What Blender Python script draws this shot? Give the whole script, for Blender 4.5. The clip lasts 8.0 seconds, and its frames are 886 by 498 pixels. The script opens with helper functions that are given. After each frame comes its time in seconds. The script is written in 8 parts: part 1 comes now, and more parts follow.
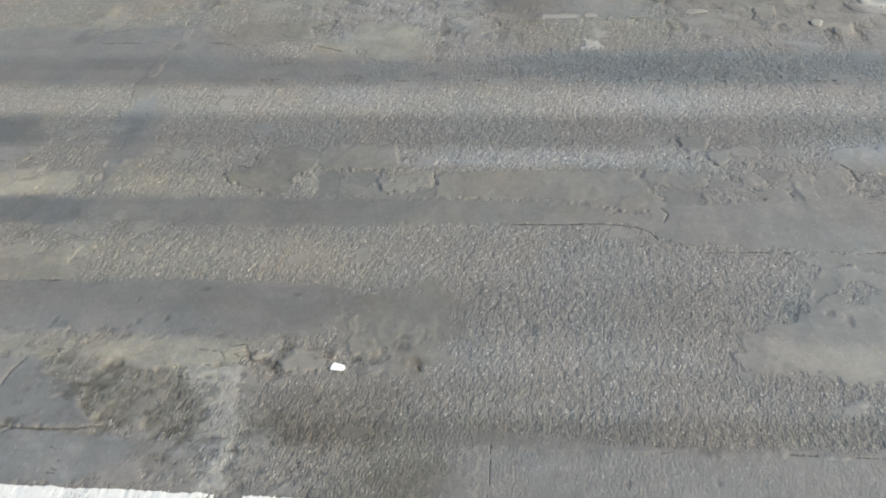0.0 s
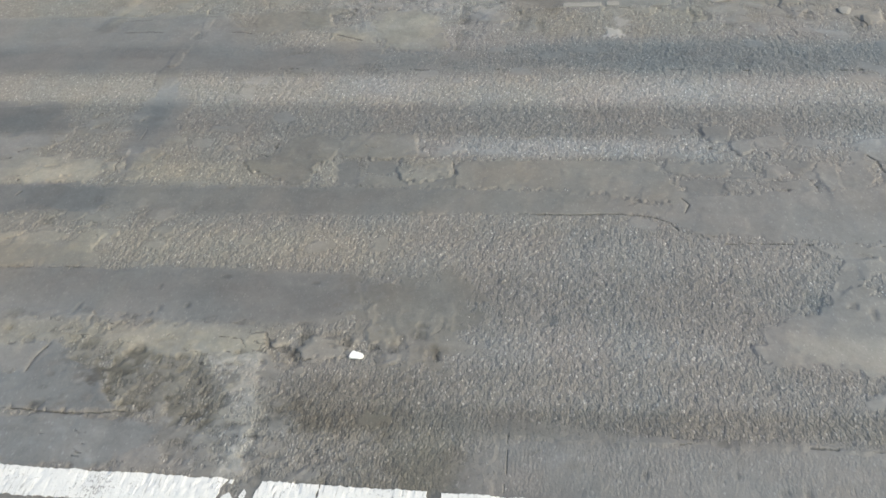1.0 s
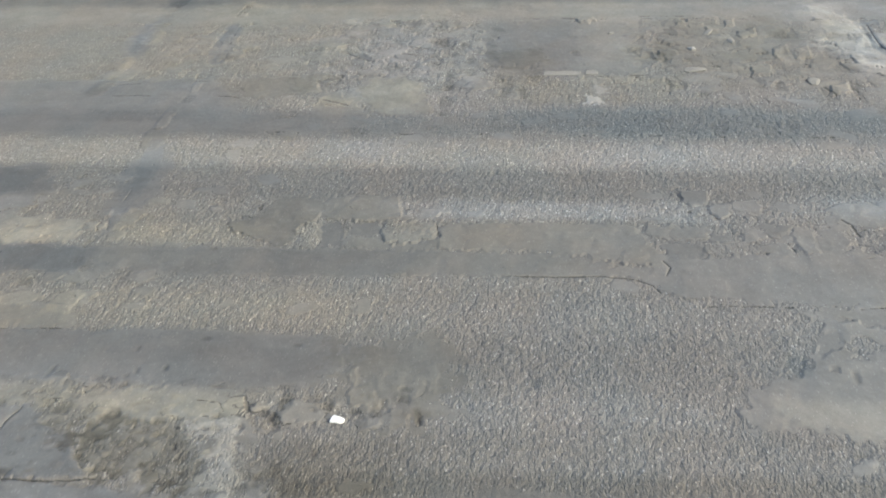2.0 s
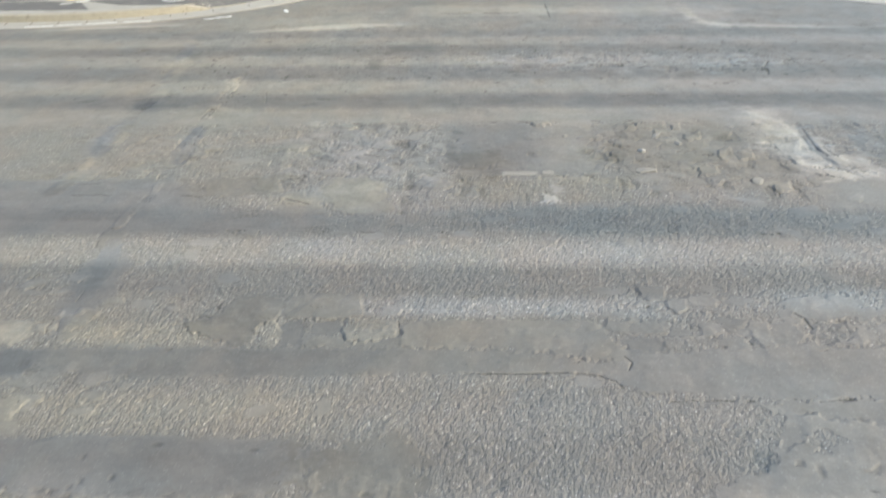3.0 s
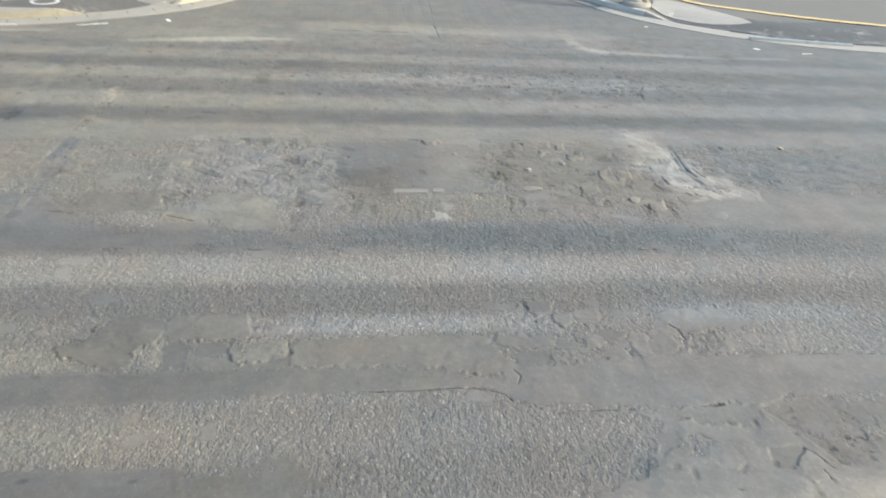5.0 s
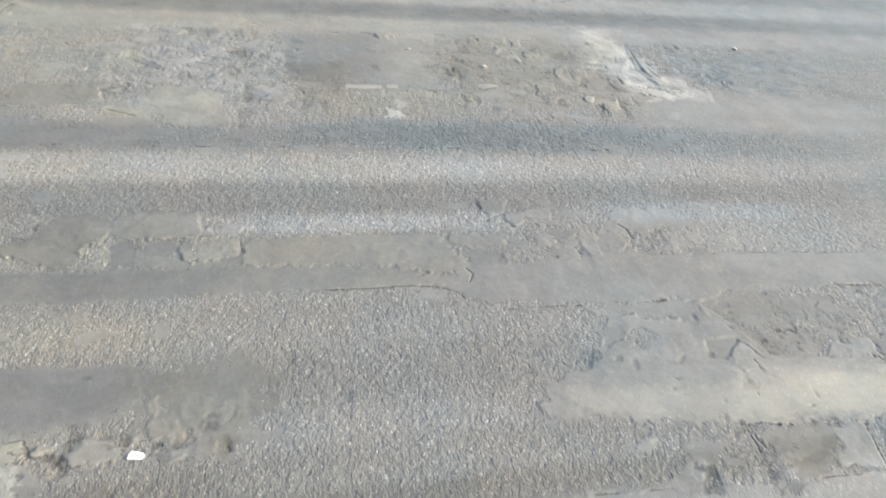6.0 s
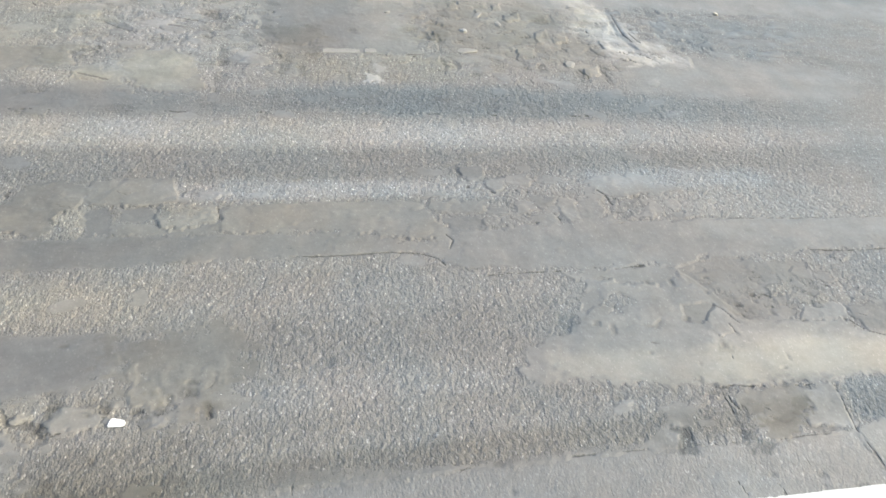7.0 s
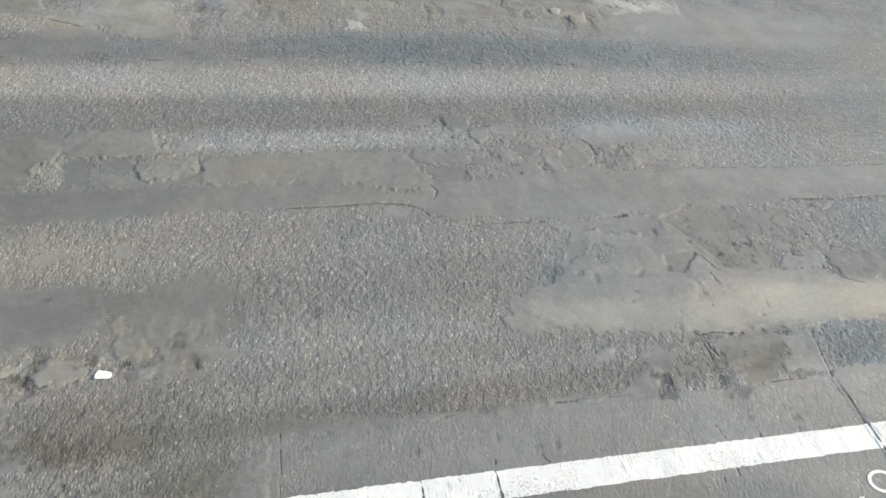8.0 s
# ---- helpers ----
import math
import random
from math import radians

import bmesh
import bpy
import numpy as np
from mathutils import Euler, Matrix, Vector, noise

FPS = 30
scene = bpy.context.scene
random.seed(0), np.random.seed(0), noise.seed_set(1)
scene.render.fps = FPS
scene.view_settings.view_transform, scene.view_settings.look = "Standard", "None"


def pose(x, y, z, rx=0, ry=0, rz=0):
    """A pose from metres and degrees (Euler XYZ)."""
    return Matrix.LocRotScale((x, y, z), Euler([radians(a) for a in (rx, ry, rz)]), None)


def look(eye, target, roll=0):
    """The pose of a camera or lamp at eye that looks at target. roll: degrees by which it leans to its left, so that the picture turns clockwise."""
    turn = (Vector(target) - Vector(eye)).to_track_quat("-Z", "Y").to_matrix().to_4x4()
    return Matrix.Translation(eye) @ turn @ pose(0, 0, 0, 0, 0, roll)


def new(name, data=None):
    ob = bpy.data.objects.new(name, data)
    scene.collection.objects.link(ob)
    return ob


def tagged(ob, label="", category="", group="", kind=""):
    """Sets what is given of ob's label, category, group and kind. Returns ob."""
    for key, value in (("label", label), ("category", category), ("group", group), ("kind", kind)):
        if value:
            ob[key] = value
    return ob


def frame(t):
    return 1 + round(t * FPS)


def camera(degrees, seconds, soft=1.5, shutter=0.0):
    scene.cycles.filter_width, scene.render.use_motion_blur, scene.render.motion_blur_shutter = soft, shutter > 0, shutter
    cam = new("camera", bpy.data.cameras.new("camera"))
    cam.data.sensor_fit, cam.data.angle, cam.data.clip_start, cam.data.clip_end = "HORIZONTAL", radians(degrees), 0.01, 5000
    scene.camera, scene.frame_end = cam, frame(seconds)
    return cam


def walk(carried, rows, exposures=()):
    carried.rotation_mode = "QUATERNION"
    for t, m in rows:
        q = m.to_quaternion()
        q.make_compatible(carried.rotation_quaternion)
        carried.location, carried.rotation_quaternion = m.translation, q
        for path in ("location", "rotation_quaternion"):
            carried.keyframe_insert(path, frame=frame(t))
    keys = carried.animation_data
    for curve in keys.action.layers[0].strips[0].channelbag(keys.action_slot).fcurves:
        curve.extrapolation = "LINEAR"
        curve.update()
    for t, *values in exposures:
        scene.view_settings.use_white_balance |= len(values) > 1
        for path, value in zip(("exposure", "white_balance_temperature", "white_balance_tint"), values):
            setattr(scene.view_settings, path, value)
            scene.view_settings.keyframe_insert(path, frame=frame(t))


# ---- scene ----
cam = camera(64.0, 8.0, soft=1.5, shutter=0.5)
EYE_H = 4.35
# seconds, turn to the left, tilt, lean
PATH = [
    (0.0, 4.13, -45.05, 2.66), (0.5, 5.25, -46.51, 3.47), (1.0, 5.46, -45.82, 3.48), (1.5, 5.05, -43.43, 2.91),
    (1.7, 4.90, -42.38, 2.69), (2.8, 2.67, -35.21, 1.37), (3.0, 1.82, -33.11, 0.98), (3.5, -0.15, -29.55, 0.16),
    (4.0, -2.07, -28.36, -0.69), (4.2, -2.80, -28.53, -1.05), (5.3, -6.73, -33.69, -4.27), (5.5, -7.34, -35.39, -4.69),
    (6.0, -8.66, -39.47, -5.82), (6.5, -9.54, -41.12, -6.54), (7.0, -9.98, -42.03, -6.76), (7.5, -10.85, -44.17, -7.29),
    (8.0, -11.12, -45.87, -7.41),
]
EXPOSURES = [(t, stops, 6850, 3.5) for t, stops in ((0.0, 0.55), (1.5, 0.55), (1.7, 0.55), (2.8, 0.88), (3.0, 0.80), (3.5, 0.7), (4.2, 0.7), (5.3, 0.7), (5.5, 0.85), (6.0, 1.07), (6.5, 1.13), (7.0, 1.08), (7.5, 0.83), (8.0, 0.67))]
walk(cam, [(t, pose(0, 0, EYE_H, 90 + tilt, lean, turn)) for t, turn, tilt, lean in PATH], EXPOSURES)

# ---- light: hazy low sun over the right-hand side of the street ----
SUN_EL, SUN_AZ = radians(32), radians(103)      # azimuth from +y towards +x
world = bpy.data.worlds.new("world")
scene.world = world
world.use_nodes = True
wn = world.node_tree.nodes
sky = wn.new("ShaderNodeTexSky")
sky.sky_type, sky.sun_disc = "NISHITA", False
sky.sun_elevation, sky.sun_rotation = SUN_EL, SUN_AZ
sky.air_density, sky.dust_density, sky.ozone_density = 1.0, 3.0, 1.0
world.node_tree.links.new(sky.outputs[0], wn["Background"].inputs[0])
wn["Background"].inputs[1].default_value = 0.175
sun_data = bpy.data.lights.new("sun", "SUN")
sun_data.energy, sun_data.angle, sun_data.color = 1.9, radians(9), (1.0, 0.94, 0.84)
sun = new("sun", sun_data)
sun_dir = Vector((math.sin(SUN_AZ) * math.cos(SUN_EL), math.cos(SUN_AZ) * math.cos(SUN_EL), math.sin(SUN_EL)))
sun.matrix_world = look(sun_dir * 50, (0, 0, 0))


# ---- materials ----
class Nodes:
    """A short way to write node trees."""

    def __init__(self, name, rough=0.8, metal=0.0):
        self.mat = bpy.data.materials.new(name)
        self.mat.use_nodes = True
        self.t = self.mat.node_tree
        self.out = self.t.nodes["Principled BSDF"]
        self.out.inputs["Roughness"].default_value = rough
        self.out.inputs["Metallic"].default_value = metal
        self.coord = self.t.nodes.new("ShaderNodeTexCoord").outputs["Object"]

    def put(self, socket, value):
        if isinstance(value, bpy.types.NodeSocket):
            self.t.links.new(value, socket)
        else:
            socket.default_value = value

    def noise(self, scale, detail=4, rough=0.6, coord=None, dist=0.0):
        n = self.t.nodes.new("ShaderNodeTexNoise")
        self.put(n.inputs["Vector"], coord or self.coord)
        n.inputs["Scale"].default_value, n.inputs["Detail"].default_value = scale, detail
        n.inputs["Roughness"].default_value, n.inputs["Distortion"].default_value = rough, dist
        return n.outputs["Fac"]

    def cells(self, scale, what="Distance", coord=None, feature="F1"):
        n = self.t.nodes.new("ShaderNodeTexVoronoi")
        n.feature = feature
        self.put(n.inputs["Vector"], coord or self.coord)
        n.inputs["Scale"].default_value = scale
        return n.outputs[what]

    def math(self, op, a, b=0.0, c=0.0, clamp=False):
        n = self.t.nodes.new("ShaderNodeMath")
        n.operation, n.use_clamp = op, clamp
        for i, v in enumerate((a, b, c)):
            self.put(n.inputs[i], v)
        return n.outputs[0]

    def step(self, v, lo, hi, a=0.0, b=1.0):
        n = self.t.nodes.new("ShaderNodeMapRange")
        n.interpolation_type = "SMOOTHSTEP"
        for i, x in enumerate((v, lo, hi, a, b)):
            self.put(n.inputs[i], x)
        return n.outputs[0]

    def mix(self, f, a, b, blend="MIX"):
        n = self.t.nodes.new("ShaderNodeMix")
        n.data_type, n.blend_type = "RGBA", blend
        self.put(n.inputs[0], f)
        for i, v in ((6, a), (7, b)):
            self.put(n.inputs[i], v if isinstance(v, bpy.types.NodeSocket) else (*v, 1.0))
        return n.outputs[2]

    def attr(self, name):
        n = self.t.nodes.new("ShaderNodeAttribute")
        n.attribute_name = name
        return n.outputs["Fac"]

    def grey(self, v):
        n = self.t.nodes.new("ShaderNodeCombineColor")
        for i in range(3):
            self.put(n.inputs[i], v)
        return n.outputs[0]

    def random(self):
        return self.t.nodes.new("ShaderNodeObjectInfo").outputs["Random"]

    def bump(self, height, dist, strength=1.0, below=None):
        n = self.t.nodes.new("ShaderNodeBump")
        n.inputs["Distance"].default_value, n.inputs["Strength"].default_value = dist, strength
        self.put(n.inputs["Height"], height)
        if below is not None:
            self.put(n.inputs["Normal"], below)
        return n.outputs[0]

    def done(self, color, normal=None, rough=None):
        self.put(self.out.inputs["Base Color"], color)
        if normal is not None:
            self.put(self.out.inputs["Normal"], normal)
        if rough is not None:
            self.put(self.out.inputs["Roughness"], rough)
        return self.mat


def plain(name, color, rough=0.6, metal=0.0, vary=0.15, scale=6.0, bump=0.0, grain=60.0, dirt=(0.12, 0.10, 0.08), dirty=0.3):
    """Paint, concrete, steel or plastic: two scales of variation, stains and a fine relief."""
    n = Nodes(name, rough, metal)
    big, small = n.noise(scale, 5, 0.65), n.noise(grain, 3)
    f = n.math("ADD", n.math("MULTIPLY", n.math("SUBTRACT", big, 0.5), 2 * vary), n.math("MULTIPLY", n.math("SUBTRACT", small, 0.5), vary))
    lit = n.mix(1.0, color, n.grey(n.math("ADD", f, 1.0)), "MULTIPLY")
    stain = n.math("MULTIPLY", n.step(n.noise(scale * 0.7, 6, 0.7, dist=0.6), 0.52, 0.75), dirty)
    col = n.mix(stain, lit, dirt)
    return n.done(col, n.bump(small, bump) if bump else None, n.math("ADD", n.math("MULTIPLY", big, 0.2), rough - 0.1))


def asphalt_material():
    """Worn asphalt: bare coarse chippings where the binder has gone, smooth fines where it is left."""
    n = Nodes("worn_asphalt", 0.85)
    smooth, tone, warm, dirt, grit = n.attr("fines"), n.attr("tone"), n.attr("warm"), n.attr("joint"), n.attr("grit")
    rag = n.math("MULTIPLY", n.math("SUBTRACT", n.noise(36, 5, 0.75), 0.5), 1.4)
    s = n.step(n.math("ADD", smooth, rag), 0.36, 0.64)
    # chippings, each with a shade of its own
    warp = n.t.nodes.new("ShaderNodeMix")
    warp.data_type = "VECTOR"
    warp.inputs[0].default_value = 0.012
    n.put(warp.inputs[4], n.coord)
    nz = n.t.nodes.new("ShaderNodeTexNoise")
    nz.inputs["Scale"].default_value = 40
    n.put(nz.inputs["Vector"], n.coord)
    n.put(warp.inputs[5], nz.outputs["Color"])
    drawn = n.t.nodes.new("ShaderNodeMapping")
    drawn.inputs["Scale"].default_value = (1.0, 0.6, 1.0)
    drawn.inputs["Rotation"].default_value = (0, 0, 0.2)
    n.put(drawn.inputs["Vector"], warp.outputs[1])
    co = drawn.outputs[0]
    shade = n.t.nodes.new("ShaderNodeSeparateColor")
    n.put(shade.inputs[0], n.cells(86, "Color", co))
    shade2 = n.t.nodes.new("ShaderNodeSeparateColor")
    n.put(shade2.inputs[0], n.cells(46, "Color", co))
    gap = n.step(n.cells(86, "Distance", co), 0.25, 0.62)
    grain = n.noise(150, 2)
    v = n.math("MULTIPLY_ADD", shade.outputs[0], 0.022, 0.183)
    # sun glints painted into the colour of a few chippings
    v = n.math("ADD", v, n.math("MULTIPLY", n.math("POWER", shade.outputs[1], 20.0), 0.19))
    v = n.math("ADD", v, n.math("MULTIPLY", n.math("SUBTRACT", shade2.outputs[0], 0.5), 0.035))
    v = n.math("MULTIPLY", v, n.math("SUBTRACT", 1.0, n.math("MULTIPLY", gap, 0.12)))
    v = n.math("ADD", v, n.math("MULTIPLY", n.math("SUBTRACT", grain, 0.5), 0.03))
    mottle = n.noise(2.2, 5, 0.62)
    fine = n.noise(18, 5, 0.7)
    w = n.math("ADD", 0.172, n.math("ADD", n.math("MULTIPLY", n.math("SUBTRACT", mottle, 0.5), 0.10), n.math("MULTIPLY", n.math("SUBTRACT", fine, 0.5), 0.075)))
    w = n.math("ADD", w, n.math("MULTIPLY", n.math("SUBTRACT", grain, 0.5), 0.03))
    w = n.math("ADD", w, n.math("MULTIPLY", n.math("SUBTRACT", n.noise(55, 4, 0.7), 0.5), 0.05))
    w = n.math("ADD", w, n.math("MULTIPLY", n.math("POWER", shade.outputs[2], 24.0), 0.05))
    # where grit shows, the smooth layer keeps half of the chippings' shades and relief
    s_flat = s
    s = n.math("MULTIPLY", s, n.math("SUBTRACT", 1.0, n.math("MULTIPLY", grit, 0.55)))
    base = n.math("ADD", n.math("MULTIPLY", v, n.math("SUBTRACT", 1.0, s)), n.math("MULTIPLY", w, s))
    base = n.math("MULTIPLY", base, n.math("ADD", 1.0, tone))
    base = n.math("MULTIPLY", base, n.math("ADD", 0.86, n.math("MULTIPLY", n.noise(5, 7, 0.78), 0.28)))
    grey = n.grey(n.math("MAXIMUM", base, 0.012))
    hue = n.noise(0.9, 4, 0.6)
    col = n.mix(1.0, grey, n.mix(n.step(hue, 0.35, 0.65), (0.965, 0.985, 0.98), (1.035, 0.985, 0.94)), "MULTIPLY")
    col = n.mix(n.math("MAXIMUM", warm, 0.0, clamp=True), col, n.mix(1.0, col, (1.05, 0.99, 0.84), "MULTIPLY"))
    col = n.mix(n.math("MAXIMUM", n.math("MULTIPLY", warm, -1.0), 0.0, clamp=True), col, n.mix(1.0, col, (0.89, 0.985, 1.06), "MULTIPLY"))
    # a few pale and dark loose grains
    speck = n.math("GREATER_THAN", n.cells(26, "Color"), 0.95)
    near = n.math("LESS_THAN", n.cells(26, "Distance"), 0.13)
    col = n.mix(n.math("MULTIPLY", n.math("MULTIPLY", speck, near), 0.8), col, (0.5, 0.48, 0.44))
    # open joints and cracks, plus edge shade painted in as a dark colour
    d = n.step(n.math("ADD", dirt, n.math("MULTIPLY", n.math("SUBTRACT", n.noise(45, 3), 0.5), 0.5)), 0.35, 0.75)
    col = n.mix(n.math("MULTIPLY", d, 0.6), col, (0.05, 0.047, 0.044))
    stones = n.math("SUBTRACT", 1.4, n.math("ADD", n.math("MULTIPLY", n.cells(86, "Distance", co), 0.7), n.cells(48, "Distance", co)))
    stones = n.math("ADD", stones, n.math("ADD", n.math("MULTIPLY", shade2.outputs[1], 0.35), n.math("MULTIPLY", shade.outputs[2], 0.25)))
    lumps = n.math("ADD", stones, n.math("MULTIPLY", n.noise(48, 4, 0.6, co), 0.7))
    hgt = n.math("ADD", n.math("MULTIPLY", n.math("MULTIPLY", lumps, n.math("ADD", 0.55, n.math("MULTIPLY", n.noise(1.6, 4, 0.65), 0.9))), n.math("SUBTRACT", 1.0, s)), n.math("MULTIPLY", n.math("ADD", 0.9, n.math("MULTIPLY", fine, 0.35)), s))
    hgt = n.math("SUBTRACT", hgt, d)
    return n.done(col, n.bump(hgt, 0.0062), n.math("SUBTRACT", 0.9, n.math("MULTIPLY", s_flat, 0.2)))


M_ASPHALT = asphalt_material()
M_PAVING_E = plain("worn_corner_asphalt", (0.195, 0.18, 0.157), 0.85, vary=0.3, scale=1.6, bump=0.004, grain=60, dirt=(0.12, 0.11, 0.096), dirty=0.6)
M_PAVING = plain("pavement_asphalt", (0.33, 0.312, 0.28), 0.85, vary=0.2, scale=2.0, bump=0.004, grain=60, dirt=(0.15, 0.142, 0.13), dirty=0.5)
M_LOT = plain("parking_asphalt", (0.196, 0.195, 0.191), 0.85, vary=0.12, scale=1.3, bump=0.004, grain=90, dirt=(0.22, 0.21, 0.2), dirty=0.3)
M_SIDE = plain("dusty_side_gutter", (0.25, 0.25, 0.245), 0.88, vary=0.14, scale=2, bump=0.003, grain=80, dirt=(0.18, 0.175, 0.165), dirty=0.5)
M_DARK = plain("dark_asphalt", (0.135, 0.132, 0.127), 0.8, vary=0.32, scale=2.4, bump=0.004, grain=110, dirt=(0.30, 0.28, 0.25), dirty=0.6)
M_GUTTER = plain("gutter_concrete", (0.34, 0.33, 0.30), 0.88, vary=0.16, scale=2, bump=0.003, grain=70, dirt=(0.22, 0.21, 0.19), dirty=0.5)
M_FADED = plain("faded_yellow_paint", (0.45, 0.395, 0.29), 0.8, vary=0.2, scale=4, bump=0.002, dirt=(0.25, 0.23, 0.2), dirty=0.7)
M_KERB = plain("kerb_concrete", (0.37, 0.36, 0.335), 0.85, vary=0.14, scale=4, bump=0.003, grain=80, dirt=(0.2, 0.16, 0.11), dirty=0.55)
M_TAN = plain("stained_concrete", (0.36, 0.33, 0.265), 0.85, vary=0.25, scale=6, bump=0.005, grain=50, dirt=(0.19, 0.165, 0.12), dirty=0.7)
M_WHITE = plain("white_paint_steel", (0.88, 0.88, 0.88), 0.45, vary=0.04, scale=2, dirt=(0.5, 0.42, 0.32), dirty=0.08)
M_POLE = plain("weathered_white_paint", (0.74, 0.73, 0.71), 0.5, vary=0.05, scale=3, bump=0.002, grain=40, dirt=(0.45, 0.35, 0.24), dirty=0.3)
M_CHIP = plain("dusty_stone", (0.255, 0.247, 0.228), 0.9, vary=0.18, scale=9, bump=0.004, grain=70)
M_CREAM = plain("cream_stone", (0.52, 0.47, 0.38), 0.85, vary=0.15, scale=9, bump=0.004, grain=70)
M_YELLOW = plain("worn_yellow_paint", (0.72, 0.57, 0.30), 0.7, vary=0.25, scale=9, bump=0.002, dirt=(0.3, 0.26, 0.18), dirty=0.6)
M_SOIL = plain("bare_soil", (0.315, 0.27, 0.21), 0.95, vary=0.3, scale=1.6, bump=0.02, grain=25, dirt=(0.22, 0.2, 0.18), dirty=0.5)
M_STONE = plain("grey_rubble", (0.25, 0.26, 0.275), 0.9, vary=0.3, scale=8, bump=0.008, grain=40, dirt=(0.13, 0.125, 0.12), dirty=0.5)
M_EDGING = plain("soiled_edging", (0.36, 0.32, 0.25), 0.9, vary=0.22, scale=3, bump=0.004, dirt=(0.24, 0.2, 0.15), dirty=0.7)
M_KERB_E = plain("pale_kerb_concrete", (0.53, 0.545, 0.54), 0.8, vary=0.10, scale=4, bump=0.002, grain=80, dirt=(0.36, 0.35, 0.32), dirty=0.5)
M_KERB_B = plain("brown_stained_kerb", (0.25, 0.215, 0.155), 0.9, vary=0.35, scale=7, bump=0.004, grain=60, dirt=(0.14, 0.11, 0.075), dirty=0.7)
M_CRATE = plain("grey_white_plastic", (0.62, 0.63, 0.63), 0.5, vary=0.06, dirty=0.25)
# the pale blotches are wet reflections painted into the colour
M_WET = plain("damp_asphalt_sheen", (0.115, 0.119, 0.122), 0.55, vary=0.35, scale=2.6, bump=0.003, grain=90, dirt=(0.50, 0.50, 0.49), dirty=0.75)
M_PATH = plain("brown_grey_asphalt", (0.155, 0.143, 0.124), 0.88, vary=0.3, scale=2.4, bump=0.005, grain=90, dirt=(0.26, 0.245, 0.22), dirty=0.45)
M_PALE = plain("pale_gutter_concrete", (0.40, 0.395, 0.38), 0.85, vary=0.14, scale=2.5, bump=0.003, grain=70, dirt=(0.27, 0.26, 0.245), dirty=0.5)
M_BLOCK = plain("weathered_footing", (0.34, 0.32, 0.262), 0.88, vary=0.3, scale=2.6, bump=0.005, grain=50, dirt=(0.15, 0.15, 0.10), dirty=0.75)
M_BLUE = plain("turquoise_machine_paint", (0.02, 0.20, 0.30), 0.4, vary=0.08, scale=4, dirt=(0.2, 0.17, 0.13), dirty=0.35)
M_ORANGE = plain("orange_machine_paint", (0.62, 0.26, 0.03), 0.4, vary=0.08, scale=4, dirt=(0.25, 0.18, 0.1), dirty=0.3)
M_GREYM = plain("grey_machine_paint", (0.24, 0.24, 0.24), 0.5, vary=0.08, scale=5)
M_BLACK = plain("black_rubber", (0.022, 0.022, 0.024), 0.7, vary=0.3, scale=8, dirt=(0.12, 0.1, 0.08), dirty=0.35)
M_STEEL = plain("galvanised_steel", (0.55, 0.57, 0.58), 0.35, 0.8, vary=0.1, scale=6)
M_BUCKET = plain("worn_bucket_steel", (0.50, 0.43, 0.32), 0.65, 0.1, vary=0.2, scale=7, bump=0.004)
M_BROWN = plain("brown_steel", (0.085, 0.055, 0.042), 0.5, vary=0.15, scale=5)
M_RED = plain("red_cloth", (0.58, 0.05, 0.04), 0.8, vary=0.1)
M_ORPOST = plain("orange_plastic", (0.66, 0.27, 0.17), 0.6, vary=0.1, dirty=0.3)
M_ROPE = plain("worn_tan_rope", (0.42, 0.31, 0.19), 0.9, vary=0.25, scale=30)
M_PAPER = plain("white_card", (0.82, 0.82, 0.80), 0.6, vary=0.04, dirty=0.1)
M_SHEET = plain("dark_blue_sheet", (0.055, 0.065, 0.085), 0.5, vary=0.2, scale=6, bump=0.006, grain=20)


def line_paint():
    """Thick white road paint, cracked and rubbed through in places."""
    n = Nodes("worn_white_line_paint", 0.6)
    wear = n.step(n.math("ADD", n.noise(60, 6, 0.75), n.math("MULTIPLY", n.noise(3, 3), 0.45)), 0.80, 0.90)
    pits = n.step(n.noise(22, 3, 0.6), 0.70, 0.76)
    stretch = n.t.nodes.new("ShaderNodeMapping")
    stretch.inputs["Scale"].default_value = (75, 7, 9)
    stretch.inputs["Rotation"].default_value = (0, 0, 0.12)
    n.put(stretch.inputs["Vector"], n.coord)
    scratch = n.step(n.math("ADD", n.noise(1.0, 4, 0.6, stretch.outputs[0]), n.math("MULTIPLY", n.noise(2.5, 3), 0.3)), 0.72, 0.86)
    f = n.math("MAXIMUM", n.math("MAXIMUM", wear, pits), n.math("MULTIPLY", scratch, 0.7))
    white = n.mix(n.noise(12, 5), (0.55, 0.55, 0.54), (0.71, 0.71, 0.70))
    return n.done(n.mix(n.math("MULTIPLY", f, 0.85), white, (0.16, 0.155, 0.15)), n.bump(n.noise(60, 3), 0.003))


M_LINE = line_paint()


# ---- the road: one sheet with its wear, lips and joints in the mesh ----
def spread(stops):
    """Grid lines from (start, end, first step, last step) stretches."""
    vals = []
    for a, b, s0, s1 in stops:
        n = max(2, int(round((b - a) / ((s0 + s1) / 2))))
        k = np.linspace(0, 1, n, endpoint=False)
        vals.append(a + (b - a) * ((s0 * k + (s1 - s0) * k * k / 2) / ((s0 + s1) / 2)))
    vals.append(np.array([stops[-1][1]]))
    return np.concatenate(vals)


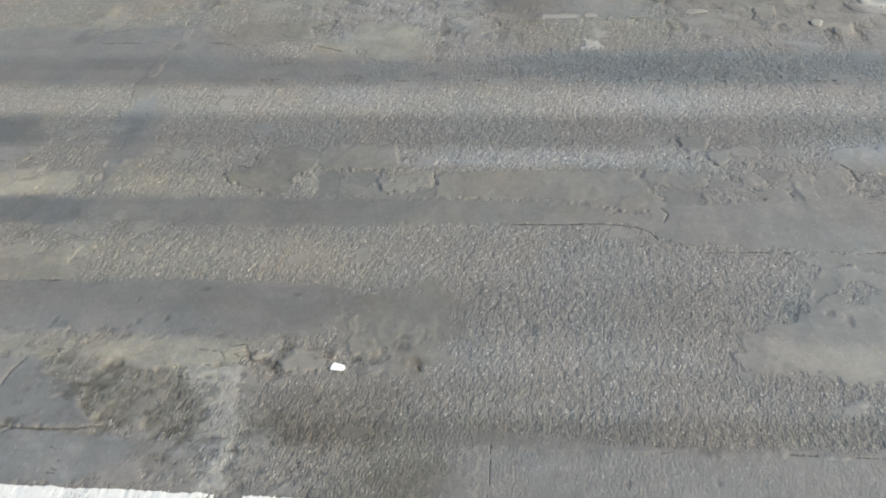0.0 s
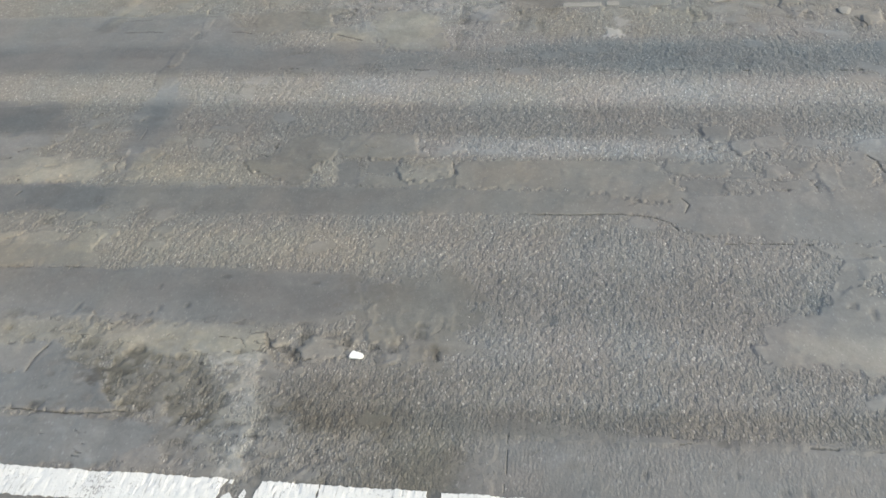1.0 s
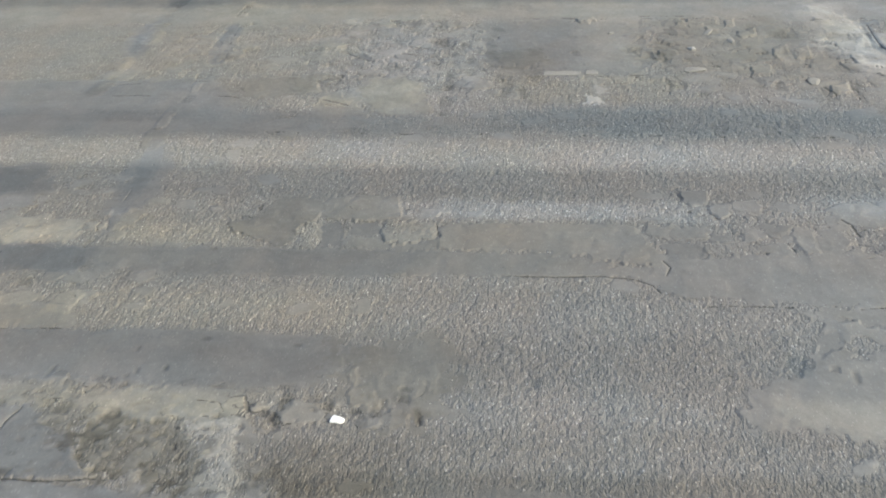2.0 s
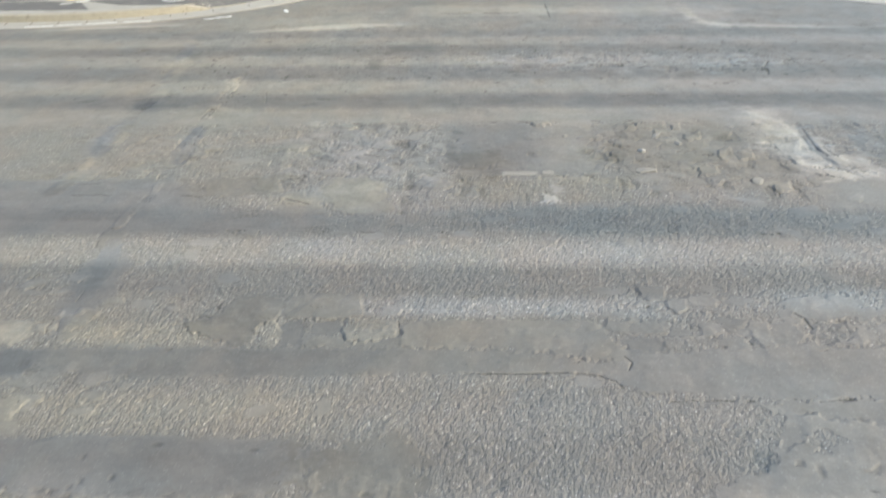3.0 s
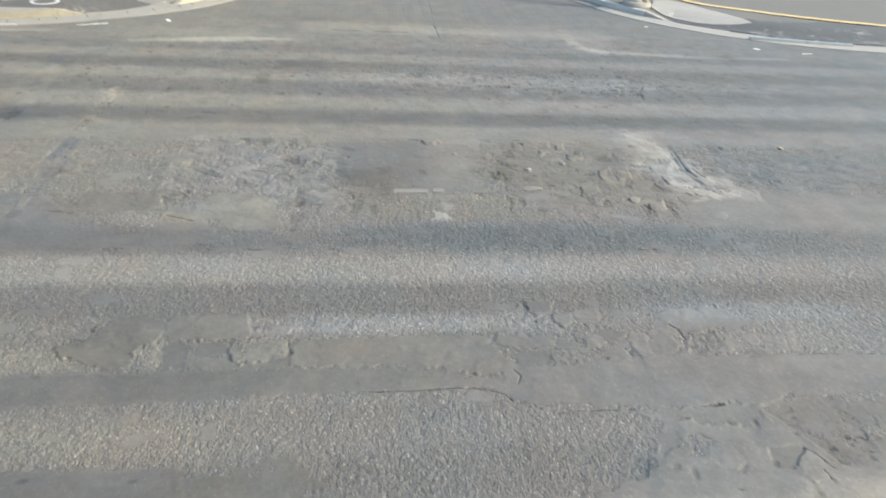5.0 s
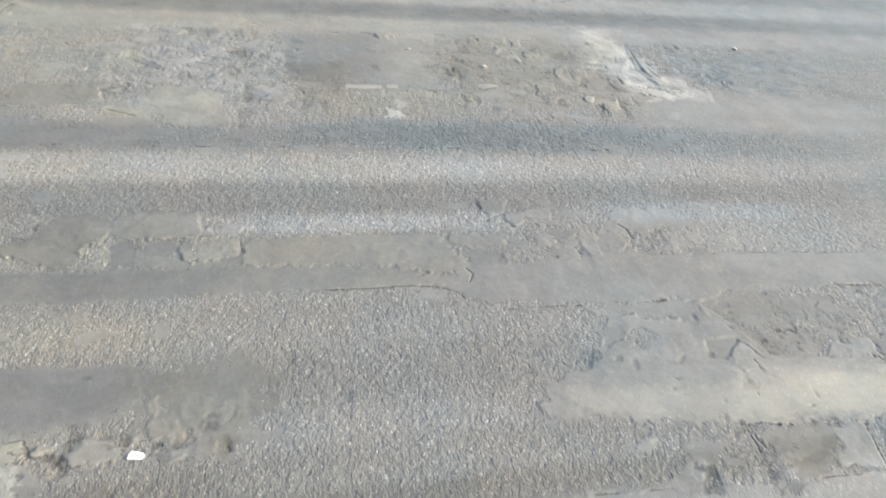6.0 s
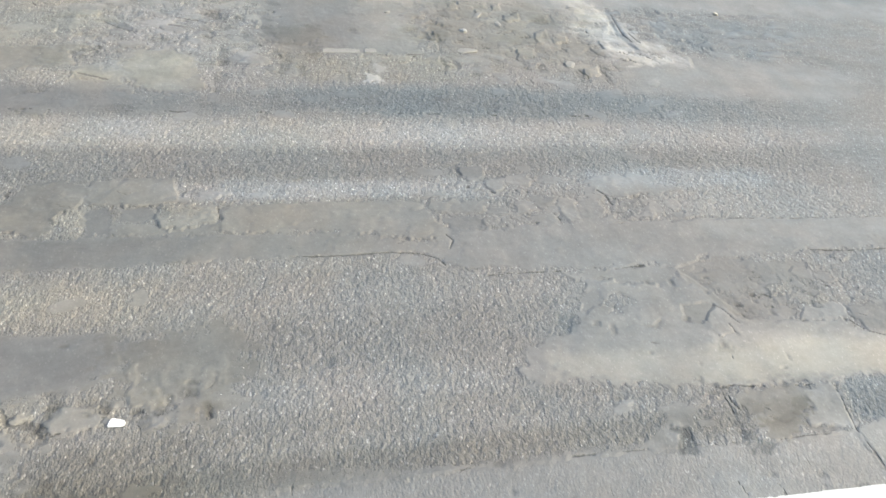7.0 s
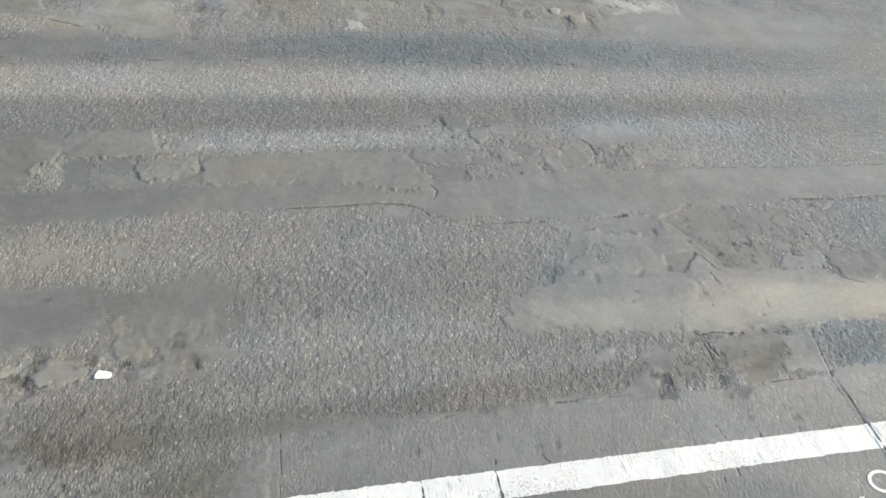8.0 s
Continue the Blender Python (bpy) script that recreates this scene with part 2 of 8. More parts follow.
GX = spread([(-70, -12, 6, 0.4), (-12, -5, 0.12, 0.03), (-5, 6.2, 0.0122, 0.0122), (6.2, 13, 0.03, 0.15), (13, 70, 0.4, 6)])
GY = spread([(-9, 1.2, 1.0, 0.05), (1.2, 6.3, 0.0118, 0.0118), (6.3, 11, 0.013, 0.028), (11, 17.5, 0.035, 0.08), (17.5, 70, 0.3, 5)])
XX, YY = np.meshgrid(GX, GY, indexing="ij")


def lattice(i, j, seed):
    h = (i.astype(np.int64) * 374761393 + j.astype(np.int64) * 668265263 + seed * 1442695041) & 0x7FFFFFFF
    h = ((h ^ (h >> 13)) * 1274126177) & 0x7FFFFFFF
    return ((h ^ (h >> 16)) & 0xFFFF) / 65535.0


def value_noise(x, y, scale, seed, octaves=4, gain=0.55):
    """Smooth lattice noise, about -1 to 1."""
    total, amp, norm = np.zeros_like(x), 1.0, 0.0
    for o in range(octaves):
        u, v = x * scale, y * scale
        i, j = np.floor(u), np.floor(v)
        fu, fv = u - i, v - j
        fu, fv = fu * fu * (3 - 2 * fu), fv * fv * (3 - 2 * fv)
        a, b = lattice(i, j, seed + o), lattice(i + 1, j, seed + o)
        c, d = lattice(i, j + 1, seed + o), lattice(i + 1, j + 1, seed + o)
        total += amp * (2 * ((a * (1 - fu) + b * fu) * (1 - fv) + (c * (1 - fu) + d * fu) * fv) - 1)
        norm += amp
        amp, scale = amp * gain, scale * 2.03
    return total / norm


N_RAG = value_noise(XX, YY, 3.0, 11, 5, 0.62) * 1.7
N_FINE = value_noise(XX, YY, 11.0, 23, 3) * 1.4
N_TINY = value_noise(XX, YY, 28.0, 29, 2) * 1.3
N_SPOT = value_noise(XX, YY, 5.0, 37, 3) * 1.5
N_BLOCK = lattice(np.floor((XX + 0.12 * N_RAG) * 7.0), np.floor((YY + 0.10 * N_SPOT) * 8.5), 91) * 2 - 1
N_WX, N_WY = value_noise(XX, YY, 2.4, 101, 4, 0.6) * 1.6, value_noise(XX, YY, 3.1, 131, 4, 0.6) * 1.6
N_BROAD = value_noise(XX, YY, 0.55, 51, 3)
N_STREAK = value_noise(XX * 0.22, YY * 2.6, 1.0, 67, 4)

far = np.clip((YY - 9.6) / 1.2, 0, 1)
FINES = 0.12 + 0.58 * far + 0.10 * N_BROAD + 0.16 * N_RAG
TONE = 0.05 * N_BROAD + 0.07 * N_STREAK + 0.03 * N_SPOT
WARM = 0.25 * N_BROAD - (0.06 + 0.03 * far) * np.clip(XX - 1, -6, 8) + 0.12 + 0.12 * N_SPOT
WARM += 0.28 * far * np.exp(-((XX + 0.5) / 4.5) ** 2)
JOINT_SHADE = np.zeros_like(XX)
BASE = 0.006 * N_BROAD + 0.004 * N_STREAK
HEIGHT = BASE.copy()
SKIN = np.zeros_like(XX)


def ease(v):
    v = np.clip(v, 0, 1)
    return v * v * (3 - 2 * v)


def blot(x, y, rx, ry, turn, fines, tone, warm, lift, rag, soft, rim):
    """One ragged patch of wear or soft band of tone: more (or less) fines, a paler or darker tone, its lip and a dark
    crevice rim painted along its edge.
    """
    reach, small = 1.7, min(rx, ry)
    c, s = math.cos(radians(turn)), math.sin(radians(turn))
    ex, ey = reach * (abs(rx * c) + abs(ry * s)) + 0.1, reach * (abs(rx * s) + abs(ry * c)) + 0.1
    i0, i1 = np.searchsorted(GX, (x - ex, x + ex))
    j0, j1 = np.searchsorted(GY, (y - ey, y + ey))
    if i1 <= i0 or j1 <= j0:
        return
    w = np.s_[i0:i1, j0:j1]
    warp = min(0.22, (0.12 + 0.8 * rag) * small)
    dx, dy = XX[w] - x + warp * N_WX[w], YY[w] - y + 0.6 * warp * N_WY[w]
    u, v = (dx * c + dy * s) / rx, (dy * c - dx * s) / ry
    far_out = (np.abs(u) ** 3.5 + np.abs(v) ** 3.5) ** (1 / 3.5)
    edge = (far_out - 1) * small
    edge = edge + rag * small * (0.8 * N_RAG[w] + 0.5 * N_BLOCK[w]) + min(0.03, 0.4 * rag * small) * N_FINE[w] + (0.008 if rag > 0.1 else 0.004) * N_TINY[w]
    width = max(soft * small, 0.012)
    m = ease(0.5 - edge / (2 * width))
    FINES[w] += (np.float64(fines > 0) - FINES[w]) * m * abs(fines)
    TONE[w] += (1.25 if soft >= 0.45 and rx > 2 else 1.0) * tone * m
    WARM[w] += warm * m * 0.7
    HEIGHT[w] += 0.8 * lift * m
    if rim:
        # crevice shade painted as a broken dark rim, weaker on the far side
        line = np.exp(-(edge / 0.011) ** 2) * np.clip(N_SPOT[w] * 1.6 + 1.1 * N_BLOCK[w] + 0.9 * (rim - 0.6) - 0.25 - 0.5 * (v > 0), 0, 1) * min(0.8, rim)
        JOINT_SHADE[w] = np.maximum(JOINT_SHADE[w], line)
        HEIGHT[w] -= 0.006 * line


def crack(x0, y0, x1, y1, width=0.012, wander=0.05, broken=0.2, depth=1.0):
    """A wandering crack or open joint between two places."""
    length = math.hypot(x1 - x0, y1 - y0)
    c, s = (x1 - x0) / length, (y1 - y0) / length
    pad = wander * 2 + 0.1
    i0, i1 = np.searchsorted(GX, (min(x0, x1) - pad, max(x0, x1) + pad))
    j0, j1 = np.searchsorted(GY, (min(y0, y1) - pad, max(y0, y1) + pad))
    w = np.s_[i0:i1, j0:j1]
    dx, dy = XX[w] - x0, YY[w] - y0
    along, across = dx * c + dy * s, dy * c - dx * s
    across = across + wander * (0.6 * N_RAG[w] + 0.35 * N_FINE[w] + 0.2 * N_TINY[w])
    width = width * (0.75 + 0.45 * N_SPOT[w].clip(-0.8, 1.2))
    on = ((along > 0) & (along < length)) * np.clip((N_SPOT[w] + 0.6 * N_TINY[w] + 0.7 - 2 * broken) * 3, 0, 1)
    line = depth * np.exp(-(across / (0.8 * width)) ** 2) * on
    JOINT_SHADE[w] = np.maximum(JOINT_SHADE[w], line)
    HEIGHT[w] -= 0.008 * line


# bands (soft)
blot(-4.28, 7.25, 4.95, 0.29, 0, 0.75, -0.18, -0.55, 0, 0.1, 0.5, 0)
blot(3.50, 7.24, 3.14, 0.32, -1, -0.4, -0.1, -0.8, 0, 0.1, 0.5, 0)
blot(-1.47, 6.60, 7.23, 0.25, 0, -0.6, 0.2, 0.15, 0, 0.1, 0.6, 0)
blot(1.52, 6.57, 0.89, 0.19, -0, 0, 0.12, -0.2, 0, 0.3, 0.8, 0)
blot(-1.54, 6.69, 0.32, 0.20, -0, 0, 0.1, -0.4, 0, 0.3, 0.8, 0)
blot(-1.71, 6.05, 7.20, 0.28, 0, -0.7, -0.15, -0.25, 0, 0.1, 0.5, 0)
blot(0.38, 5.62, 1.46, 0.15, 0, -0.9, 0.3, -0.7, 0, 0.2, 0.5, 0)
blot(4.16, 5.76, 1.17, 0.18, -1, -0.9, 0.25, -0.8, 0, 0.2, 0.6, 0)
blot(-2.43, 4.77, 1.54, 0.20, 1, 0.8, -0.10, -0.15, 0, 0.12, 0.4, 0.2)
blot(-2.53, 4.15, 1.32, 0.22, 1, -0.8, 0.12, 0.5, 0, 0.15, 0.5, 0)
blot(0.58, 4.16, 1.78, 0.20, 1, -0.9, 0.06, 0, 0, 0.15, 0.6, 0)
blot(0.91, 3.68, 1.40, 0.29, 2, -0.9, -0.05, -0.1, 0, 0.15, 0.6, 0)
blot(-3.17, 5.16, 0.80, 0.16, 1, -0.9, 0.18, 0.6, 0, 0.2, 0.4, 0)
blot(0.22, 3.23, 1.45, 0.12, 2, -0.9, 0.08, -0.1, 0, 0.2, 0.6, 0)
blot(1.55, 2.77, 3.35, 0.29, 2, -0.9, -0.08, 0.1, 0, 0.06, 0.3, 0)
blot(1.52, 2.60, 3.27, 0.12, 2, -0.3, -0.16, 0.3, 0, 0.1, 0.6, 0)
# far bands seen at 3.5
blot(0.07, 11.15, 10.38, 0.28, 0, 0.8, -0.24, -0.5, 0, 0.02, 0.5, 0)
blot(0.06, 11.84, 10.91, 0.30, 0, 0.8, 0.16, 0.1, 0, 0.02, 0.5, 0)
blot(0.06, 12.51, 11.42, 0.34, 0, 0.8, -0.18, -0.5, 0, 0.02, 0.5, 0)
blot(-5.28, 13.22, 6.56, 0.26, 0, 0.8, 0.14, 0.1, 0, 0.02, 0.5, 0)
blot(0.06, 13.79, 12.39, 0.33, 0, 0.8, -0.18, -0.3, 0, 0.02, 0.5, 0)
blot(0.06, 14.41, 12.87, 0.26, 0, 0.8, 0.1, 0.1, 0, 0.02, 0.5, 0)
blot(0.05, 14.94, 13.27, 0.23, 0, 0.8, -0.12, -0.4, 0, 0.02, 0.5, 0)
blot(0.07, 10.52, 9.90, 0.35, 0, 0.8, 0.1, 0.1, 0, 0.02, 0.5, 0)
blot(3.13, 13.22, 2.49, 0.55, -1, -0.8, 0.12, -0.4, 0, 0.3, 0.5, 0.2)
blot(-3.25, 15.83, 1.59, 0.42, -1, 0.2, 0.2, 0.2, 0, 0.2, 0.6, 0)
blot(5.29, 16.45, 0.59, 0.84, -1, 0.2, 0.22, 0.2, 0, 0.3, 0.6, 0)
blot(1.80, 16.96, 3.02, 0.52, -1, 0.8, 0.12, 0.2, 0, 0.05, 0.15, 0.5)
# mid zone between 7.9 and 10.3
blot(-5.62, 9.30, 3.18, 0.95, -1, 0.25, 0.06, 0.05, 0, 0.1, 0.4, 0)
blot(-1.33, 8.82, 1.00, 1.41, -1, -1, 0.10, -0.15, 0, 0.25, 0.4, 0.2)
blot(-1.62, 9.10, 0.48, 0.46, -1, -1, 0.12, -0.5, 0, 0.3, 0.7, 0)
blot(-1.58, 7.90, 0.45, 0.41, -1, 0.8, 0.06, 0.3, 0.006, 0.45, 0.3, 0.3)
blot(-2.09, 7.67, 0.32, 0.25, -1, 0.7, 0.06, 0.4, 0.006, 0.45, 0.3, 0.4)
blot(-5.36, 7.82, 2.00, 0.50, -1, 1, -0.06, -0.35, 0.006, 0.08, 0.12, 0.5)
blot(-2.97, 7.95, 0.51, 0.38, -1, 0.1, -0.02, 0.1, 0, 0.2, 0.3, 0)
blot(0.75, 9.34, 1.11, 0.86, -1, 1, -0.1, -0.1, -0.012, 0.08, 0.12, 0.4)
blot(1.42, 9.68, 0.40, 1.17, -1, 0.4, 0.22, 0.4, 0, 0.2, 0.7, 0)
blot(0.22, 8.83, 0.31, 0.42, -1, -0.3, -0.1, 0.3, 0, 0.5, 0.5, 0.3)
blot(3.13, 9.20, 1.34, 1.03, -1, 0.35, -0.03, 0.3, 0, 0.3, 0.3, 0.5)
blot(2.09, 9.21, 0.20, 0.30, -1, -0.3, -0.1, 0.2, -0.01, 0.5, 0.4, 0.4)
blot(2.72, 9.87, 0.34, 0.26, -1, 0.6, -0.05, 0.1, 0.01, 0.5, 0.2, 0.7)
blot(1.22, 8.05, 1.09, 0.38, -1, -0.1, -0.02, 0.6, 0, 0.3, 0.4, 0)
blot(4.5, 10.09, 0.39, 0.71, -1, 0.5, 0.29, 0.1, 0.005, 0.35, 0.4, 0.3)
blot(4.77, 8.97, 0.43, 0.61, -1, 0.5, 0.36, 0.09, 0.007, 0.5, 0.3, 0.9)
blot(5.18, 8.5, 0.32, 0.18, -1, 0.5, 0.38, 0.1, 0.005, 0.35, 0.4, 0.4)
blot(6.46, 9.40, 1.06, 0.72, -1, -0.9, -0.02, -0.6, 0, 0.25, 0.3, 0.3)
blot(6.18, 8.02, 1.91, 0.55, -1, 0.9, 0.1, 0.3, 0, 0.15, 0.4, 0.1)
blot(1.71, 7.33, 2.27, 0.33, -1, -1, -0.07, -0.8, 0, 0.15, 0.5, 0)
blot(5.85, 5.27, 1.99, 0.28, -2, -0.5, 0.12, 0.1, 0, 0.15, 0.3, 0.1)
# near left
blot(-3.21, 3.58, 1.96, 0.29, 2, 1, -0.1, -0.45, 0.006, 0.08, 0.14, 0.6)
blot(-3.39, 3.38, 1.65, 0.13, 2, 0.5, 0.04, -0.1, 0, 0.15, 0.5, 0.2)
blot(-2.42, 3.12, 0.62, 0.17, 2, 0.9, 0.18, 0.45, 0.006, 0.25, 0.3, 0.35)
blot(-3.89, 3.18, 1.03, 0.16, 2, 0.7, 0.06, 0.2, 0.006, 0.35, 0.2, 0.6)
blot(-1.48, 3.10, 0.22, 0.10, 2, 1, 0.14, 0.2, 0.012, 0.25, 0.08, 0.9)
blot(-2.02, 3.15, 0.11, 0.12, 2, 1, 0.12, 0.4, 0.012, 0.3, 0.1, 0.9)
blot(-0.99, 3.06, 0.10, 0.06, 2, 0.8, -0.02, -0.2, 0.008, 0.3, 0.15, 0.8)
blot(-1.22, 2.63, 0.57, 0.23, 2, -0.6, -0.14, 0.15, 0, 0.2, 0.5, 0)
blot(-3.24, 2.18, 1.20, 0.20, 3, 0.7, 0, -0.35, 0.004, 0.1, 0.2, 0.4)
blot(-1.04, 2.07, 0.59, 0.32, 3, -0.2, -0.12, 0.15, 0, 0.15, 0.3, 0.1)
blot(-0.69, 2.09, 0.35, 0.22, 3, -0.3, -0.16, 0.2, 0, 0.3, 0.4, 0)
blot(1.17, 2.11, 1.65, 0.38, 3, 0.6, -0.1, -0.15, 0.004, 0.05, 0.08, 0.3)
blot(-4.67, 5.18, 0.39, 0.20, 1, 1, 0.22, 0.4, 0.01, 0.25, 0.15, 0.5)
blot(-5.41, 5.05, 0.77, 0.12, 1, 0.9, 0.12, 0.2, 0.01, 0.2, 0.15, 0.6)
blot(-4.59, 4.17, 0.47, 0.09, 1, 1, 0.18, 0.4, 0.01, 0.25, 0.15, 0.5)
blot(-3.92, 4.19, 0.14, 0.15, 1, 0.9, 0.14, 0.4, 0.01, 0.3, 0.12, 0.7)
blot(-4.23, 3.97, 0.70, 0.13, 1, 0.5, 0, 0.3, 0.004, 0.2, 0.2, 0.6)
blot(-5.78, 6.02, 0.72, 0.31, 0, 0.8, -0.14, -0.5, 0.004, 0.2, 0.15, 0.5)
blot(-5.76, 5.58, 0.79, 0.22, 0, 0.9, 0, -0.2, 0.006, 0.25, 0.15, 0.6)
blot(-3.97, 5.89, 0.25, 0.50, 0, 0.7, -0.05, -0.4, 0, 0.35, 0.25, 0.3)
blot(-4.91, 4.73, 1.06, 0.20, 1, 0.8, -0.16, -0.6, 0.004, 0.12, 0.15, 0.6)
# near strip
blot(5.15, 2.70, 0.83, 0.21, -6, -0.2, 0.02, -0.6, 0, 0.1, 0.15, 0.4)
blot(4.77, 2.26, 0.56, 0.26, -6, 0.9, 0.08, 0.3, 0.004, 0.15, 0.12, 0.3)
blot(1.80, 2.25, 2.29, 0.14, -7, 0.6, 0.02, -0.1, 0.004, 0.08, 0.2, 0.1)
blot(2.12, 1.27, 2.54, 0.56, -8, 0.8, -0.18, -0.2, 0, 0.05, 0.2, 0.1)
blot(-2.71, 0.87, 4.77, 1.03, 0, 0.8, -0.16, -0.2, 0, 0.05, 0.2, 0.1)
# small pits and nicks
blot(0.26, 3.46, 0.04, 0.04, 2, 0.1, -0.2, -0.8, -0.005, 0.5, 0.4, 0.2)
blot(1.42, 3.25, 0.08, 0.05, 2, 0.3, 0.22, 0, 0, 0.4, 0.6, 0)
blot(2.27, 3.71, 0.06, 0.09, 2, -0.5, -0.16, -0.8, -0.01, 0.5, 0.3, 0.3)
blot(3.60, 3.38, 0.07, 0.07, -5, -0.3, -0.3, 0, -0.01, 0.5, 0.3, 0.6)
blot(1.35, 2.47, 0.03, 0.02, -7, 0.1, -0.22, 0, -0.006, 0.5, 0.4, 0.2)
# paint remains and dust by the gutters
blot(-7.85, 15.62, 1.31, 0.08, 7, 0.5, 0.8, 0.1, 0, 0.2, 0.6, 0)
blot(-4.19, 15.26, 0.58, 0.10, 12, 0.5, 0.45, 0.1, 0, 0.2, 0.6, 0)
blot(-3.00, 15.48, 0.75, 0.15, 9, 0.5, 0.8, 0.1, 0, 0.25, 0.6, 0)
blot(-1.95, 15.61, 0.44, 0.10, 3, 0.5, 0.45, 0.1, 0, 0.25, 0.6, 0)
blot(4.88, 16.66, 0.45, 0.16, -79, 0.5, 0.22, 0.4, 0, 0.3, 0.5, 0)
blot(4.93, 16.01, 0.36, 0.14, -85, 0.5, 0.55, 0.4, 0, 0.3, 0.5, 0)
blot(5.18, 15.53, 0.40, 0.15, -25, 0.5, 0.6, 0.35, 0, 0.3, 0.5, 0)
blot(6.58, 15.31, 1.17, 0.11, -5, 0.5, 0.5, 0.2, 0, 0.3, 0.5, 0)
blot(9.25, 15.28, 0.55, 0.06, 2, 0.5, 0.35, 0, 0, 0.3, 0.5, 0)
blot(1.32, 16.74, 0.64, 0.49, 0, 0.8, 0.26, 0.2, 0.004, 0.08, 0.1, 0.6)
blot(3.40, 16.66, 1.31, 0.46, 0, 0.8, 0.2, 0.3, 0.004, 0.1, 0.15, 0.5)
blot(-0.45, 16.71, 0.93, 0.51, 0, 0.8, 0.14, 0.2, 0.004, 0.1, 0.15, 0.5)
blot(-1.77, 13.05, 0.11, 0.38, -0, 0.5, -0.16, 0, 0, 0.3, 0.2, 0.3)
blot(-0.05, 13.16, 0.43, 0.63, -0, -0.3, 0.1, 0.1, 0.004, 0.4, 0.3, 0.4)
blot(0.79, 17.34, 2.76, 0.33, 0, 0.4, -0.12, 0, 0, 0.1, 0.5, 0)
blot(-6.93, 13.53, 3.35, 0.11, -0, 0.4, 0.1, 0.1, 0, 0.1, 0.5, 0)
blot(-4.17, 11.82, 0.19, 0.49, -0, -0.2, 0.14, 0.2, 0.003, 0.5, 0.3, 0.2)
blot(-5.55, 12.96, 0.21, 0.49, -0, -0.2, 0.1, 0.2, 0.003, 0.5, 0.3, 0.2)
blot(-5.22, 10.90, 0.41, 0.18, -1, 0.2, -0.15, -0.2, 0, 0.5, 0.3, 0.3)
blot(-3.33, 3.14, 1.56, 0.11, 2, 0.3, 0.06, 0.4, 0, 0.2, 0.6, 0)
# small marks by the paper scrap
blot(-0.97, 3.04, 0.07, 0.04, 2, 1, 0.06, 0, 0.006, 0.25, 0.12, 0.4)
blot(-1.70, 3.05, 0.03, 0.04, 2, -0.5, -0.35, 0, -0.006, 0.4, 0.3, 0.3)
blot(-1.77, 3.08, 0.03, 0.04, 2, -0.5, -0.3, 0, -0.006, 0.4, 0.3, 0.3)
blot(-1.31, 3.16, 0.03, 0.04, 2, -0.5, -0.35, 0, -0.006, 0.4, 0.3, 0.3)
blot(-1.63, 3.23, 0.04, 0.04, 2, -0.3, -0.25, 0.1, -0.004, 0.5, 0.3, 0.3)
blot(-1.41, 3.13, 0.05, 0.03, 2, -0.3, -0.22, 0.1, -0.004, 0.5, 0.3, 0.3)
blot(-0.95, 3.15, 0.03, 0.06, 2, -0.3, -0.28, 0.1, -0.006, 0.5, 0.3, 0.3)
blot(-0.63, 3.10, 0.03, 0.08, 2, -0.2, -0.2, 0.3, -0.004, 0.5, 0.3, 0.3)
# pale ridges and gouges on the far lane
blot(4.54, 10.07, 0.7, 0.16, -74, 0.4, 0.14, 0.09, 0.003, 0.35, 0.5, 0.2)
blot(4.65, 9.06, 0.18, 0.07, 3, 0.6, 0.26, 0.06, 0.005, 0.35, 0.3, 0.3)
blot(4.7, 8.65, 0.37, 0.06, -35, 0.6, 0.27, 0.09, 0.006, 0.4, 0.3, 0.4)
blot(4.82, 8.35, 0.25, 0.05, 18, 0.6, 0.34, 0.09, 0.005, 0.4, 0.3, 0.3)
blot(5.26, 8.91, 0.49, 0.12, -58, 0.4, 0.12, 0.12, 0.002, 0.4, 0.4, 0.2)
blot(4.88, 9.54, 0.48, 0.06, -95, 0.2, -0.16, -0.6, -0.007, 0.3, 0.3, 0.2)
blot(5.09, 8.42, 0.09, 0.13, -1, 0, -0.16, 0, -0.006, 0.4, 0.3, 0.2)
blot(-0.26, 9.30, 0.10, 0.76, -1, 0.2, -0.1, 0, -0.003, 0.3, 0.6, 0)
blot(2.05, 9.33, 0.11, 0.14, -1, 0.2, -0.06, 0.1, -0.006, 0.4, 0.3, 0.2)
blot(2.07, 9.00, 0.15, 0.13, -1, 0.2, -0.1, 0.2, -0.004, 0.4, 0.4, 0.1)
blot(0.35, 9.13, 0.10, 0.13, -1, 0.2, -0.10, 0, -0.004, 0.4, 0.4, 0.1)
blot(-5.49, 9.75, 0.57, 0.16, -89, 0.9, -0.04, -0.3, -0.003, 0.15, 0.25, 0.2)
blot(-5.34, 8.65, 0.23, 0.12, -101, 0.3, 0.14, 0.3, 0.003, 0.35, 0.3, 0.2)
blot(-4.17, 9.58, 0.36, 0.12, -93, 0.8, -0.05, -0.2, -0.003, 0.25, 0.25, 0.3)
blot(-2.74, 7.74, 0.32, 0.19, -1, -0.4, 0.08, 0.1, 0.004, 0.4, 0.4, 0.1)
blot(-2.21, 7.74, 0.21, 0.11, -1, 0.6, 0.12, 0.4, 0.004, 0.4, 0.3, 0.2)
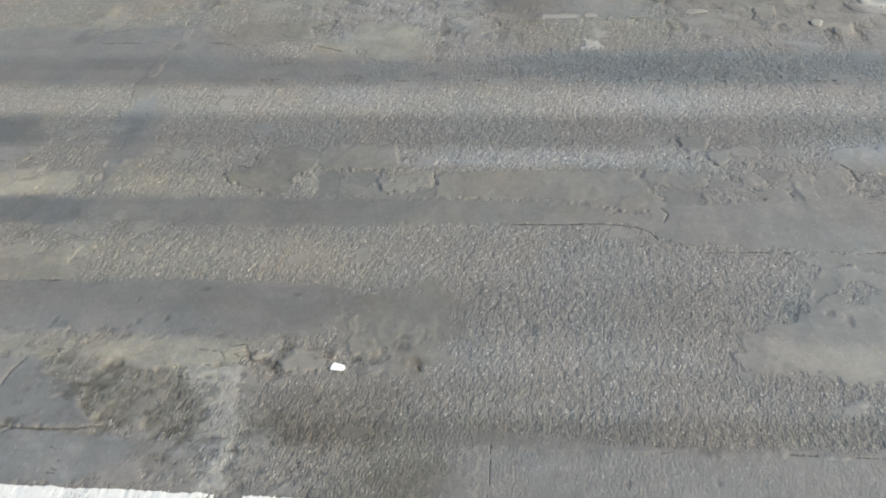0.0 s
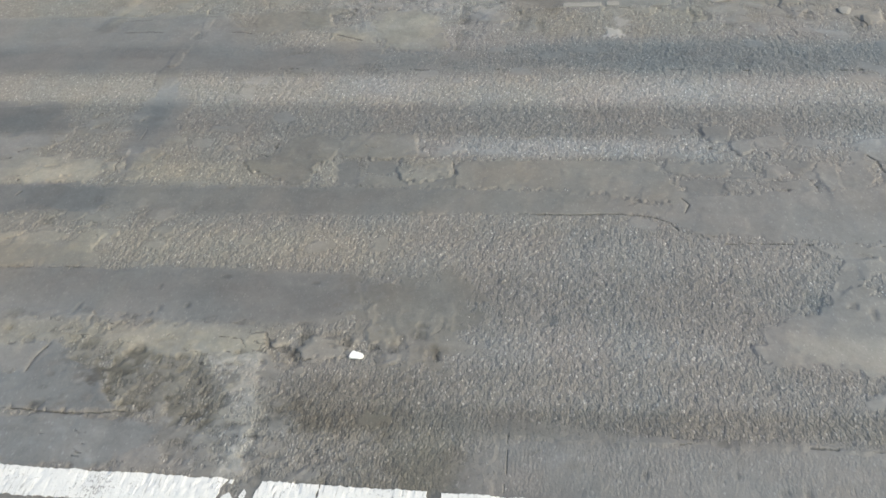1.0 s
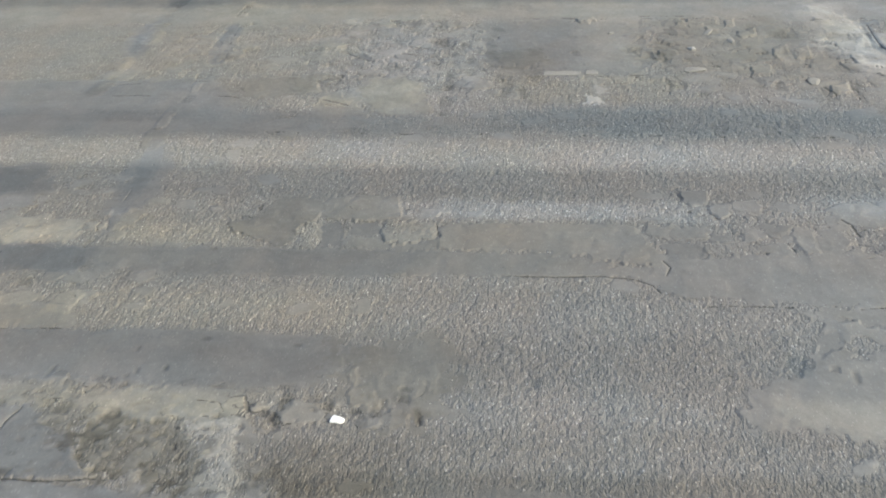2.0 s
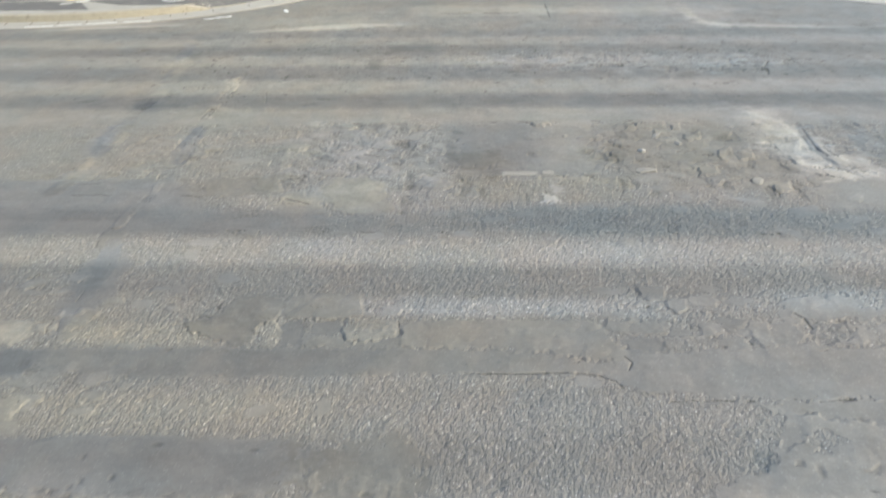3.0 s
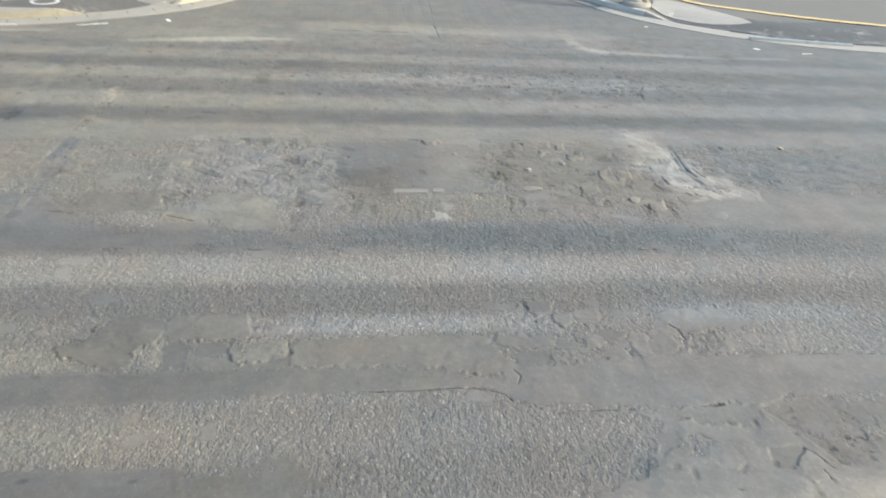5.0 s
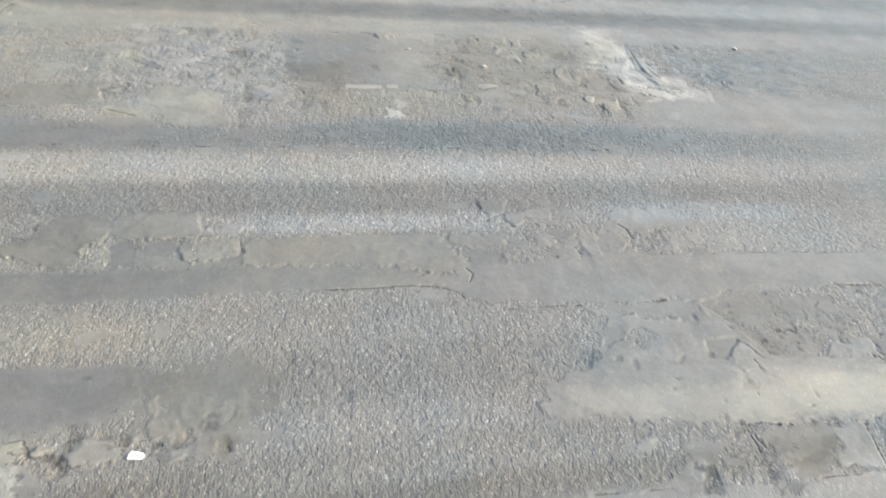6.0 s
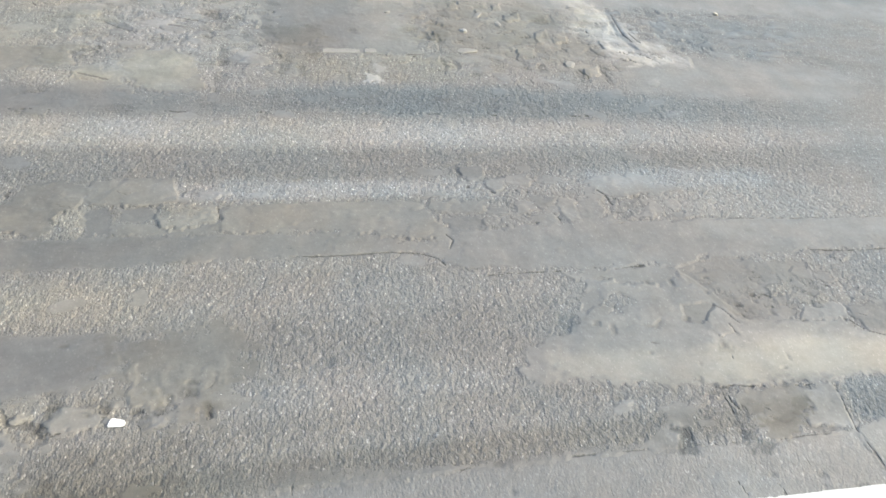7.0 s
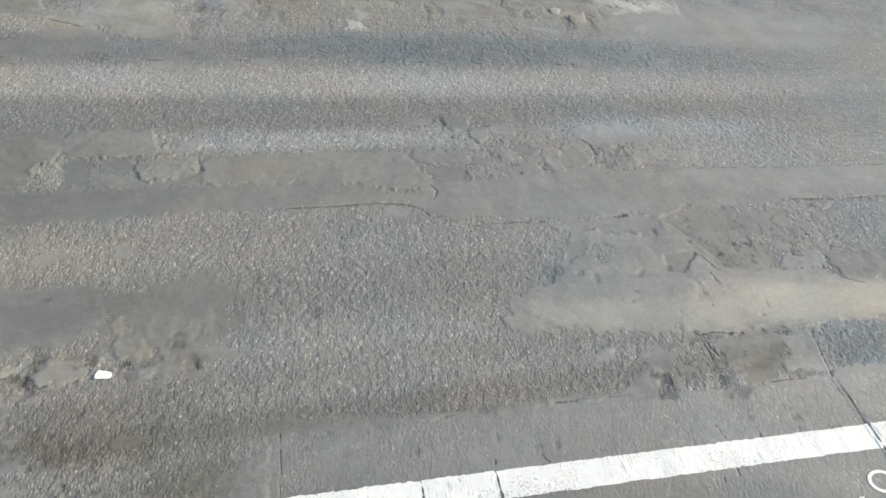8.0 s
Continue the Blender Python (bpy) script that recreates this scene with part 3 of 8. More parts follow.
# crisp edges of the pale ridge
blot(4.55, 10.37, 0.27, 0.05, -47, 0.7, 0.38, 0, 0.006, 0.35, 0.3, 0.2)
blot(4.72, 9.9, 0.32, 0.05, -88, 0.7, 0.42, 0.03, 0.007, 0.35, 0.3, 0.3)
blot(4.61, 9.22, 0.32, 0.05, -105, 0.7, 0.38, 0.06, 0.007, 0.4, 0.3, 0.4)
blot(4.57, 8.73, 0.16, 0.05, -24, 0.7, 0.42, 0.06, 0.007, 0.4, 0.3, 0.4)
blot(4.85, 8.57, 0.21, 0.05, -12, 0.7, 0.47, 0.06, 0.007, 0.4, 0.3, 0.5)
blot(4.94, 8.35, 0.09, 0.04, -43, 0.8, 0.42, 0.03, 0.006, 0.4, 0.3, 0.5)
blot(4.87, 9.09, 0.41, 0.05, -82, 0.3, -0.16, -0.5, -0.01, 0.3, 0.3, 0.3)
blot(5.03, 9.11, 0.23, 0.05, -72, 0.6, 0.21, 0.03, 0.005, 0.4, 0.3, 0.3)
blot(5.29, 8.77, 0.34, 0.1, -56, 0.7, 0.17, 0.09, 0.003, 0.35, 0.4, 0.2)
blot(4.81, 9.64, 0.19, 0.03, -82, 0.3, -0.16, -0.6, -0.007, 0.3, 0.3, 0.3)
blot(4.51, 9.91, 0.26, 0.36, -1, 0.9, 0.1, 0.5, 0.004, 0.3, 0.3, 0.3)
blot(5.61, 9.38, 0.19, 0.32, -1, 0.5, -0.06, -0.5, -0.008, 0.45, 0.25, 0.4)
blot(6.04, 9.27, 0.21, 0.32, -1, 0.5, -0.05, -0.5, -0.008, 0.45, 0.25, 0.4)
blot(6.73, 9.59, 0.22, 0.31, -1, 0.5, -0.05, -0.6, -0.008, 0.45, 0.25, 0.4)
blot(3.71, 9.73, 0.17, 0.21, -1, 0.6, -0.08, 0.2, -0.008, 0.5, 0.25, 0.4)
blot(3.21, 9.46, 0.17, 0.17, -1, 0.6, 0.03, 0.2, 0.01, 0.5, 0.25, 0.5)
blot(2.80, 10.08, 0.18, 0.13, -1, 0.8, 0.06, 0.1, 0.012, 0.4, 0.2, 0.6)
blot(2.34, 9.99, 0.13, 0.14, -1, 0.8, 0.04, 0.1, 0.012, 0.4, 0.2, 0.6)
blot(2.88, 9.56, 0.15, 0.07, -1, 0.9, 0.14, 0.1, 0.012, 0.35, 0.2, 0.7)
blot(3.22, 9.04, 0.20, 0.19, -1, 0.6, -0.06, 0.2, -0.008, 0.5, 0.25, 0.4)
blot(4.03, 8.82, 0.28, 0.21, -1, 0.6, -0.07, 0.1, -0.008, 0.5, 0.25, 0.4)
blot(1.98, 9.06, 0.10, 0.19, -1, 0.3, -0.06, 0.1, -0.006, 0.5, 0.3, 0.3)
blot(-1.60, 9.52, 0.19, 0.17, -1, 0.2, -0.1, -0.3, -0.01, 0.5, 0.25, 0.4)
blot(-0.91, 9.38, 0.12, 0.19, -1, 0.2, -0.14, -0.3, -0.01, 0.5, 0.25, 0.4)
blot(-1.06, 8.86, 0.16, 0.14, -1, 0.3, -0.12, -0.3, -0.01, 0.5, 0.25, 0.4)
blot(-1.83, 9.84, 0.25, 0.16, -1, 0.5, 0.06, -0.2, 0.01, 0.5, 0.25, 0.5)
blot(-0.66, 8.08, 0.11, 0.23, -1, 0.3, -0.12, -0.5, -0.01, 0.5, 0.25, 0.4)
blot(-1.18, 8.53, 0.23, 0.21, -1, 0.6, 0.08, -0.2, 0.01, 0.5, 0.25, 0.5)
blot(-2.06, 8.99, 0.12, 0.12, -1, 0.3, -0.12, 0.1, -0.008, 0.5, 0.25, 0.5)
blot(-2.37, 9.16, 0.24, 0.23, -1, 0.5, 0.08, 0.4, 0.008, 0.5, 0.25, 0.4)
blot(-2.73, 7.69, 0.31, 0.20, -1, -0.6, 0.05, 0, 0.004, 0.4, 0.35, 0.2)
blot(-5.20, 8.49, 0.23, 0.08, 75, 0.6, 0.12, 0.2, 0.008, 0.35, 0.3, 0.5)
blot(-5.40, 9.41, 0.38, 0.12, -79, 0.8, -0.06, -0.5, -0.006, 0.2, 0.25, 0.5)
blot(-4.13, 9.68, 0.41, 0.12, -88, 0.8, -0.06, -0.5, -0.006, 0.2, 0.25, 0.5)
blot(-4.06, 8.98, 0.20, 0.10, -93, 0.5, -0.1, -0.2, -0.006, 0.3, 0.25, 0.6)
blot(-5.23, 9.72, 0.35, 0.05, -81, 0.5, 0.1, 0.3, 0.006, 0.35, 0.3, 0.5)
blot(-4.18, 12.19, 0.18, 0.08, 61, 0.6, 0.14, 0.3, 0.005, 0.35, 0.3, 0.4)
blot(-5.41, 11.01, 0.17, 0.08, 50, 0.4, -0.16, -0.2, -0.005, 0.3, 0.3, 0.4)
blot(-4.12, 10.87, 0.18, 0.08, -33, 0.5, 0.14, 0.3, 0.005, 0.35, 0.3, 0.4)
# lips and cracks of the plates
crack(-5.27, 8.19, -3.89, 8.30, 0.014, 0.03, 0.2)
crack(0.34, 10.20, 1.09, 10.14, 0.014, 0.03, 0.2)
crack(1.13, 8.42, 1.86, 8.47, 0.012, 0.03, 0.2)
crack(3.33, 2.91, 3.33, 2.67, 0.01, 0.03, 0.2)
crack(3.28, 2.97, 4.38, 2.91, 0.01, 0.03, 0.2)
crack(-2.27, 9.14, -1.86, 8.86, 0.018, 0.03, 0.2)
crack(-2.17, 8.54, -1.90, 8.47, 0.016, 0.03, 0.2)
crack(-1.33, 9.26, -1.13, 9.16, 0.018, 0.03, 0.2)
crack(-1.39, 9.08, -0.94, 8.78, 0.016, 0.03, 0.2)
crack(-0.12, 8.38, 0.07, 7.87, 0.018, 0.03, 0.2)
crack(1.23, 8.43, 1.64, 8.41, 0.014, 0.03, 0.2)
crack(2.82, 9.21, 3.34, 9.07, 0.014, 0.03, 0.2)
crack(3.05, 8.33, 3.33, 8.24, 0.016, 0.03, 0.2)
crack(4.20, 8.27, 4.11, 7.66, 0.016, 0.03, 0.2)
crack(3.81, 8.16, 3.88, 7.93, 0.018, 0.03, 0.2)
crack(-0.37, 10.26, 1.92, 10.21, 0.012, 0.03, 0.2)
crack(1.92, 10.21, 4.78, 10.10, 0.014, 0.03, 0.2)
crack(-1.95, 10.24, -1.24, 10.19, 0.012, 0.03, 0.2)
crack(4.93, 10.17, 6.82, 10.03, 0.012, 0.03, 0.2)


def chips(count, x0, x1, y0, y1, seed, size=0.07, tone=0.16, warm=0.0, lift=0.006, rim=0.5, keep=0.5):
    """A scatter of small plates and pits, for the crumbled stretches."""
    rng = random.Random(seed)
    for _ in range(count):
        up = rng.random() < keep
        rx, ry = size * rng.uniform(0.5, 1.6), size * rng.uniform(0.3, 0.9)
        blot(rng.uniform(x0, x1), rng.uniform(y0, y1), rx, ry, rng.uniform(-25, 25), rng.uniform(0.4, 1.0) if up else -rng.uniform(0.15, 0.55),
             rng.uniform(0.2, 1) * tone * (1 if up else -1), warm + rng.uniform(-0.2, 0.2), (lift if up else -lift) * rng.uniform(0.5, 1.3), 0.45, 0.25, rim * rng.uniform(0, 1.3))


# crumbled stretches
chips(60, -4.2, -0.6, 3.0, 3.35, 2, 0.06, 0.14, 0.15, 0.006, 0.7, 0.5)
chips(160, -2.6, 0.0, 8.0, 10.2, 7, 0.09, 0.13, 0.05, 0.004, 0.4, 0.6)
chips(110, 1.4, 4.6, 8.0, 10.3, 8, 0.10, 0.08, 0.05, 0.004, 0.4, 0.7)
chips(90, 4.2, 8.0, 8.5, 10.2, 9, 0.11, 0.14, -0.2, 0.008, 0.6, 0.5)
chips(70, -6.0, -2.4, 8.0, 10.2, 10, 0.12, 0.12, 0.1, 0.006, 0.4, 0.5)
chips(40, -5.0, -3.2, 4.1, 6.3, 11, 0.09, 0.16, 0.1, 0.007, 0.7, 0.6)
chips(40, 2.4, 4.4, 2.45, 3.0, 12, 0.06, 0.18, 0.0, 0.005, 0.4, 0.4)
chips(70, 0.2, 6.0, 12.3, 13.6, 13, 0.13, 0.18, -0.2, 0.008, 0.5, 0.6)
chips(50, -4.0, -1.2, 1.9, 2.45, 14, 0.08, 0.12, 0.0, 0.004, 0.3, 0.4)
chips(60, -4.0, 4.6, 3.2, 7.5, 15, 0.10, 0.08, 0.0, 0.003, 0.2, 0.5)
chips(40, -3.5, 5.0, 6.9, 7.9, 16, 0.12, 0.12, -0.1, 0.005, 0.3, 0.5)
chips(260, -9.0, 9.0, 10.5, 17.0, 17, 0.11, 0.12, 0.0, 0.005, 0.35, 0.5)
chips(80, -0.2, 5.2, 1.95, 2.42, 18, 0.05, 0.10, 0.0, 0.002, 0.2, 0.85)
chips(60, 1.7, 5.4, 3.35, 3.95, 19, 0.028, 0.16, 0.0, 0.003, 0.6, 0.25)
chips(60, -3.0, 5.4, 4.7, 5.3, 20, 0.03, 0.12, 0.0, 0.003, 0.5, 0.3)
rng = random.Random(21)
for _ in range(22):
    nx, ny = rng.uniform(-0.3, 5.0), rng.uniform(2.02, 2.4)
    crack(nx, ny, nx + rng.uniform(-0.02, 0.02), ny - rng.uniform(0.04, 0.16), 0.007, 0.02, 0.1, 0.55)
chips(130, -3.6, -2.05, 2.45, 3.12, 31, 0.035, 0.20, 0.35, 0.004, 0.3, 0.4)
chips(30, -2.15, -1.6, 1.95, 2.95, 32, 0.03, 0.14, 0.15, 0.003, 0.2, 0.75)
chips(50, -4.2, -1.7, 1.98, 2.42, 34, 0.045, 0.14, -0.1, 0.003, 0.3, 0.55)
# open joints and cracks
crack(0.3, 2.52, 1.34, 2.50, 0.010, 0.02, 0.45)
crack(1.34, 2.50, 3.0, 2.46, 0.011, 0.02, 0.2, 0.5)
crack(-0.06, 2.46, -0.06, 1.7, 0.011, 0.03, 0.05, 0.8)
crack(4.34, 2.0, 4.38, 1.2, 0.014, 0.03, -0.1)
crack(-4.08, 4.9, -4.08, 5.6, 0.016, 0.06, 0.2)
crack(-4.08, 5.6, -3.95, 6.4, 0.02, 0.06, 0.35)
crack(-5.45, 8.4, -5.4, 10.6, 0.02, 0.10, 0.45)
crack(-4.0, 8.5, -4.1, 9.8, 0.02, 0.10, 0.45)
crack(-0.16, 10.9, -0.14, 14.8, 0.016, 0.04, 0.35, 0.5)
crack(1.79, 16.1, 1.77, 17.2, 0.03, 0.02, 0.0)
crack(3.38, 2.3, 3.3, 1.3, 0.010, 0.06, 0.35)
crack(3.0, 2.25, 2.92, 1.5, 0.012, 0.04, 0.4)
crack(1.6, 2.2, 1.72, 2.02, 0.014, 0.03, 0.1)
crack(1.32, 2.3, 1.3, 1.3, 0.009, 0.06, 0.45)
crack(0.5, 2.3, 0.55, 2.05, 0.012, 0.03, 0.3)
crack(-5.2, 7.9, -3.2, 7.86, 0.016, 0.03, 0.3)
crack(-3.4, 7.05, 4.5, 7.0, 0.016, 0.04, 0.55)
crack(1.77, 17.2, 2.0, 26.5, 0.03, 0.03, 0.3, 0.7)
crack(3.5, 17.4, 3.2, 26.5, 0.032, 0.03, 0.35, 0.6)


def plate(outline, fines, tone, warm, rise, rag=0.026, edge=0.5, soft=0.008):
    """A thin layer (or, sunk, a pocket) with a broken outline: its skin of fines, its raised edge and the dark gap
    under the edge, with shade painted on near and left sides.
    """
    px, py = np.array(outline).T
    i0, i1 = np.searchsorted(GX, (px.min() - 0.2, px.max() + 0.2))
    j0, j1 = np.searchsorted(GY, (py.min() - 0.2, py.max() + 0.2))
    if i1 - i0 < 3 or j1 - j0 < 3:
        return
    w = np.s_[i0:i1, j0:j1]
    x = XX[w] + rag * (0.6 * N_WX[w] + 0.8 * N_FINE[w])
    y = YY[w] + rag * (0.5 * N_WY[w] + 0.5 * N_TINY[w])
    far2, inside = np.full(x.shape, 9.0), np.zeros(x.shape, bool)
    for ax, ay, bx, by in zip(px, py, np.roll(px, -1), np.roll(py, -1)):
        dx, dy = bx - ax, by - ay
        k = np.clip(((x - ax) * dx + (y - ay) * dy) / (dx * dx + dy * dy + 1e-9), 0, 1)
        far2 = np.minimum(far2, (x - ax - k * dx) ** 2 + (y - ay - k * dy) ** 2)
        if ay != by:
            inside ^= ((y > ay) != (y > by)) & (x < ax + (y - ay) * dx / dy)
    depth = np.where(inside, 1, -1) * np.sqrt(far2) + 0.5 * rag * (0.8 * N_FINE[w] + 0.9 * N_TINY[w] + 0.5 * N_BLOCK[w])
    # in places the layer feathers out, in others it breaks off sharply
    sharp = ease(0.45 + 0.75 * N_SPOT[w] + 0.45 * N_RAG[w] + 0.5 * (edge - 0.5))
    depth = depth + (1 - sharp) * rag * (1.3 * N_FINE[w] + 0.9 * N_TINY[w])
    m = ease(0.5 + depth / (2 * soft + 0.016 * (1 - sharp)))
    FINES[w] += (np.float64(fines > 0) - FINES[w]) * m * abs(fines) * np.clip(0.97 + 0.12 * N_RAG[w], 0, 1)
    TONE[w] += tone * m
    WARM[w] += 0.7 * warm * m
    if fines >= 0.75:
        HEIGHT[w] += 0.7 * m * (BASE[w] - HEIGHT[w])
        SKIN[w] = np.maximum(SKIN[w], m)
    HEIGHT[w] += rise * m * (0.4 + 0.7 * sharp)
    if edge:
        # edge shade painted dark on near and left sides, far and right when sunk
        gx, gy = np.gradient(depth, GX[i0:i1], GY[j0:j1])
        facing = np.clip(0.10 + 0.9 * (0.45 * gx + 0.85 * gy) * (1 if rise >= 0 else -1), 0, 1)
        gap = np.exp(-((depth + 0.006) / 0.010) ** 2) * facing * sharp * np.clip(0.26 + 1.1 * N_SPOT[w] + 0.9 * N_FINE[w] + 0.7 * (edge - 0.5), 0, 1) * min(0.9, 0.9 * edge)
        JOINT_SHADE[w] = np.maximum(JOINT_SHADE[w], gap)
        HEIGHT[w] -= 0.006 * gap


def lip(points, width):
    """An open crack along a bent line."""
    for a, b in zip(points, points[1:]):
        crack(*a, *b, width, 0.014, -0.1, 0.95)


def pit(x, y, rx, ry):
    """A small dark hole where a piece has broken out."""
    blot(x, y, rx, ry, 0, -0.3, -0.22, 0.0, -0.007, 0.5, 0.3, 0.5)


def flakes(count, x0, x1, y0, y1, seed, size=0.08, tone=0.05, warm=0.1, rise=0.007, keep=0.6):
    """Small broken flakes of the old layer, and the hollows that others have left."""
    rng = random.Random(seed)
    for _ in range(count):
        cx, cy, r = rng.uniform(x0, x1), rng.uniform(y0, y1), size * rng.uniform(0.45, 1.4)
        n = rng.randint(5, 8)
        turn, up = rng.uniform(0, 6.28), rng.random() < keep
        ring = []
        for k in range(n):
            a, d = turn + 6.283 * k / n, r * rng.uniform(0.6, 1.2)
            ring.append((cx + 1.35 * d * math.cos(a), cy + 0.75 * d * math.sin(a)))
        plate(ring, 1.0 if up else -0.8, tone * rng.uniform(-0.6, 1.2) * (1 if up else -1), warm * rng.uniform(-0.5, 1.0), rise * rng.uniform(0.6, 1.4) * (1 if up else -0.9), 0.016, rng.uniform(0.35, 0.9))


flakes(40, 1.4, 4.0, 4.98, 5.85, 301, 0.10)
flakes(26, -2.6, -0.5, 5.0, 5.75, 302, 0.10)
flakes(30, -5.0, -2.7, 4.0, 5.9, 303, 0.10)
flakes(40, 2.5, 5.6, 3.5, 4.45, 304, 0.11)
flakes(40, -4.2, -0.6, 2.95, 3.38, 305, 0.06, 0.07, 0.2)
flakes(40, -3.3, -2.0, 2.4, 3.1, 306, 0.05, 0.09, 0.3, 0.006, 0.45)
flakes(46, -2.12, -1.62, 1.95, 3.0, 314, 0.045, 0.10, 0.1, 0.006, 0.7)
flakes(40, -3.6, -2.2, 2.02, 2.42, 315, 0.06, 0.06, 0.0, 0.005, 0.6)
flakes(24, -0.9, -0.3, 3.0, 3.6, 307, 0.05, 0.06, 0.2, 0.005)
flakes(70, -2.7, 0.0, 7.9, 10.2, 308, 0.13, 0.07, 0.1, 0.010, 0.55)
flakes(70, 1.7, 4.6, 8.0, 10.2, 309, 0.13, 0.06, 0.15, 0.006, 0.7)
flakes(40, 5.0, 8.0, 8.7, 10.2, 310, 0.14, 0.06, -0.2, 0.010, 0.5)
flakes(24, -6.5, -3.0, 8.0, 10.2, 311, 0.14, 0.05, 0.1, 0.008, 0.5)
flakes(30, -5.2, -3.0, 4.25, 4.8, 316, 0.07, 0.06, 0.0, 0.006, 0.5)
flakes(20, 3.2, 4.4, 2.42, 2.9, 312, 0.06, 0.06, 0.1, 0.005)
flakes(40, 0.4, 5.4, 12.4, 13.5, 313, 0.18, 0.06, -0.1, 0.010, 0.55)
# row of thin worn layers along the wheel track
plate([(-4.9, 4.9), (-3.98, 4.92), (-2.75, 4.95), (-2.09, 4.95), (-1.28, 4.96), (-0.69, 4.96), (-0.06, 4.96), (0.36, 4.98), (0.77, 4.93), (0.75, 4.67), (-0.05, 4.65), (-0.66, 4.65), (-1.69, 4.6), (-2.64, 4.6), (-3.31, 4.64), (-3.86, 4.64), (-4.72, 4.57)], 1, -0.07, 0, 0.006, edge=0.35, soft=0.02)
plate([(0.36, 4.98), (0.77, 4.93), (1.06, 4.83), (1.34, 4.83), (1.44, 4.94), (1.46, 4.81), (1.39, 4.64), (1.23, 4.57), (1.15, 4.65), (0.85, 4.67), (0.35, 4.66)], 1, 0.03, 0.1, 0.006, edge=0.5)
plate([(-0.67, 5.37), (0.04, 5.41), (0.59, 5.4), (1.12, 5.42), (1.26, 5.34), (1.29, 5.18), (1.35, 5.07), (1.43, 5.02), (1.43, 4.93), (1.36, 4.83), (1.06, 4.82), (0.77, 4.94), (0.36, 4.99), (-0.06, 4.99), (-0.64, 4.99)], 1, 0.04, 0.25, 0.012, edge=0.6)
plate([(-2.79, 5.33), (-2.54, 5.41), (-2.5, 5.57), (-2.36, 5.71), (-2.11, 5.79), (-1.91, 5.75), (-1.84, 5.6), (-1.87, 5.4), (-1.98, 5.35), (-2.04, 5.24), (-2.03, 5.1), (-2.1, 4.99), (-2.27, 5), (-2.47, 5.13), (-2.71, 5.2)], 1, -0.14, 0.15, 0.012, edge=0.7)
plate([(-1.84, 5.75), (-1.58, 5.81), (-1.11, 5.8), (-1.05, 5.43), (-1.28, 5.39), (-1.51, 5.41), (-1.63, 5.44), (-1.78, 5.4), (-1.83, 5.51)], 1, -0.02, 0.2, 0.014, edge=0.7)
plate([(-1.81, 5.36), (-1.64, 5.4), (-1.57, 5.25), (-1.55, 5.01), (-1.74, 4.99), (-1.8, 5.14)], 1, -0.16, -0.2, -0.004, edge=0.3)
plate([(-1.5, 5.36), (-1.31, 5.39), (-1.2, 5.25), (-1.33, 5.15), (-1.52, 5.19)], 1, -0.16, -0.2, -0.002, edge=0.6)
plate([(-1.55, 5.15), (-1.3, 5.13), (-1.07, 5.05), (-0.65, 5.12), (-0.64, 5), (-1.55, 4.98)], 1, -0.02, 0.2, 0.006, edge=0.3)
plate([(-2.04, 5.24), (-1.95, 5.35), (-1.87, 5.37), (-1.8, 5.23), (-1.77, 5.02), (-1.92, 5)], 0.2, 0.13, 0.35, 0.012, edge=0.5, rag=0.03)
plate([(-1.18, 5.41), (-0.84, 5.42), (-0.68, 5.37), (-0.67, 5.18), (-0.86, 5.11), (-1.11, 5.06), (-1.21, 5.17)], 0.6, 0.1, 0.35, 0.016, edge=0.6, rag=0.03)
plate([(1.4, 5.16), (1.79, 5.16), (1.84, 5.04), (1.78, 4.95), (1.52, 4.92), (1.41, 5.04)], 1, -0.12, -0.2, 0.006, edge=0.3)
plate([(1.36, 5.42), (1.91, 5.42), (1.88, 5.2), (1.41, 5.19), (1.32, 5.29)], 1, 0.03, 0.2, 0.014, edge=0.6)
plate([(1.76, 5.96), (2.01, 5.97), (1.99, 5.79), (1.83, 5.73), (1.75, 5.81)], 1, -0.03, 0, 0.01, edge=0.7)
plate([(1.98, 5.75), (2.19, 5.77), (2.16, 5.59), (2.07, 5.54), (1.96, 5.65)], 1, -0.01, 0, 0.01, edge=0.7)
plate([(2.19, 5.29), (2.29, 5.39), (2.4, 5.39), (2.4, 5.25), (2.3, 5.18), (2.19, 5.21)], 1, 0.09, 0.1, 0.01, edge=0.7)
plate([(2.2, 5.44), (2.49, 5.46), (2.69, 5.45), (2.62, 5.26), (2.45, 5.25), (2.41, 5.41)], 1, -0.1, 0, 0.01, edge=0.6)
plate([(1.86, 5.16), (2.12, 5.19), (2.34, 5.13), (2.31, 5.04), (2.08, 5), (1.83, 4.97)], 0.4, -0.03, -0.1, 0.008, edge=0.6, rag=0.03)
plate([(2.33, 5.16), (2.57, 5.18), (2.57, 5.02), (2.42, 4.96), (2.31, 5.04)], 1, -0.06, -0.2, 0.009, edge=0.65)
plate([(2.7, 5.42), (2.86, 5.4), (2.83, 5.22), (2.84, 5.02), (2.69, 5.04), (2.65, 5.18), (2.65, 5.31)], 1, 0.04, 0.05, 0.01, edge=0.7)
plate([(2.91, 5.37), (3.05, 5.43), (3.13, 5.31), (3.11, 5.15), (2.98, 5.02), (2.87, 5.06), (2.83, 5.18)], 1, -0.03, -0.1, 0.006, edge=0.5)
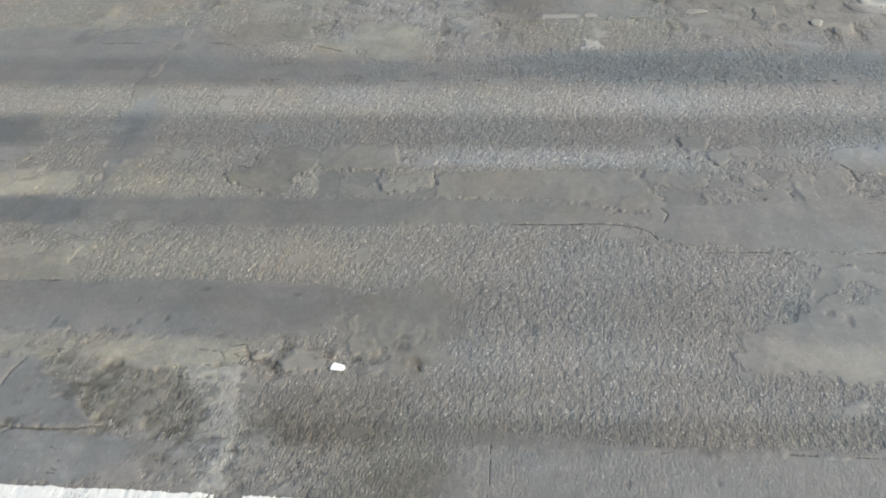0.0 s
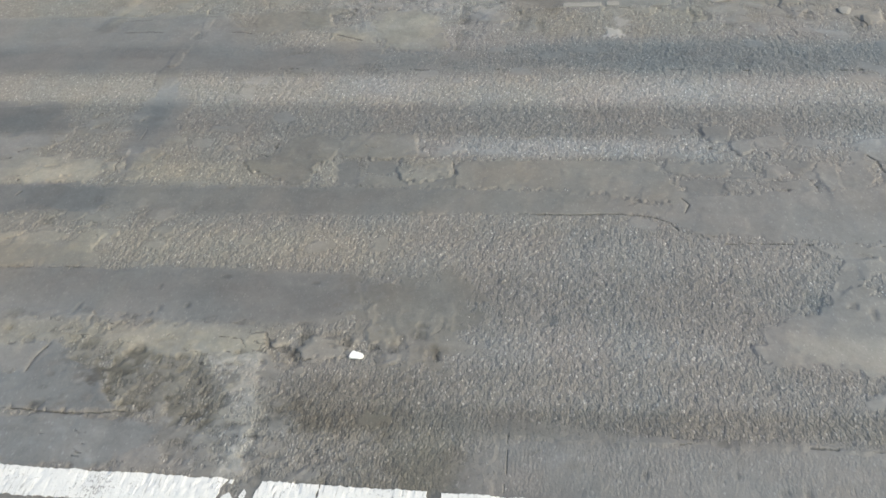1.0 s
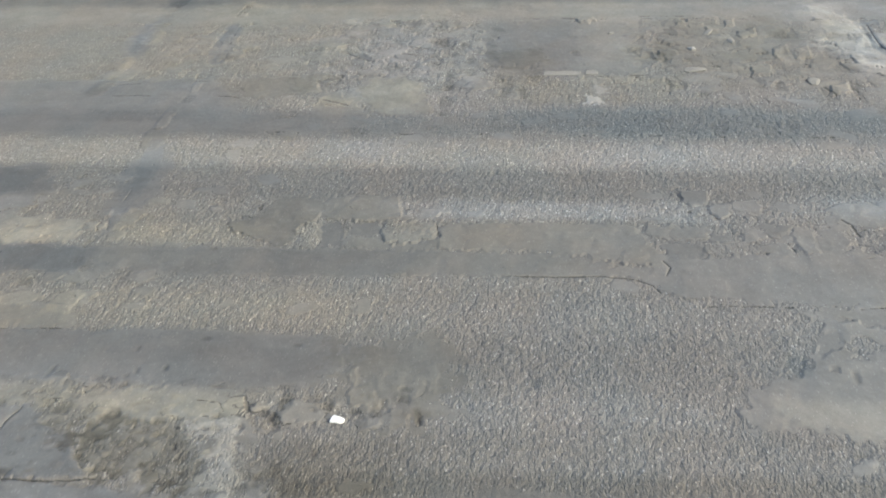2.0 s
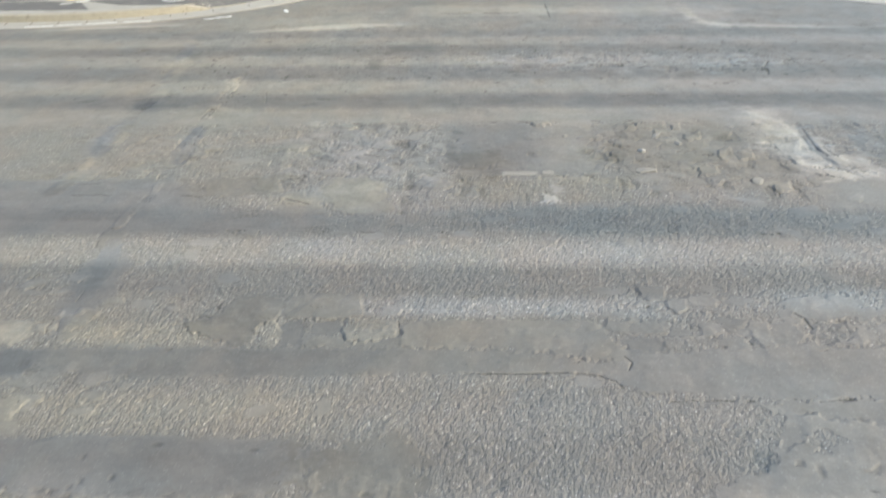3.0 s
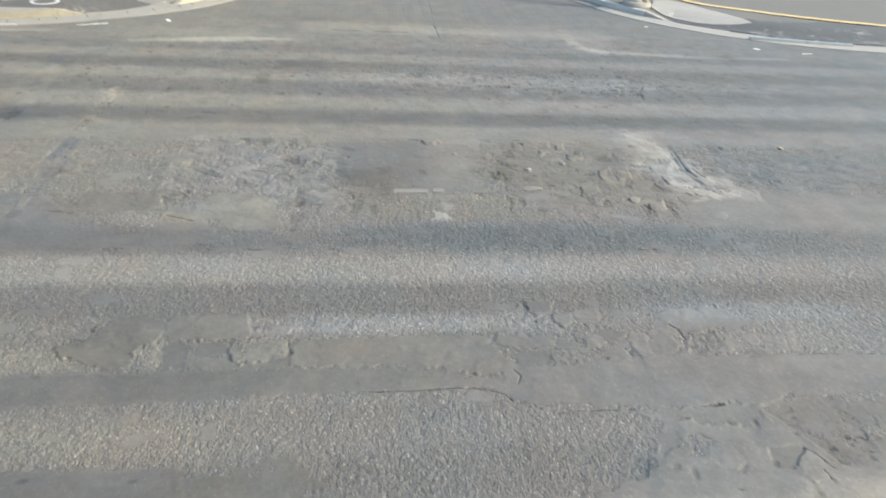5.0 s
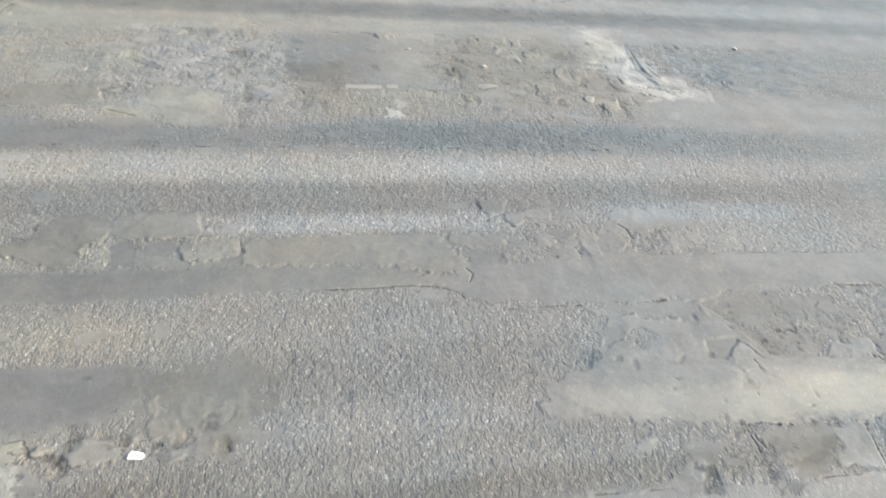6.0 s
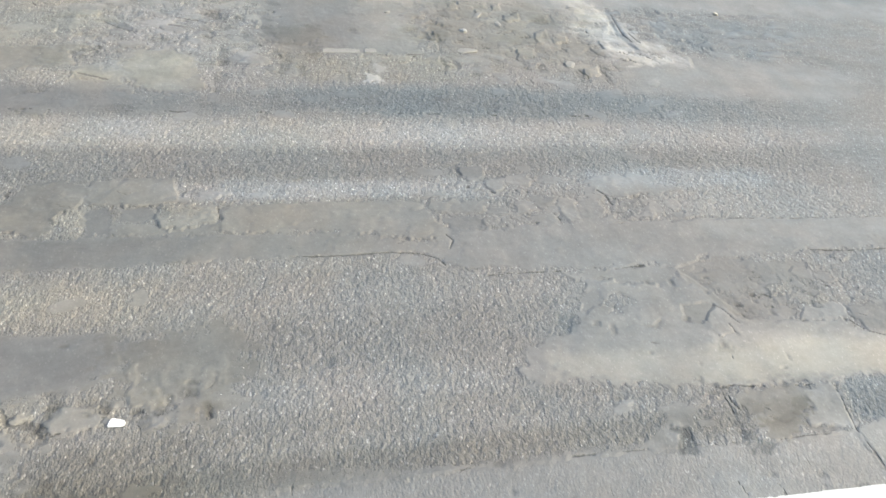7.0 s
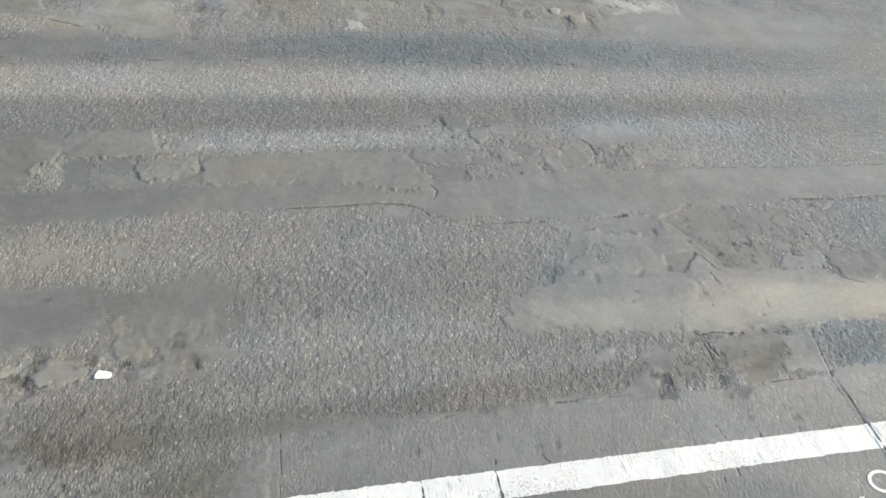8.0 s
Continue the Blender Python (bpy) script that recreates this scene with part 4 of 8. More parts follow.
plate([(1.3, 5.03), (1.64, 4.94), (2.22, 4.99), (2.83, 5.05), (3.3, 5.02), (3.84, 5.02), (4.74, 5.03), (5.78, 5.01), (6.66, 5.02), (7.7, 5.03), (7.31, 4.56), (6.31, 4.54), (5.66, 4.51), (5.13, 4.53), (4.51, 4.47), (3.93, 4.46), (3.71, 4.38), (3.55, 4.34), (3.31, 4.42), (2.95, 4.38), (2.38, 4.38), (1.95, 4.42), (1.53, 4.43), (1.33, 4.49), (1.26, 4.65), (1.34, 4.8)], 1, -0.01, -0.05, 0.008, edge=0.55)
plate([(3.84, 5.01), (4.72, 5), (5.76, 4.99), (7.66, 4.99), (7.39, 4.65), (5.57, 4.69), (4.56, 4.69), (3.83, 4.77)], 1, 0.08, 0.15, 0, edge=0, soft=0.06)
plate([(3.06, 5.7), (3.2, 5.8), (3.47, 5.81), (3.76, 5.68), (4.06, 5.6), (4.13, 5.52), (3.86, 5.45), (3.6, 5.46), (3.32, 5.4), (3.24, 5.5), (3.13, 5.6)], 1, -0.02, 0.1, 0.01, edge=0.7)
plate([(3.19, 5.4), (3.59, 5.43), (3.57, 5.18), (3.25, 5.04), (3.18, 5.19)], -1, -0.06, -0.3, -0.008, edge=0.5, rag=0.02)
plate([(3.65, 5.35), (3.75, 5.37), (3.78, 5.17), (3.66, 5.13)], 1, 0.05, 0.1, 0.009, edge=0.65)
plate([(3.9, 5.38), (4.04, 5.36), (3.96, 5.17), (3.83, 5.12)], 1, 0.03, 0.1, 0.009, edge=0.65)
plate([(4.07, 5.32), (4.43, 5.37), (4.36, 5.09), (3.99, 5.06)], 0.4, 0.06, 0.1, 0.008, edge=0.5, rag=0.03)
lip([(4.41, 5.04), (5.08, 5.02), (6.65, 5.01)], 0.008)
lip([(3.16, 5.54), (3.22, 5.46), (3.25, 5.29)], 0.022)
lip([(2.57, 5.18), (2.61, 5.1), (2.61, 4.98)], 0.02)
lip([(1.41, 4.9), (1.47, 4.81), (1.42, 4.7)], 0.016)
lip([(-0.05, 4.65), (0.35, 4.64), (0.85, 4.67), (1.15, 4.64)], 0.012)
lip([(1.15, 4.64), (1.28, 4.57), (1.34, 4.48)], 0.016)
lip([(-0.68, 5.37), (-0.65, 5.18)], 0.014)
lip([(-1.56, 5.06), (-1.52, 4.98)], 0.012)
lip([(1.69, 4.34), (2.09, 4.35), (2.4, 4.35)], 0.01)
# older layers on the far side of the near lane
plate([(-6.38, 8.22), (-5.91, 8.28), (-5, 8.3), (-4.01, 8.39), (-3.5, 7.86), (-3.44, 7.49), (-4.71, 7.44), (-5.55, 7.54), (-6.08, 7.54)], 1, -0.02, -0.15, 0.008, edge=0.5, rag=0.04)
plate([(-3.54, 8.35), (-2.94, 8.41), (-2.57, 8.3), (-2.53, 7.96), (-3.02, 7.85), (-3.33, 7.9), (-3.44, 8.08)], 0.85, -0.06, 0.3, 0.008, edge=0.5, rag=0.04)
plate([(-6.23, 6.21), (-5.83, 6.24), (-5.22, 6.25), (-5.15, 6.03), (-5.18, 5.79), (-5.95, 5.75)], 1, -0.06, -0.15, 0.008, edge=0.6)
plate([(-4.14, 6.29), (-3.92, 6.24), (-3.92, 5.92), (-3.98, 5.62), (-4.07, 5.66), (-4.07, 5.97)], 1, -0.06, -0.1, 0.006, edge=0.5)
plate([(-5.87, 5.63), (-5.34, 5.72), (-5.16, 5.74), (-5.1, 5.53), (-5.36, 5.42), (-5.72, 5.39)], 1, 0.06, 0.1, 0.01, edge=0.7)
plate([(-4.93, 4.81), (-4.69, 4.92), (-4.06, 4.91), (-3.97, 4.7), (-3.99, 4.51), (-4.39, 4.58), (-4.76, 4.64)], 1, -0.05, -0.4, 0.004, edge=0.4)
plate([(-4.37, 5.47), (-4.13, 5.52), (-3.97, 5.13), (-4.16, 5.12)], 0.3, 0.05, 0.1, 0.006, edge=0.6, rag=0.03)
plate([(-4.22, 6.8), (-4.01, 6.85), (-3.86, 6.26), (-3.88, 5.95), (-3.89, 5.65), (-3.93, 5.44), (-3.9, 5.13), (-4.01, 5.12), (-4.06, 5.36), (-4.07, 5.56), (-4.05, 5.9), (-4.1, 6.21)], 0.95, -0.05, -0.45, 0, edge=0.5, rag=0.02)
plate([(-4.02, 5.39), (-3.86, 5.57), (-3.69, 5.49), (-3.75, 5.29), (-3.87, 5.17), (-3.95, 5.17)], 0.6, 0.06, 0.3, 0.006, edge=0.5, rag=0.03)
plate([(-5.65, 5.63), (-5.5, 5.66), (-5.13, 5.75), (-4.98, 5.58), (-5.24, 5.49), (-5.34, 5.39), (-5.47, 5.33)], 1, 0.02, -0.4, 0.008, edge=0.6)
plate([(-5.43, 5.27), (-5.3, 5.31), (-5.23, 5.47), (-5.1, 5.48), (-4.94, 5.2), (-5.04, 5.14), (-5.08, 5.06), (-5.25, 4.97)], 1, 0.12, 0.1, 0.01, edge=0.8)
plate([(-5.03, 5.38), (-4.75, 5.32), (-4.68, 5.25), (-4.89, 5.2)], 1, 0.18, 0.15, 0.008, edge=0.7)
plate([(-5.07, 5.08), (-4.91, 5.18), (-4.6, 5.23), (-4.41, 5.33), (-4.31, 5.22), (-4.51, 5.12), (-4.71, 4.95), (-4.92, 4.92)], 1, 0.13, 0.15, 0.009, edge=0.7)
lip([(-5.31, 5.33), (-5.27, 5.45), (-5.18, 5.5)], 0.01)
lip([(-5.02, 4.97), (-5.06, 5.06), (-5.04, 5.14)], 0.01)
lip([(-4.93, 4.76), (-4.9, 4.83)], 0.018)
lip([(-4.01, 5.84), (-4.02, 5.66)], 0.012)
lip([(-4.03, 5.34), (-3.97, 5.17)], 0.016)
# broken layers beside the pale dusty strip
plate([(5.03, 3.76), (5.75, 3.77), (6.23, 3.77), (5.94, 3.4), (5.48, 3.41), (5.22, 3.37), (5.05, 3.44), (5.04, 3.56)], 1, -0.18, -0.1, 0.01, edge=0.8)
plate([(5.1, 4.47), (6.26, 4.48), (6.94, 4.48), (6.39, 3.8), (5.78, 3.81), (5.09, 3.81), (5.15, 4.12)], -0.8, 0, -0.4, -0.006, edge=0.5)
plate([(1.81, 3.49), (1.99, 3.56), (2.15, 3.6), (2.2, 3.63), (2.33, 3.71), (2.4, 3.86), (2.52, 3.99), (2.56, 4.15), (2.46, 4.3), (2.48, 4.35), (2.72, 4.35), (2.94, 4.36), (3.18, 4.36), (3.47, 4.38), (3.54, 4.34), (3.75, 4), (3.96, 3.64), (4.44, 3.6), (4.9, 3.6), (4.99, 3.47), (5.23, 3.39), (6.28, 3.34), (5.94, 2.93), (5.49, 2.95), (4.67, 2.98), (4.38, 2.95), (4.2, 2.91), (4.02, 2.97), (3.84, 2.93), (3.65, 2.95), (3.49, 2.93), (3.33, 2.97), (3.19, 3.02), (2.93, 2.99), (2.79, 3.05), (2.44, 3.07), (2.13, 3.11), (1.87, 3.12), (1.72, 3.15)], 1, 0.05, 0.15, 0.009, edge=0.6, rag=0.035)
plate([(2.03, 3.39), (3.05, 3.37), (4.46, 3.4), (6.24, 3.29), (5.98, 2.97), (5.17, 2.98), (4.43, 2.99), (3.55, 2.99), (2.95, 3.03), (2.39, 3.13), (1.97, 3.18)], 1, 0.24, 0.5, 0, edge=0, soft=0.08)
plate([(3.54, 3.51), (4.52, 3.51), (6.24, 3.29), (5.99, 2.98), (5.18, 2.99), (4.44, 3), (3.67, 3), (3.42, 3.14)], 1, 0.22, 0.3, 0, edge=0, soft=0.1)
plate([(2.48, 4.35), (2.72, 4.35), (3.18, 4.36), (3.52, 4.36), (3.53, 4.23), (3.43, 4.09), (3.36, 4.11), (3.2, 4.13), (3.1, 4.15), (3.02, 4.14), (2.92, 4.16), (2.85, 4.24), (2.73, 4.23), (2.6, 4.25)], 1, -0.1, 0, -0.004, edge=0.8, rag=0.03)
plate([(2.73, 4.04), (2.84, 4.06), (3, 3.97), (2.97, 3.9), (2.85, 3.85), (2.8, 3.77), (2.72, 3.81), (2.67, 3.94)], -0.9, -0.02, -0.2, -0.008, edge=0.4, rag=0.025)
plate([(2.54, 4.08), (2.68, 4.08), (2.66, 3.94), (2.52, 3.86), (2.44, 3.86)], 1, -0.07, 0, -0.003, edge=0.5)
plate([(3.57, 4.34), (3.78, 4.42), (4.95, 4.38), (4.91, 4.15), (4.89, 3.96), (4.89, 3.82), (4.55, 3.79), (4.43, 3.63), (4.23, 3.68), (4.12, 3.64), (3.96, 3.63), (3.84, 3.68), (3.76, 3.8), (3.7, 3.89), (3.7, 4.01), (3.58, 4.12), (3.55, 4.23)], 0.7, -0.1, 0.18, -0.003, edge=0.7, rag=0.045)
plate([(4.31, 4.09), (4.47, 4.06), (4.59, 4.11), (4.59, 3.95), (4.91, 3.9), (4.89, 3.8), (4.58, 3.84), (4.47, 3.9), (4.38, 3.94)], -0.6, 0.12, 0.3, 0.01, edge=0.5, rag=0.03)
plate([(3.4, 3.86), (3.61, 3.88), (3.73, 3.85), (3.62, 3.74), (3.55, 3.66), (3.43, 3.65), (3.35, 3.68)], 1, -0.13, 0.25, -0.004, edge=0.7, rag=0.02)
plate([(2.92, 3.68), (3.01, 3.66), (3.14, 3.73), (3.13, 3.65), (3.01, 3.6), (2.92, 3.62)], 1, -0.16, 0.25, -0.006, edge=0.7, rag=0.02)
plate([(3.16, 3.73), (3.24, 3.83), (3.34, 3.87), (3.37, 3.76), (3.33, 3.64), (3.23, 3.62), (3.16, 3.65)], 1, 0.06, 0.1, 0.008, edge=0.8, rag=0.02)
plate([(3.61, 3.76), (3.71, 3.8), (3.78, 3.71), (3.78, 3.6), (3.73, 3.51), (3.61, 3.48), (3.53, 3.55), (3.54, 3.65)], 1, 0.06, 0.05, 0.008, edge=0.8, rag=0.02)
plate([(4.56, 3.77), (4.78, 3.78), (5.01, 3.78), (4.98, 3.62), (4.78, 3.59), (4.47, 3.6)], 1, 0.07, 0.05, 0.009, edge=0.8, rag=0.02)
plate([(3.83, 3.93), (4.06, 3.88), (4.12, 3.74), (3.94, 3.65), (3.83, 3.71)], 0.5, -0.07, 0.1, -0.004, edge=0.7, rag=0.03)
lip([(3.69, 3.85), (3.76, 3.78), (3.81, 3.66), (3.85, 3.61)], 0.008)
lip([(4.58, 3.8), (4.86, 3.79)], 0.006)
lip([(3.74, 3.62), (3.75, 3.51)], 0.009)
lip([(3.58, 3.3), (3.59, 3.23)], 0.006)
lip([(5.13, 4.52), (5.52, 4.49), (6.29, 4.51)], 0.012)
lip([(2.72, 4.38), (2.94, 4.35), (3.24, 4.39)], 0.009)
lip([(4.95, 3.57), (5.05, 3.44), (5.22, 3.37)], 0.012)
pit(3.37, 3.68, 0.034, 0.039)
pit(2.65, 3.62, 0.022, 0.057)
pit(2.53, 3.7, 0.027, 0.028)
pit(3.59, 3.38, 0.028, 0.031)
pit(3.65, 3.36, 0.02, 0.021)
pit(3.27, 3.2, 0.012, 0.02)
pit(4.24, 3.71, 0.03, 0.055)
pit(4.05, 2.97, 0.034, 0.019)
pit(3.9, 2.94, 0.022, 0.033)
pit(3.69, 2.95, 0.019, 0.019)
pit(4.31, 2.97, 0.04, 0.019)
pit(4.1, 2.91, 0.028, 0.017)
pit(3.2, 3.05, 0.012, 0.024)
pit(4.1, 3.22, 0.01, 0.027)
pit(4, 3.11, 0.02, 0.012)
pit(2.88, 3.35, 0.017, 0.014)
pit(3.76, 3.5, 0.015, 0.028)
pit(2.8, 4.22, 0.032, 0.014)
pit(3.18, 4.15, 0.019, 0.021)
pit(3.42, 4.14, 0.017, 0.036)
pit(3.2, 4.39, 0.021, 0.015)
pit(3.71, 4, 0.022, 0.021)
pit(4.48, 3.6, 0.028, 0.017)
pit(4.92, 3.6, 0.028, 0.027)
pit(3.79, 4.19, 0.019, 0.015)
pit(4.14, 3.87, 0.022, 0.021)
pit(3.95, 3.83, 0.024, 0.017)
# mended corner by the open joint
plate([(3.39, 2.92), (3.59, 2.93), (3.83, 2.91), (3.99, 2.92), (4.07, 2.8), (4.03, 2.7), (3.91, 2.65), (3.79, 2.54), (3.63, 2.46), (3.52, 2.45), (3.51, 2.59), (3.42, 2.71)], 0.85, -0.09, 0.35, 0.003, edge=0.5, rag=0.05)
plate([(3.43, 2.63), (3.8, 2.64), (3.85, 2.58), (3.76, 2.52), (3.58, 2.46), (3.5, 2.49)], 0.7, -0.13, 0.3, -0.003, edge=0.1, rag=0.05)
plate([(3.91, 2.82), (4.02, 2.79), (4.02, 2.68), (3.85, 2.67)], 0.7, -0.14, 0.3, -0.003, edge=0.2, rag=0.04)
plate([(4.15, 2.93), (4.32, 2.92), (4.36, 2.8), (4.29, 2.62), (4.27, 2.51), (4.11, 2.53), (3.93, 2.55), (3.9, 2.63), (4.03, 2.7), (4.06, 2.8)], 1, 0.14, 0.1, 0.007, edge=0.6, rag=0.03)
plate([(3.51, 2.42), (3.82, 2.46), (4.24, 2.46), (4.2, 2.34), (3.89, 2.33), (3.49, 2.35)], 1, 0.07, 0.1, 0.005, edge=0.5, rag=0.03)
plate([(3.89, 2.54), (4.16, 2.52), (4.09, 2.48), (3.87, 2.5)], 0.7, -0.18, 0.3, -0.004, edge=0.3, rag=0.02)
lip([(3.35, 2.95), (3.36, 2.82), (3.39, 2.73)], 0.009)
plate([(4.49, 2.95), (5.35, 2.96), (5.01, 2.52), (4.35, 2.56), (4.38, 2.81)], -0.6, -0.08, -0.5, -0.006, edge=0.3)
plate([(2.72, 2.78), (2.83, 2.87), (2.95, 2.87), (3.02, 2.8), (2.96, 2.68), (2.85, 2.63), (2.74, 2.66)], 1, -0.04, 0, 0.004, edge=0.3, rag=0.025)
plate([(2.76, 2.67), (2.89, 2.62), (2.89, 2.41), (2.74, 2.41), (2.74, 2.54)], -0.3, -0.45, -0.6, -0.01, edge=0.5, rag=0.02)
plate([(3.27, 2.58), (3.4, 2.5), (3.53, 2.42), (3.36, 2.37), (3.27, 2.43)], -0.3, -0.4, -0.6, -0.008, edge=0.3, rag=0.03)
plate([(2.43, 2.49), (2.58, 2.59), (2.72, 2.61), (2.8, 2.52), (2.77, 2.38), (2.41, 2.4)], 1, -0.04, 0.1, 0.004, edge=0.3, rag=0.03)
lip([(4.35, 2.9), (4.31, 2.7), (4.27, 2.48), (4.29, 2.27)], 0.011)
lip([(3.06, 2.16), (3.08, 2.04)], 0.011)
lip([(3.37, 2.1), (3.38, 2)], 0.01)
lip([(3.06, 1.86), (3.06, 1.75)], 0.012)
lip([(3.33, 1.85), (3.33, 1.65)], 0.01)
lip([(4.29, 2.27), (4.29, 2.04), (4.31, 1.8), (4.32, 1.6)], 0.014)
plate([(-0.16, 2.44), (0.6, 2.44), (1.6, 2.45), (2.6, 2.47), (3.4, 2.45), (4.26, 2.46), (4.3, 1.2), (-0.1, 1.2)], 0.85, -0.02, 0, -0.006, rag=0.02, edge=0.9)
# smooth near strip and the patches by the paper
plate([(-1.29, 3.83), (-0.88, 3.89), (-0.55, 3.88), (-0.23, 3.75), (-0.39, 3.6), (-0.28, 3.41), (-0.46, 3.28), (-0.34, 3.14), (-0.48, 3.02), (-0.81, 2.98), (-1.02, 2.99), (-1.24, 3.32)], 0.75, -0.07, 0.3, 0.002, edge=0.1, rag=0.12, soft=0.06)
plate([(-1.19, 3.55), (-1.14, 3.57), (-1.13, 3.32), (-1.16, 3.17), (-1.19, 3.26)], 1, 0.09, 0.1, 0.006, edge=0.5)
plate([(-0.98, 3.49), (-0.92, 3.52), (-0.92, 3.33), (-0.97, 3.3)], 1, 0.09, 0.1, 0.006, edge=0.5)
plate([(-0.84, 3.56), (-0.76, 3.49), (-0.76, 3.33), (-0.81, 3.31)], 1, 0.09, 0.1, 0.006, edge=0.5)
plate([(-0.67, 3.48), (-0.61, 3.45), (-0.64, 3.27), (-0.69, 3.3)], 1, 0.09, 0.1, 0.006, edge=0.5)
plate([(-1.03, 3.32), (-0.95, 3.31), (-0.95, 3.18), (-1, 3.16)], 1, 0.09, 0.1, 0.006, edge=0.5)
plate([(-0.57, 3.57), (-0.51, 3.53), (-0.52, 3.34), (-0.57, 3.36)], 1, 0.09, 0.1, 0.006, edge=0.5)
plate([(-4.31, 3.82), (-3.54, 3.81), (-2.81, 3.86), (-1.98, 3.89), (-1.34, 3.81), (-1.27, 3.54), (-1.44, 3.37), (-1.98, 3.32), (-2.62, 3.32), (-3.35, 3.38), (-4.08, 3.39), (-4.82, 3.39), (-5.06, 3.76)], 1, -0.01, 0.1, 0.006, edge=0.45)
plate([(-5.25, 4.05), (-4.47, 4.11), (-4.07, 4.16), (-3.85, 4.13), (-3.69, 3.97), (-3.7, 3.87), (-4.33, 3.84), (-5.08, 3.79)], 1, 0.02, 0.1, 0.012, edge=0.8)
plate([(-3.74, 2.75), (-3.75, 2.9), (-3.67, 3.06), (-3.53, 3.01), (-3.46, 2.89), (-3.21, 2.82), (-3.06, 2.63), (-2.92, 2.5), (-3.15, 2.46), (-3.58, 2.46), (-3.96, 2.44), (-4.13, 2.73)], 1, -0.12, -0.9, 0.008, edge=0.6)
plate([(-4.13, 2.73), (-4.41, 3.2), (-3.82, 3.08), (-3.69, 3.05), (-3.76, 2.89), (-3.74, 2.76)], 1, 0, -0.4, 0.006, edge=0.4)
plate([(-3.33, 3.13), (-2.92, 3.26), (-2.15, 3.3), (-1.95, 3.23), (-1.92, 3.08), (-2.07, 3.02), (-2.51, 3.01), (-2.85, 2.96), (-2.98, 3.06), (-3.21, 3.07)], 1, 0.06, -0.1, 0.008, edge=0.5)
plate([(-3.15, 2.82), (-3.02, 2.94), (-2.5, 2.97), (-2.22, 2.81), (-2.12, 2.62), (-2.14, 2.44), (-2.52, 2.45), (-2.84, 2.52), (-3.11, 2.65)], 0.45, -0.2, 0.45, -0.005, edge=0.35, rag=0.07)
plate([(-3.53, 3.01), (-3.4, 3.08), (-3.29, 3.08), (-3.17, 2.98), (-3.23, 2.81), (-3.34, 2.81), (-3.5, 2.91)], 0.4, -0.14, 0.3, -0.004, edge=0.5, rag=0.04)
plate([(-2.99, 3.04), (-2.91, 3.05), (-2.81, 2.96), (-2.87, 2.89), (-2.96, 2.96)], 0.4, -0.12, 0.3, -0.003, edge=0.3, rag=0.03)
plate([(-2.3, 2.93), (-2.24, 3.01), (-1.99, 3.03), (-1.91, 2.91), (-1.89, 2.68), (-1.78, 2.52), (-1.84, 2.41), (-1.83, 2.31), (-1.78, 2.11), (-1.81, 2.01), (-1.97, 2.01), (-1.94, 2.18), (-2.03, 2.34), (-1.97, 2.43), (-2.1, 2.58), (-2.13, 2.78)], 0.45, 0.44, 0.1, 0.006, edge=0.3, rag=0.06, soft=0.025)
plate([(-3.11, 2.7), (-3.12, 2.82), (-3.05, 2.92), (-2.95, 2.85), (-2.99, 2.72), (-3.02, 2.64)], 0.4, -0.16, 0.4, -0.004, edge=0.4, rag=0.04)
plate([(-3, 2.99), (-2.96, 3.05), (-2.83, 2.98), (-2.86, 2.91)], 0.4, -0.16, 0.35, -0.004, edge=0.4, rag=0.03)
plate([(-1.72, 2.64), (-1.61, 2.69), (-1.51, 2.54), (-1.27, 2.5), (-1.26, 2.45), (-1.58, 2.44)], 0.2, -0.12, 0.2, -0.003, edge=0, rag=0.05, soft=0.03)
plate([(-0.88, 2.41), (-0.55, 2.45), (-0.38, 2.34), (-0.4, 2.06), (-0.69, 2.02), (-0.82, 2.17)], 0.4, -0.11, 0.35, -0.002, edge=0, rag=0.08, soft=0.03)
plate([(-2.33, 2.41), (-2.14, 2.43), (-1.86, 2.43), (-1.86, 2.42), (-2.25, 2.4)], 0.3, -0.12, 0.1, -0.003, edge=0.2, rag=0.02)
plate([(-1.71, 2.57), (-1.64, 2.68), (-1.5, 2.55), (-1.27, 2.52), (-0.76, 2.58), (-0.72, 2.43), (-1.25, 2.41), (-1.57, 2.41)], -0.5, -0.09, 0.15, -0.004, edge=0.2, rag=0.06, soft=0.03)
plate([(-1.12, 2.55), (-0.96, 2.57), (-0.78, 2.55), (-0.78, 2.5), (-0.98, 2.47), (-1.11, 2.49)], 0.8, 0.08, 0.3, 0.004, edge=0.2, rag=0.04)
plate([(-2.11, 3.19), (-1.97, 3.21), (-1.9, 3.05), (-2.06, 3.03)], 1, 0.04, 0.1, 0.008, edge=0.6)
plate([(-2.36, 3.16), (-2.2, 3.22), (-2.12, 3.07), (-2.26, 3.05)], 1, 0.05, 0.2, 0.007, edge=0.5)
plate([(-1.68, 3.09), (-1.62, 3.15), (-1.44, 3.15), (-1.27, 3.14), (-1.25, 3.05), (-1.41, 3.01), (-1.63, 3.01)], 1, 0.04, 0.05, 0.012, edge=1)
plate([(-1.04, 3.08), (-0.92, 3.09), (-0.89, 3.01), (-1.03, 3)], 1, 0.03, 0, 0.01, edge=1)
plate([(-0.84, 3.17), (-0.69, 3.13), (-0.71, 3.03), (-0.82, 3.01)], 1, 0, 0.2, 0.01, edge=0.9)
plate([(-1.21, 3.32), (-1, 3.38), (-0.93, 3.19), (-1.11, 3.15)], 1, 0, 0.2, 0.008, edge=0.6, rag=0.03)
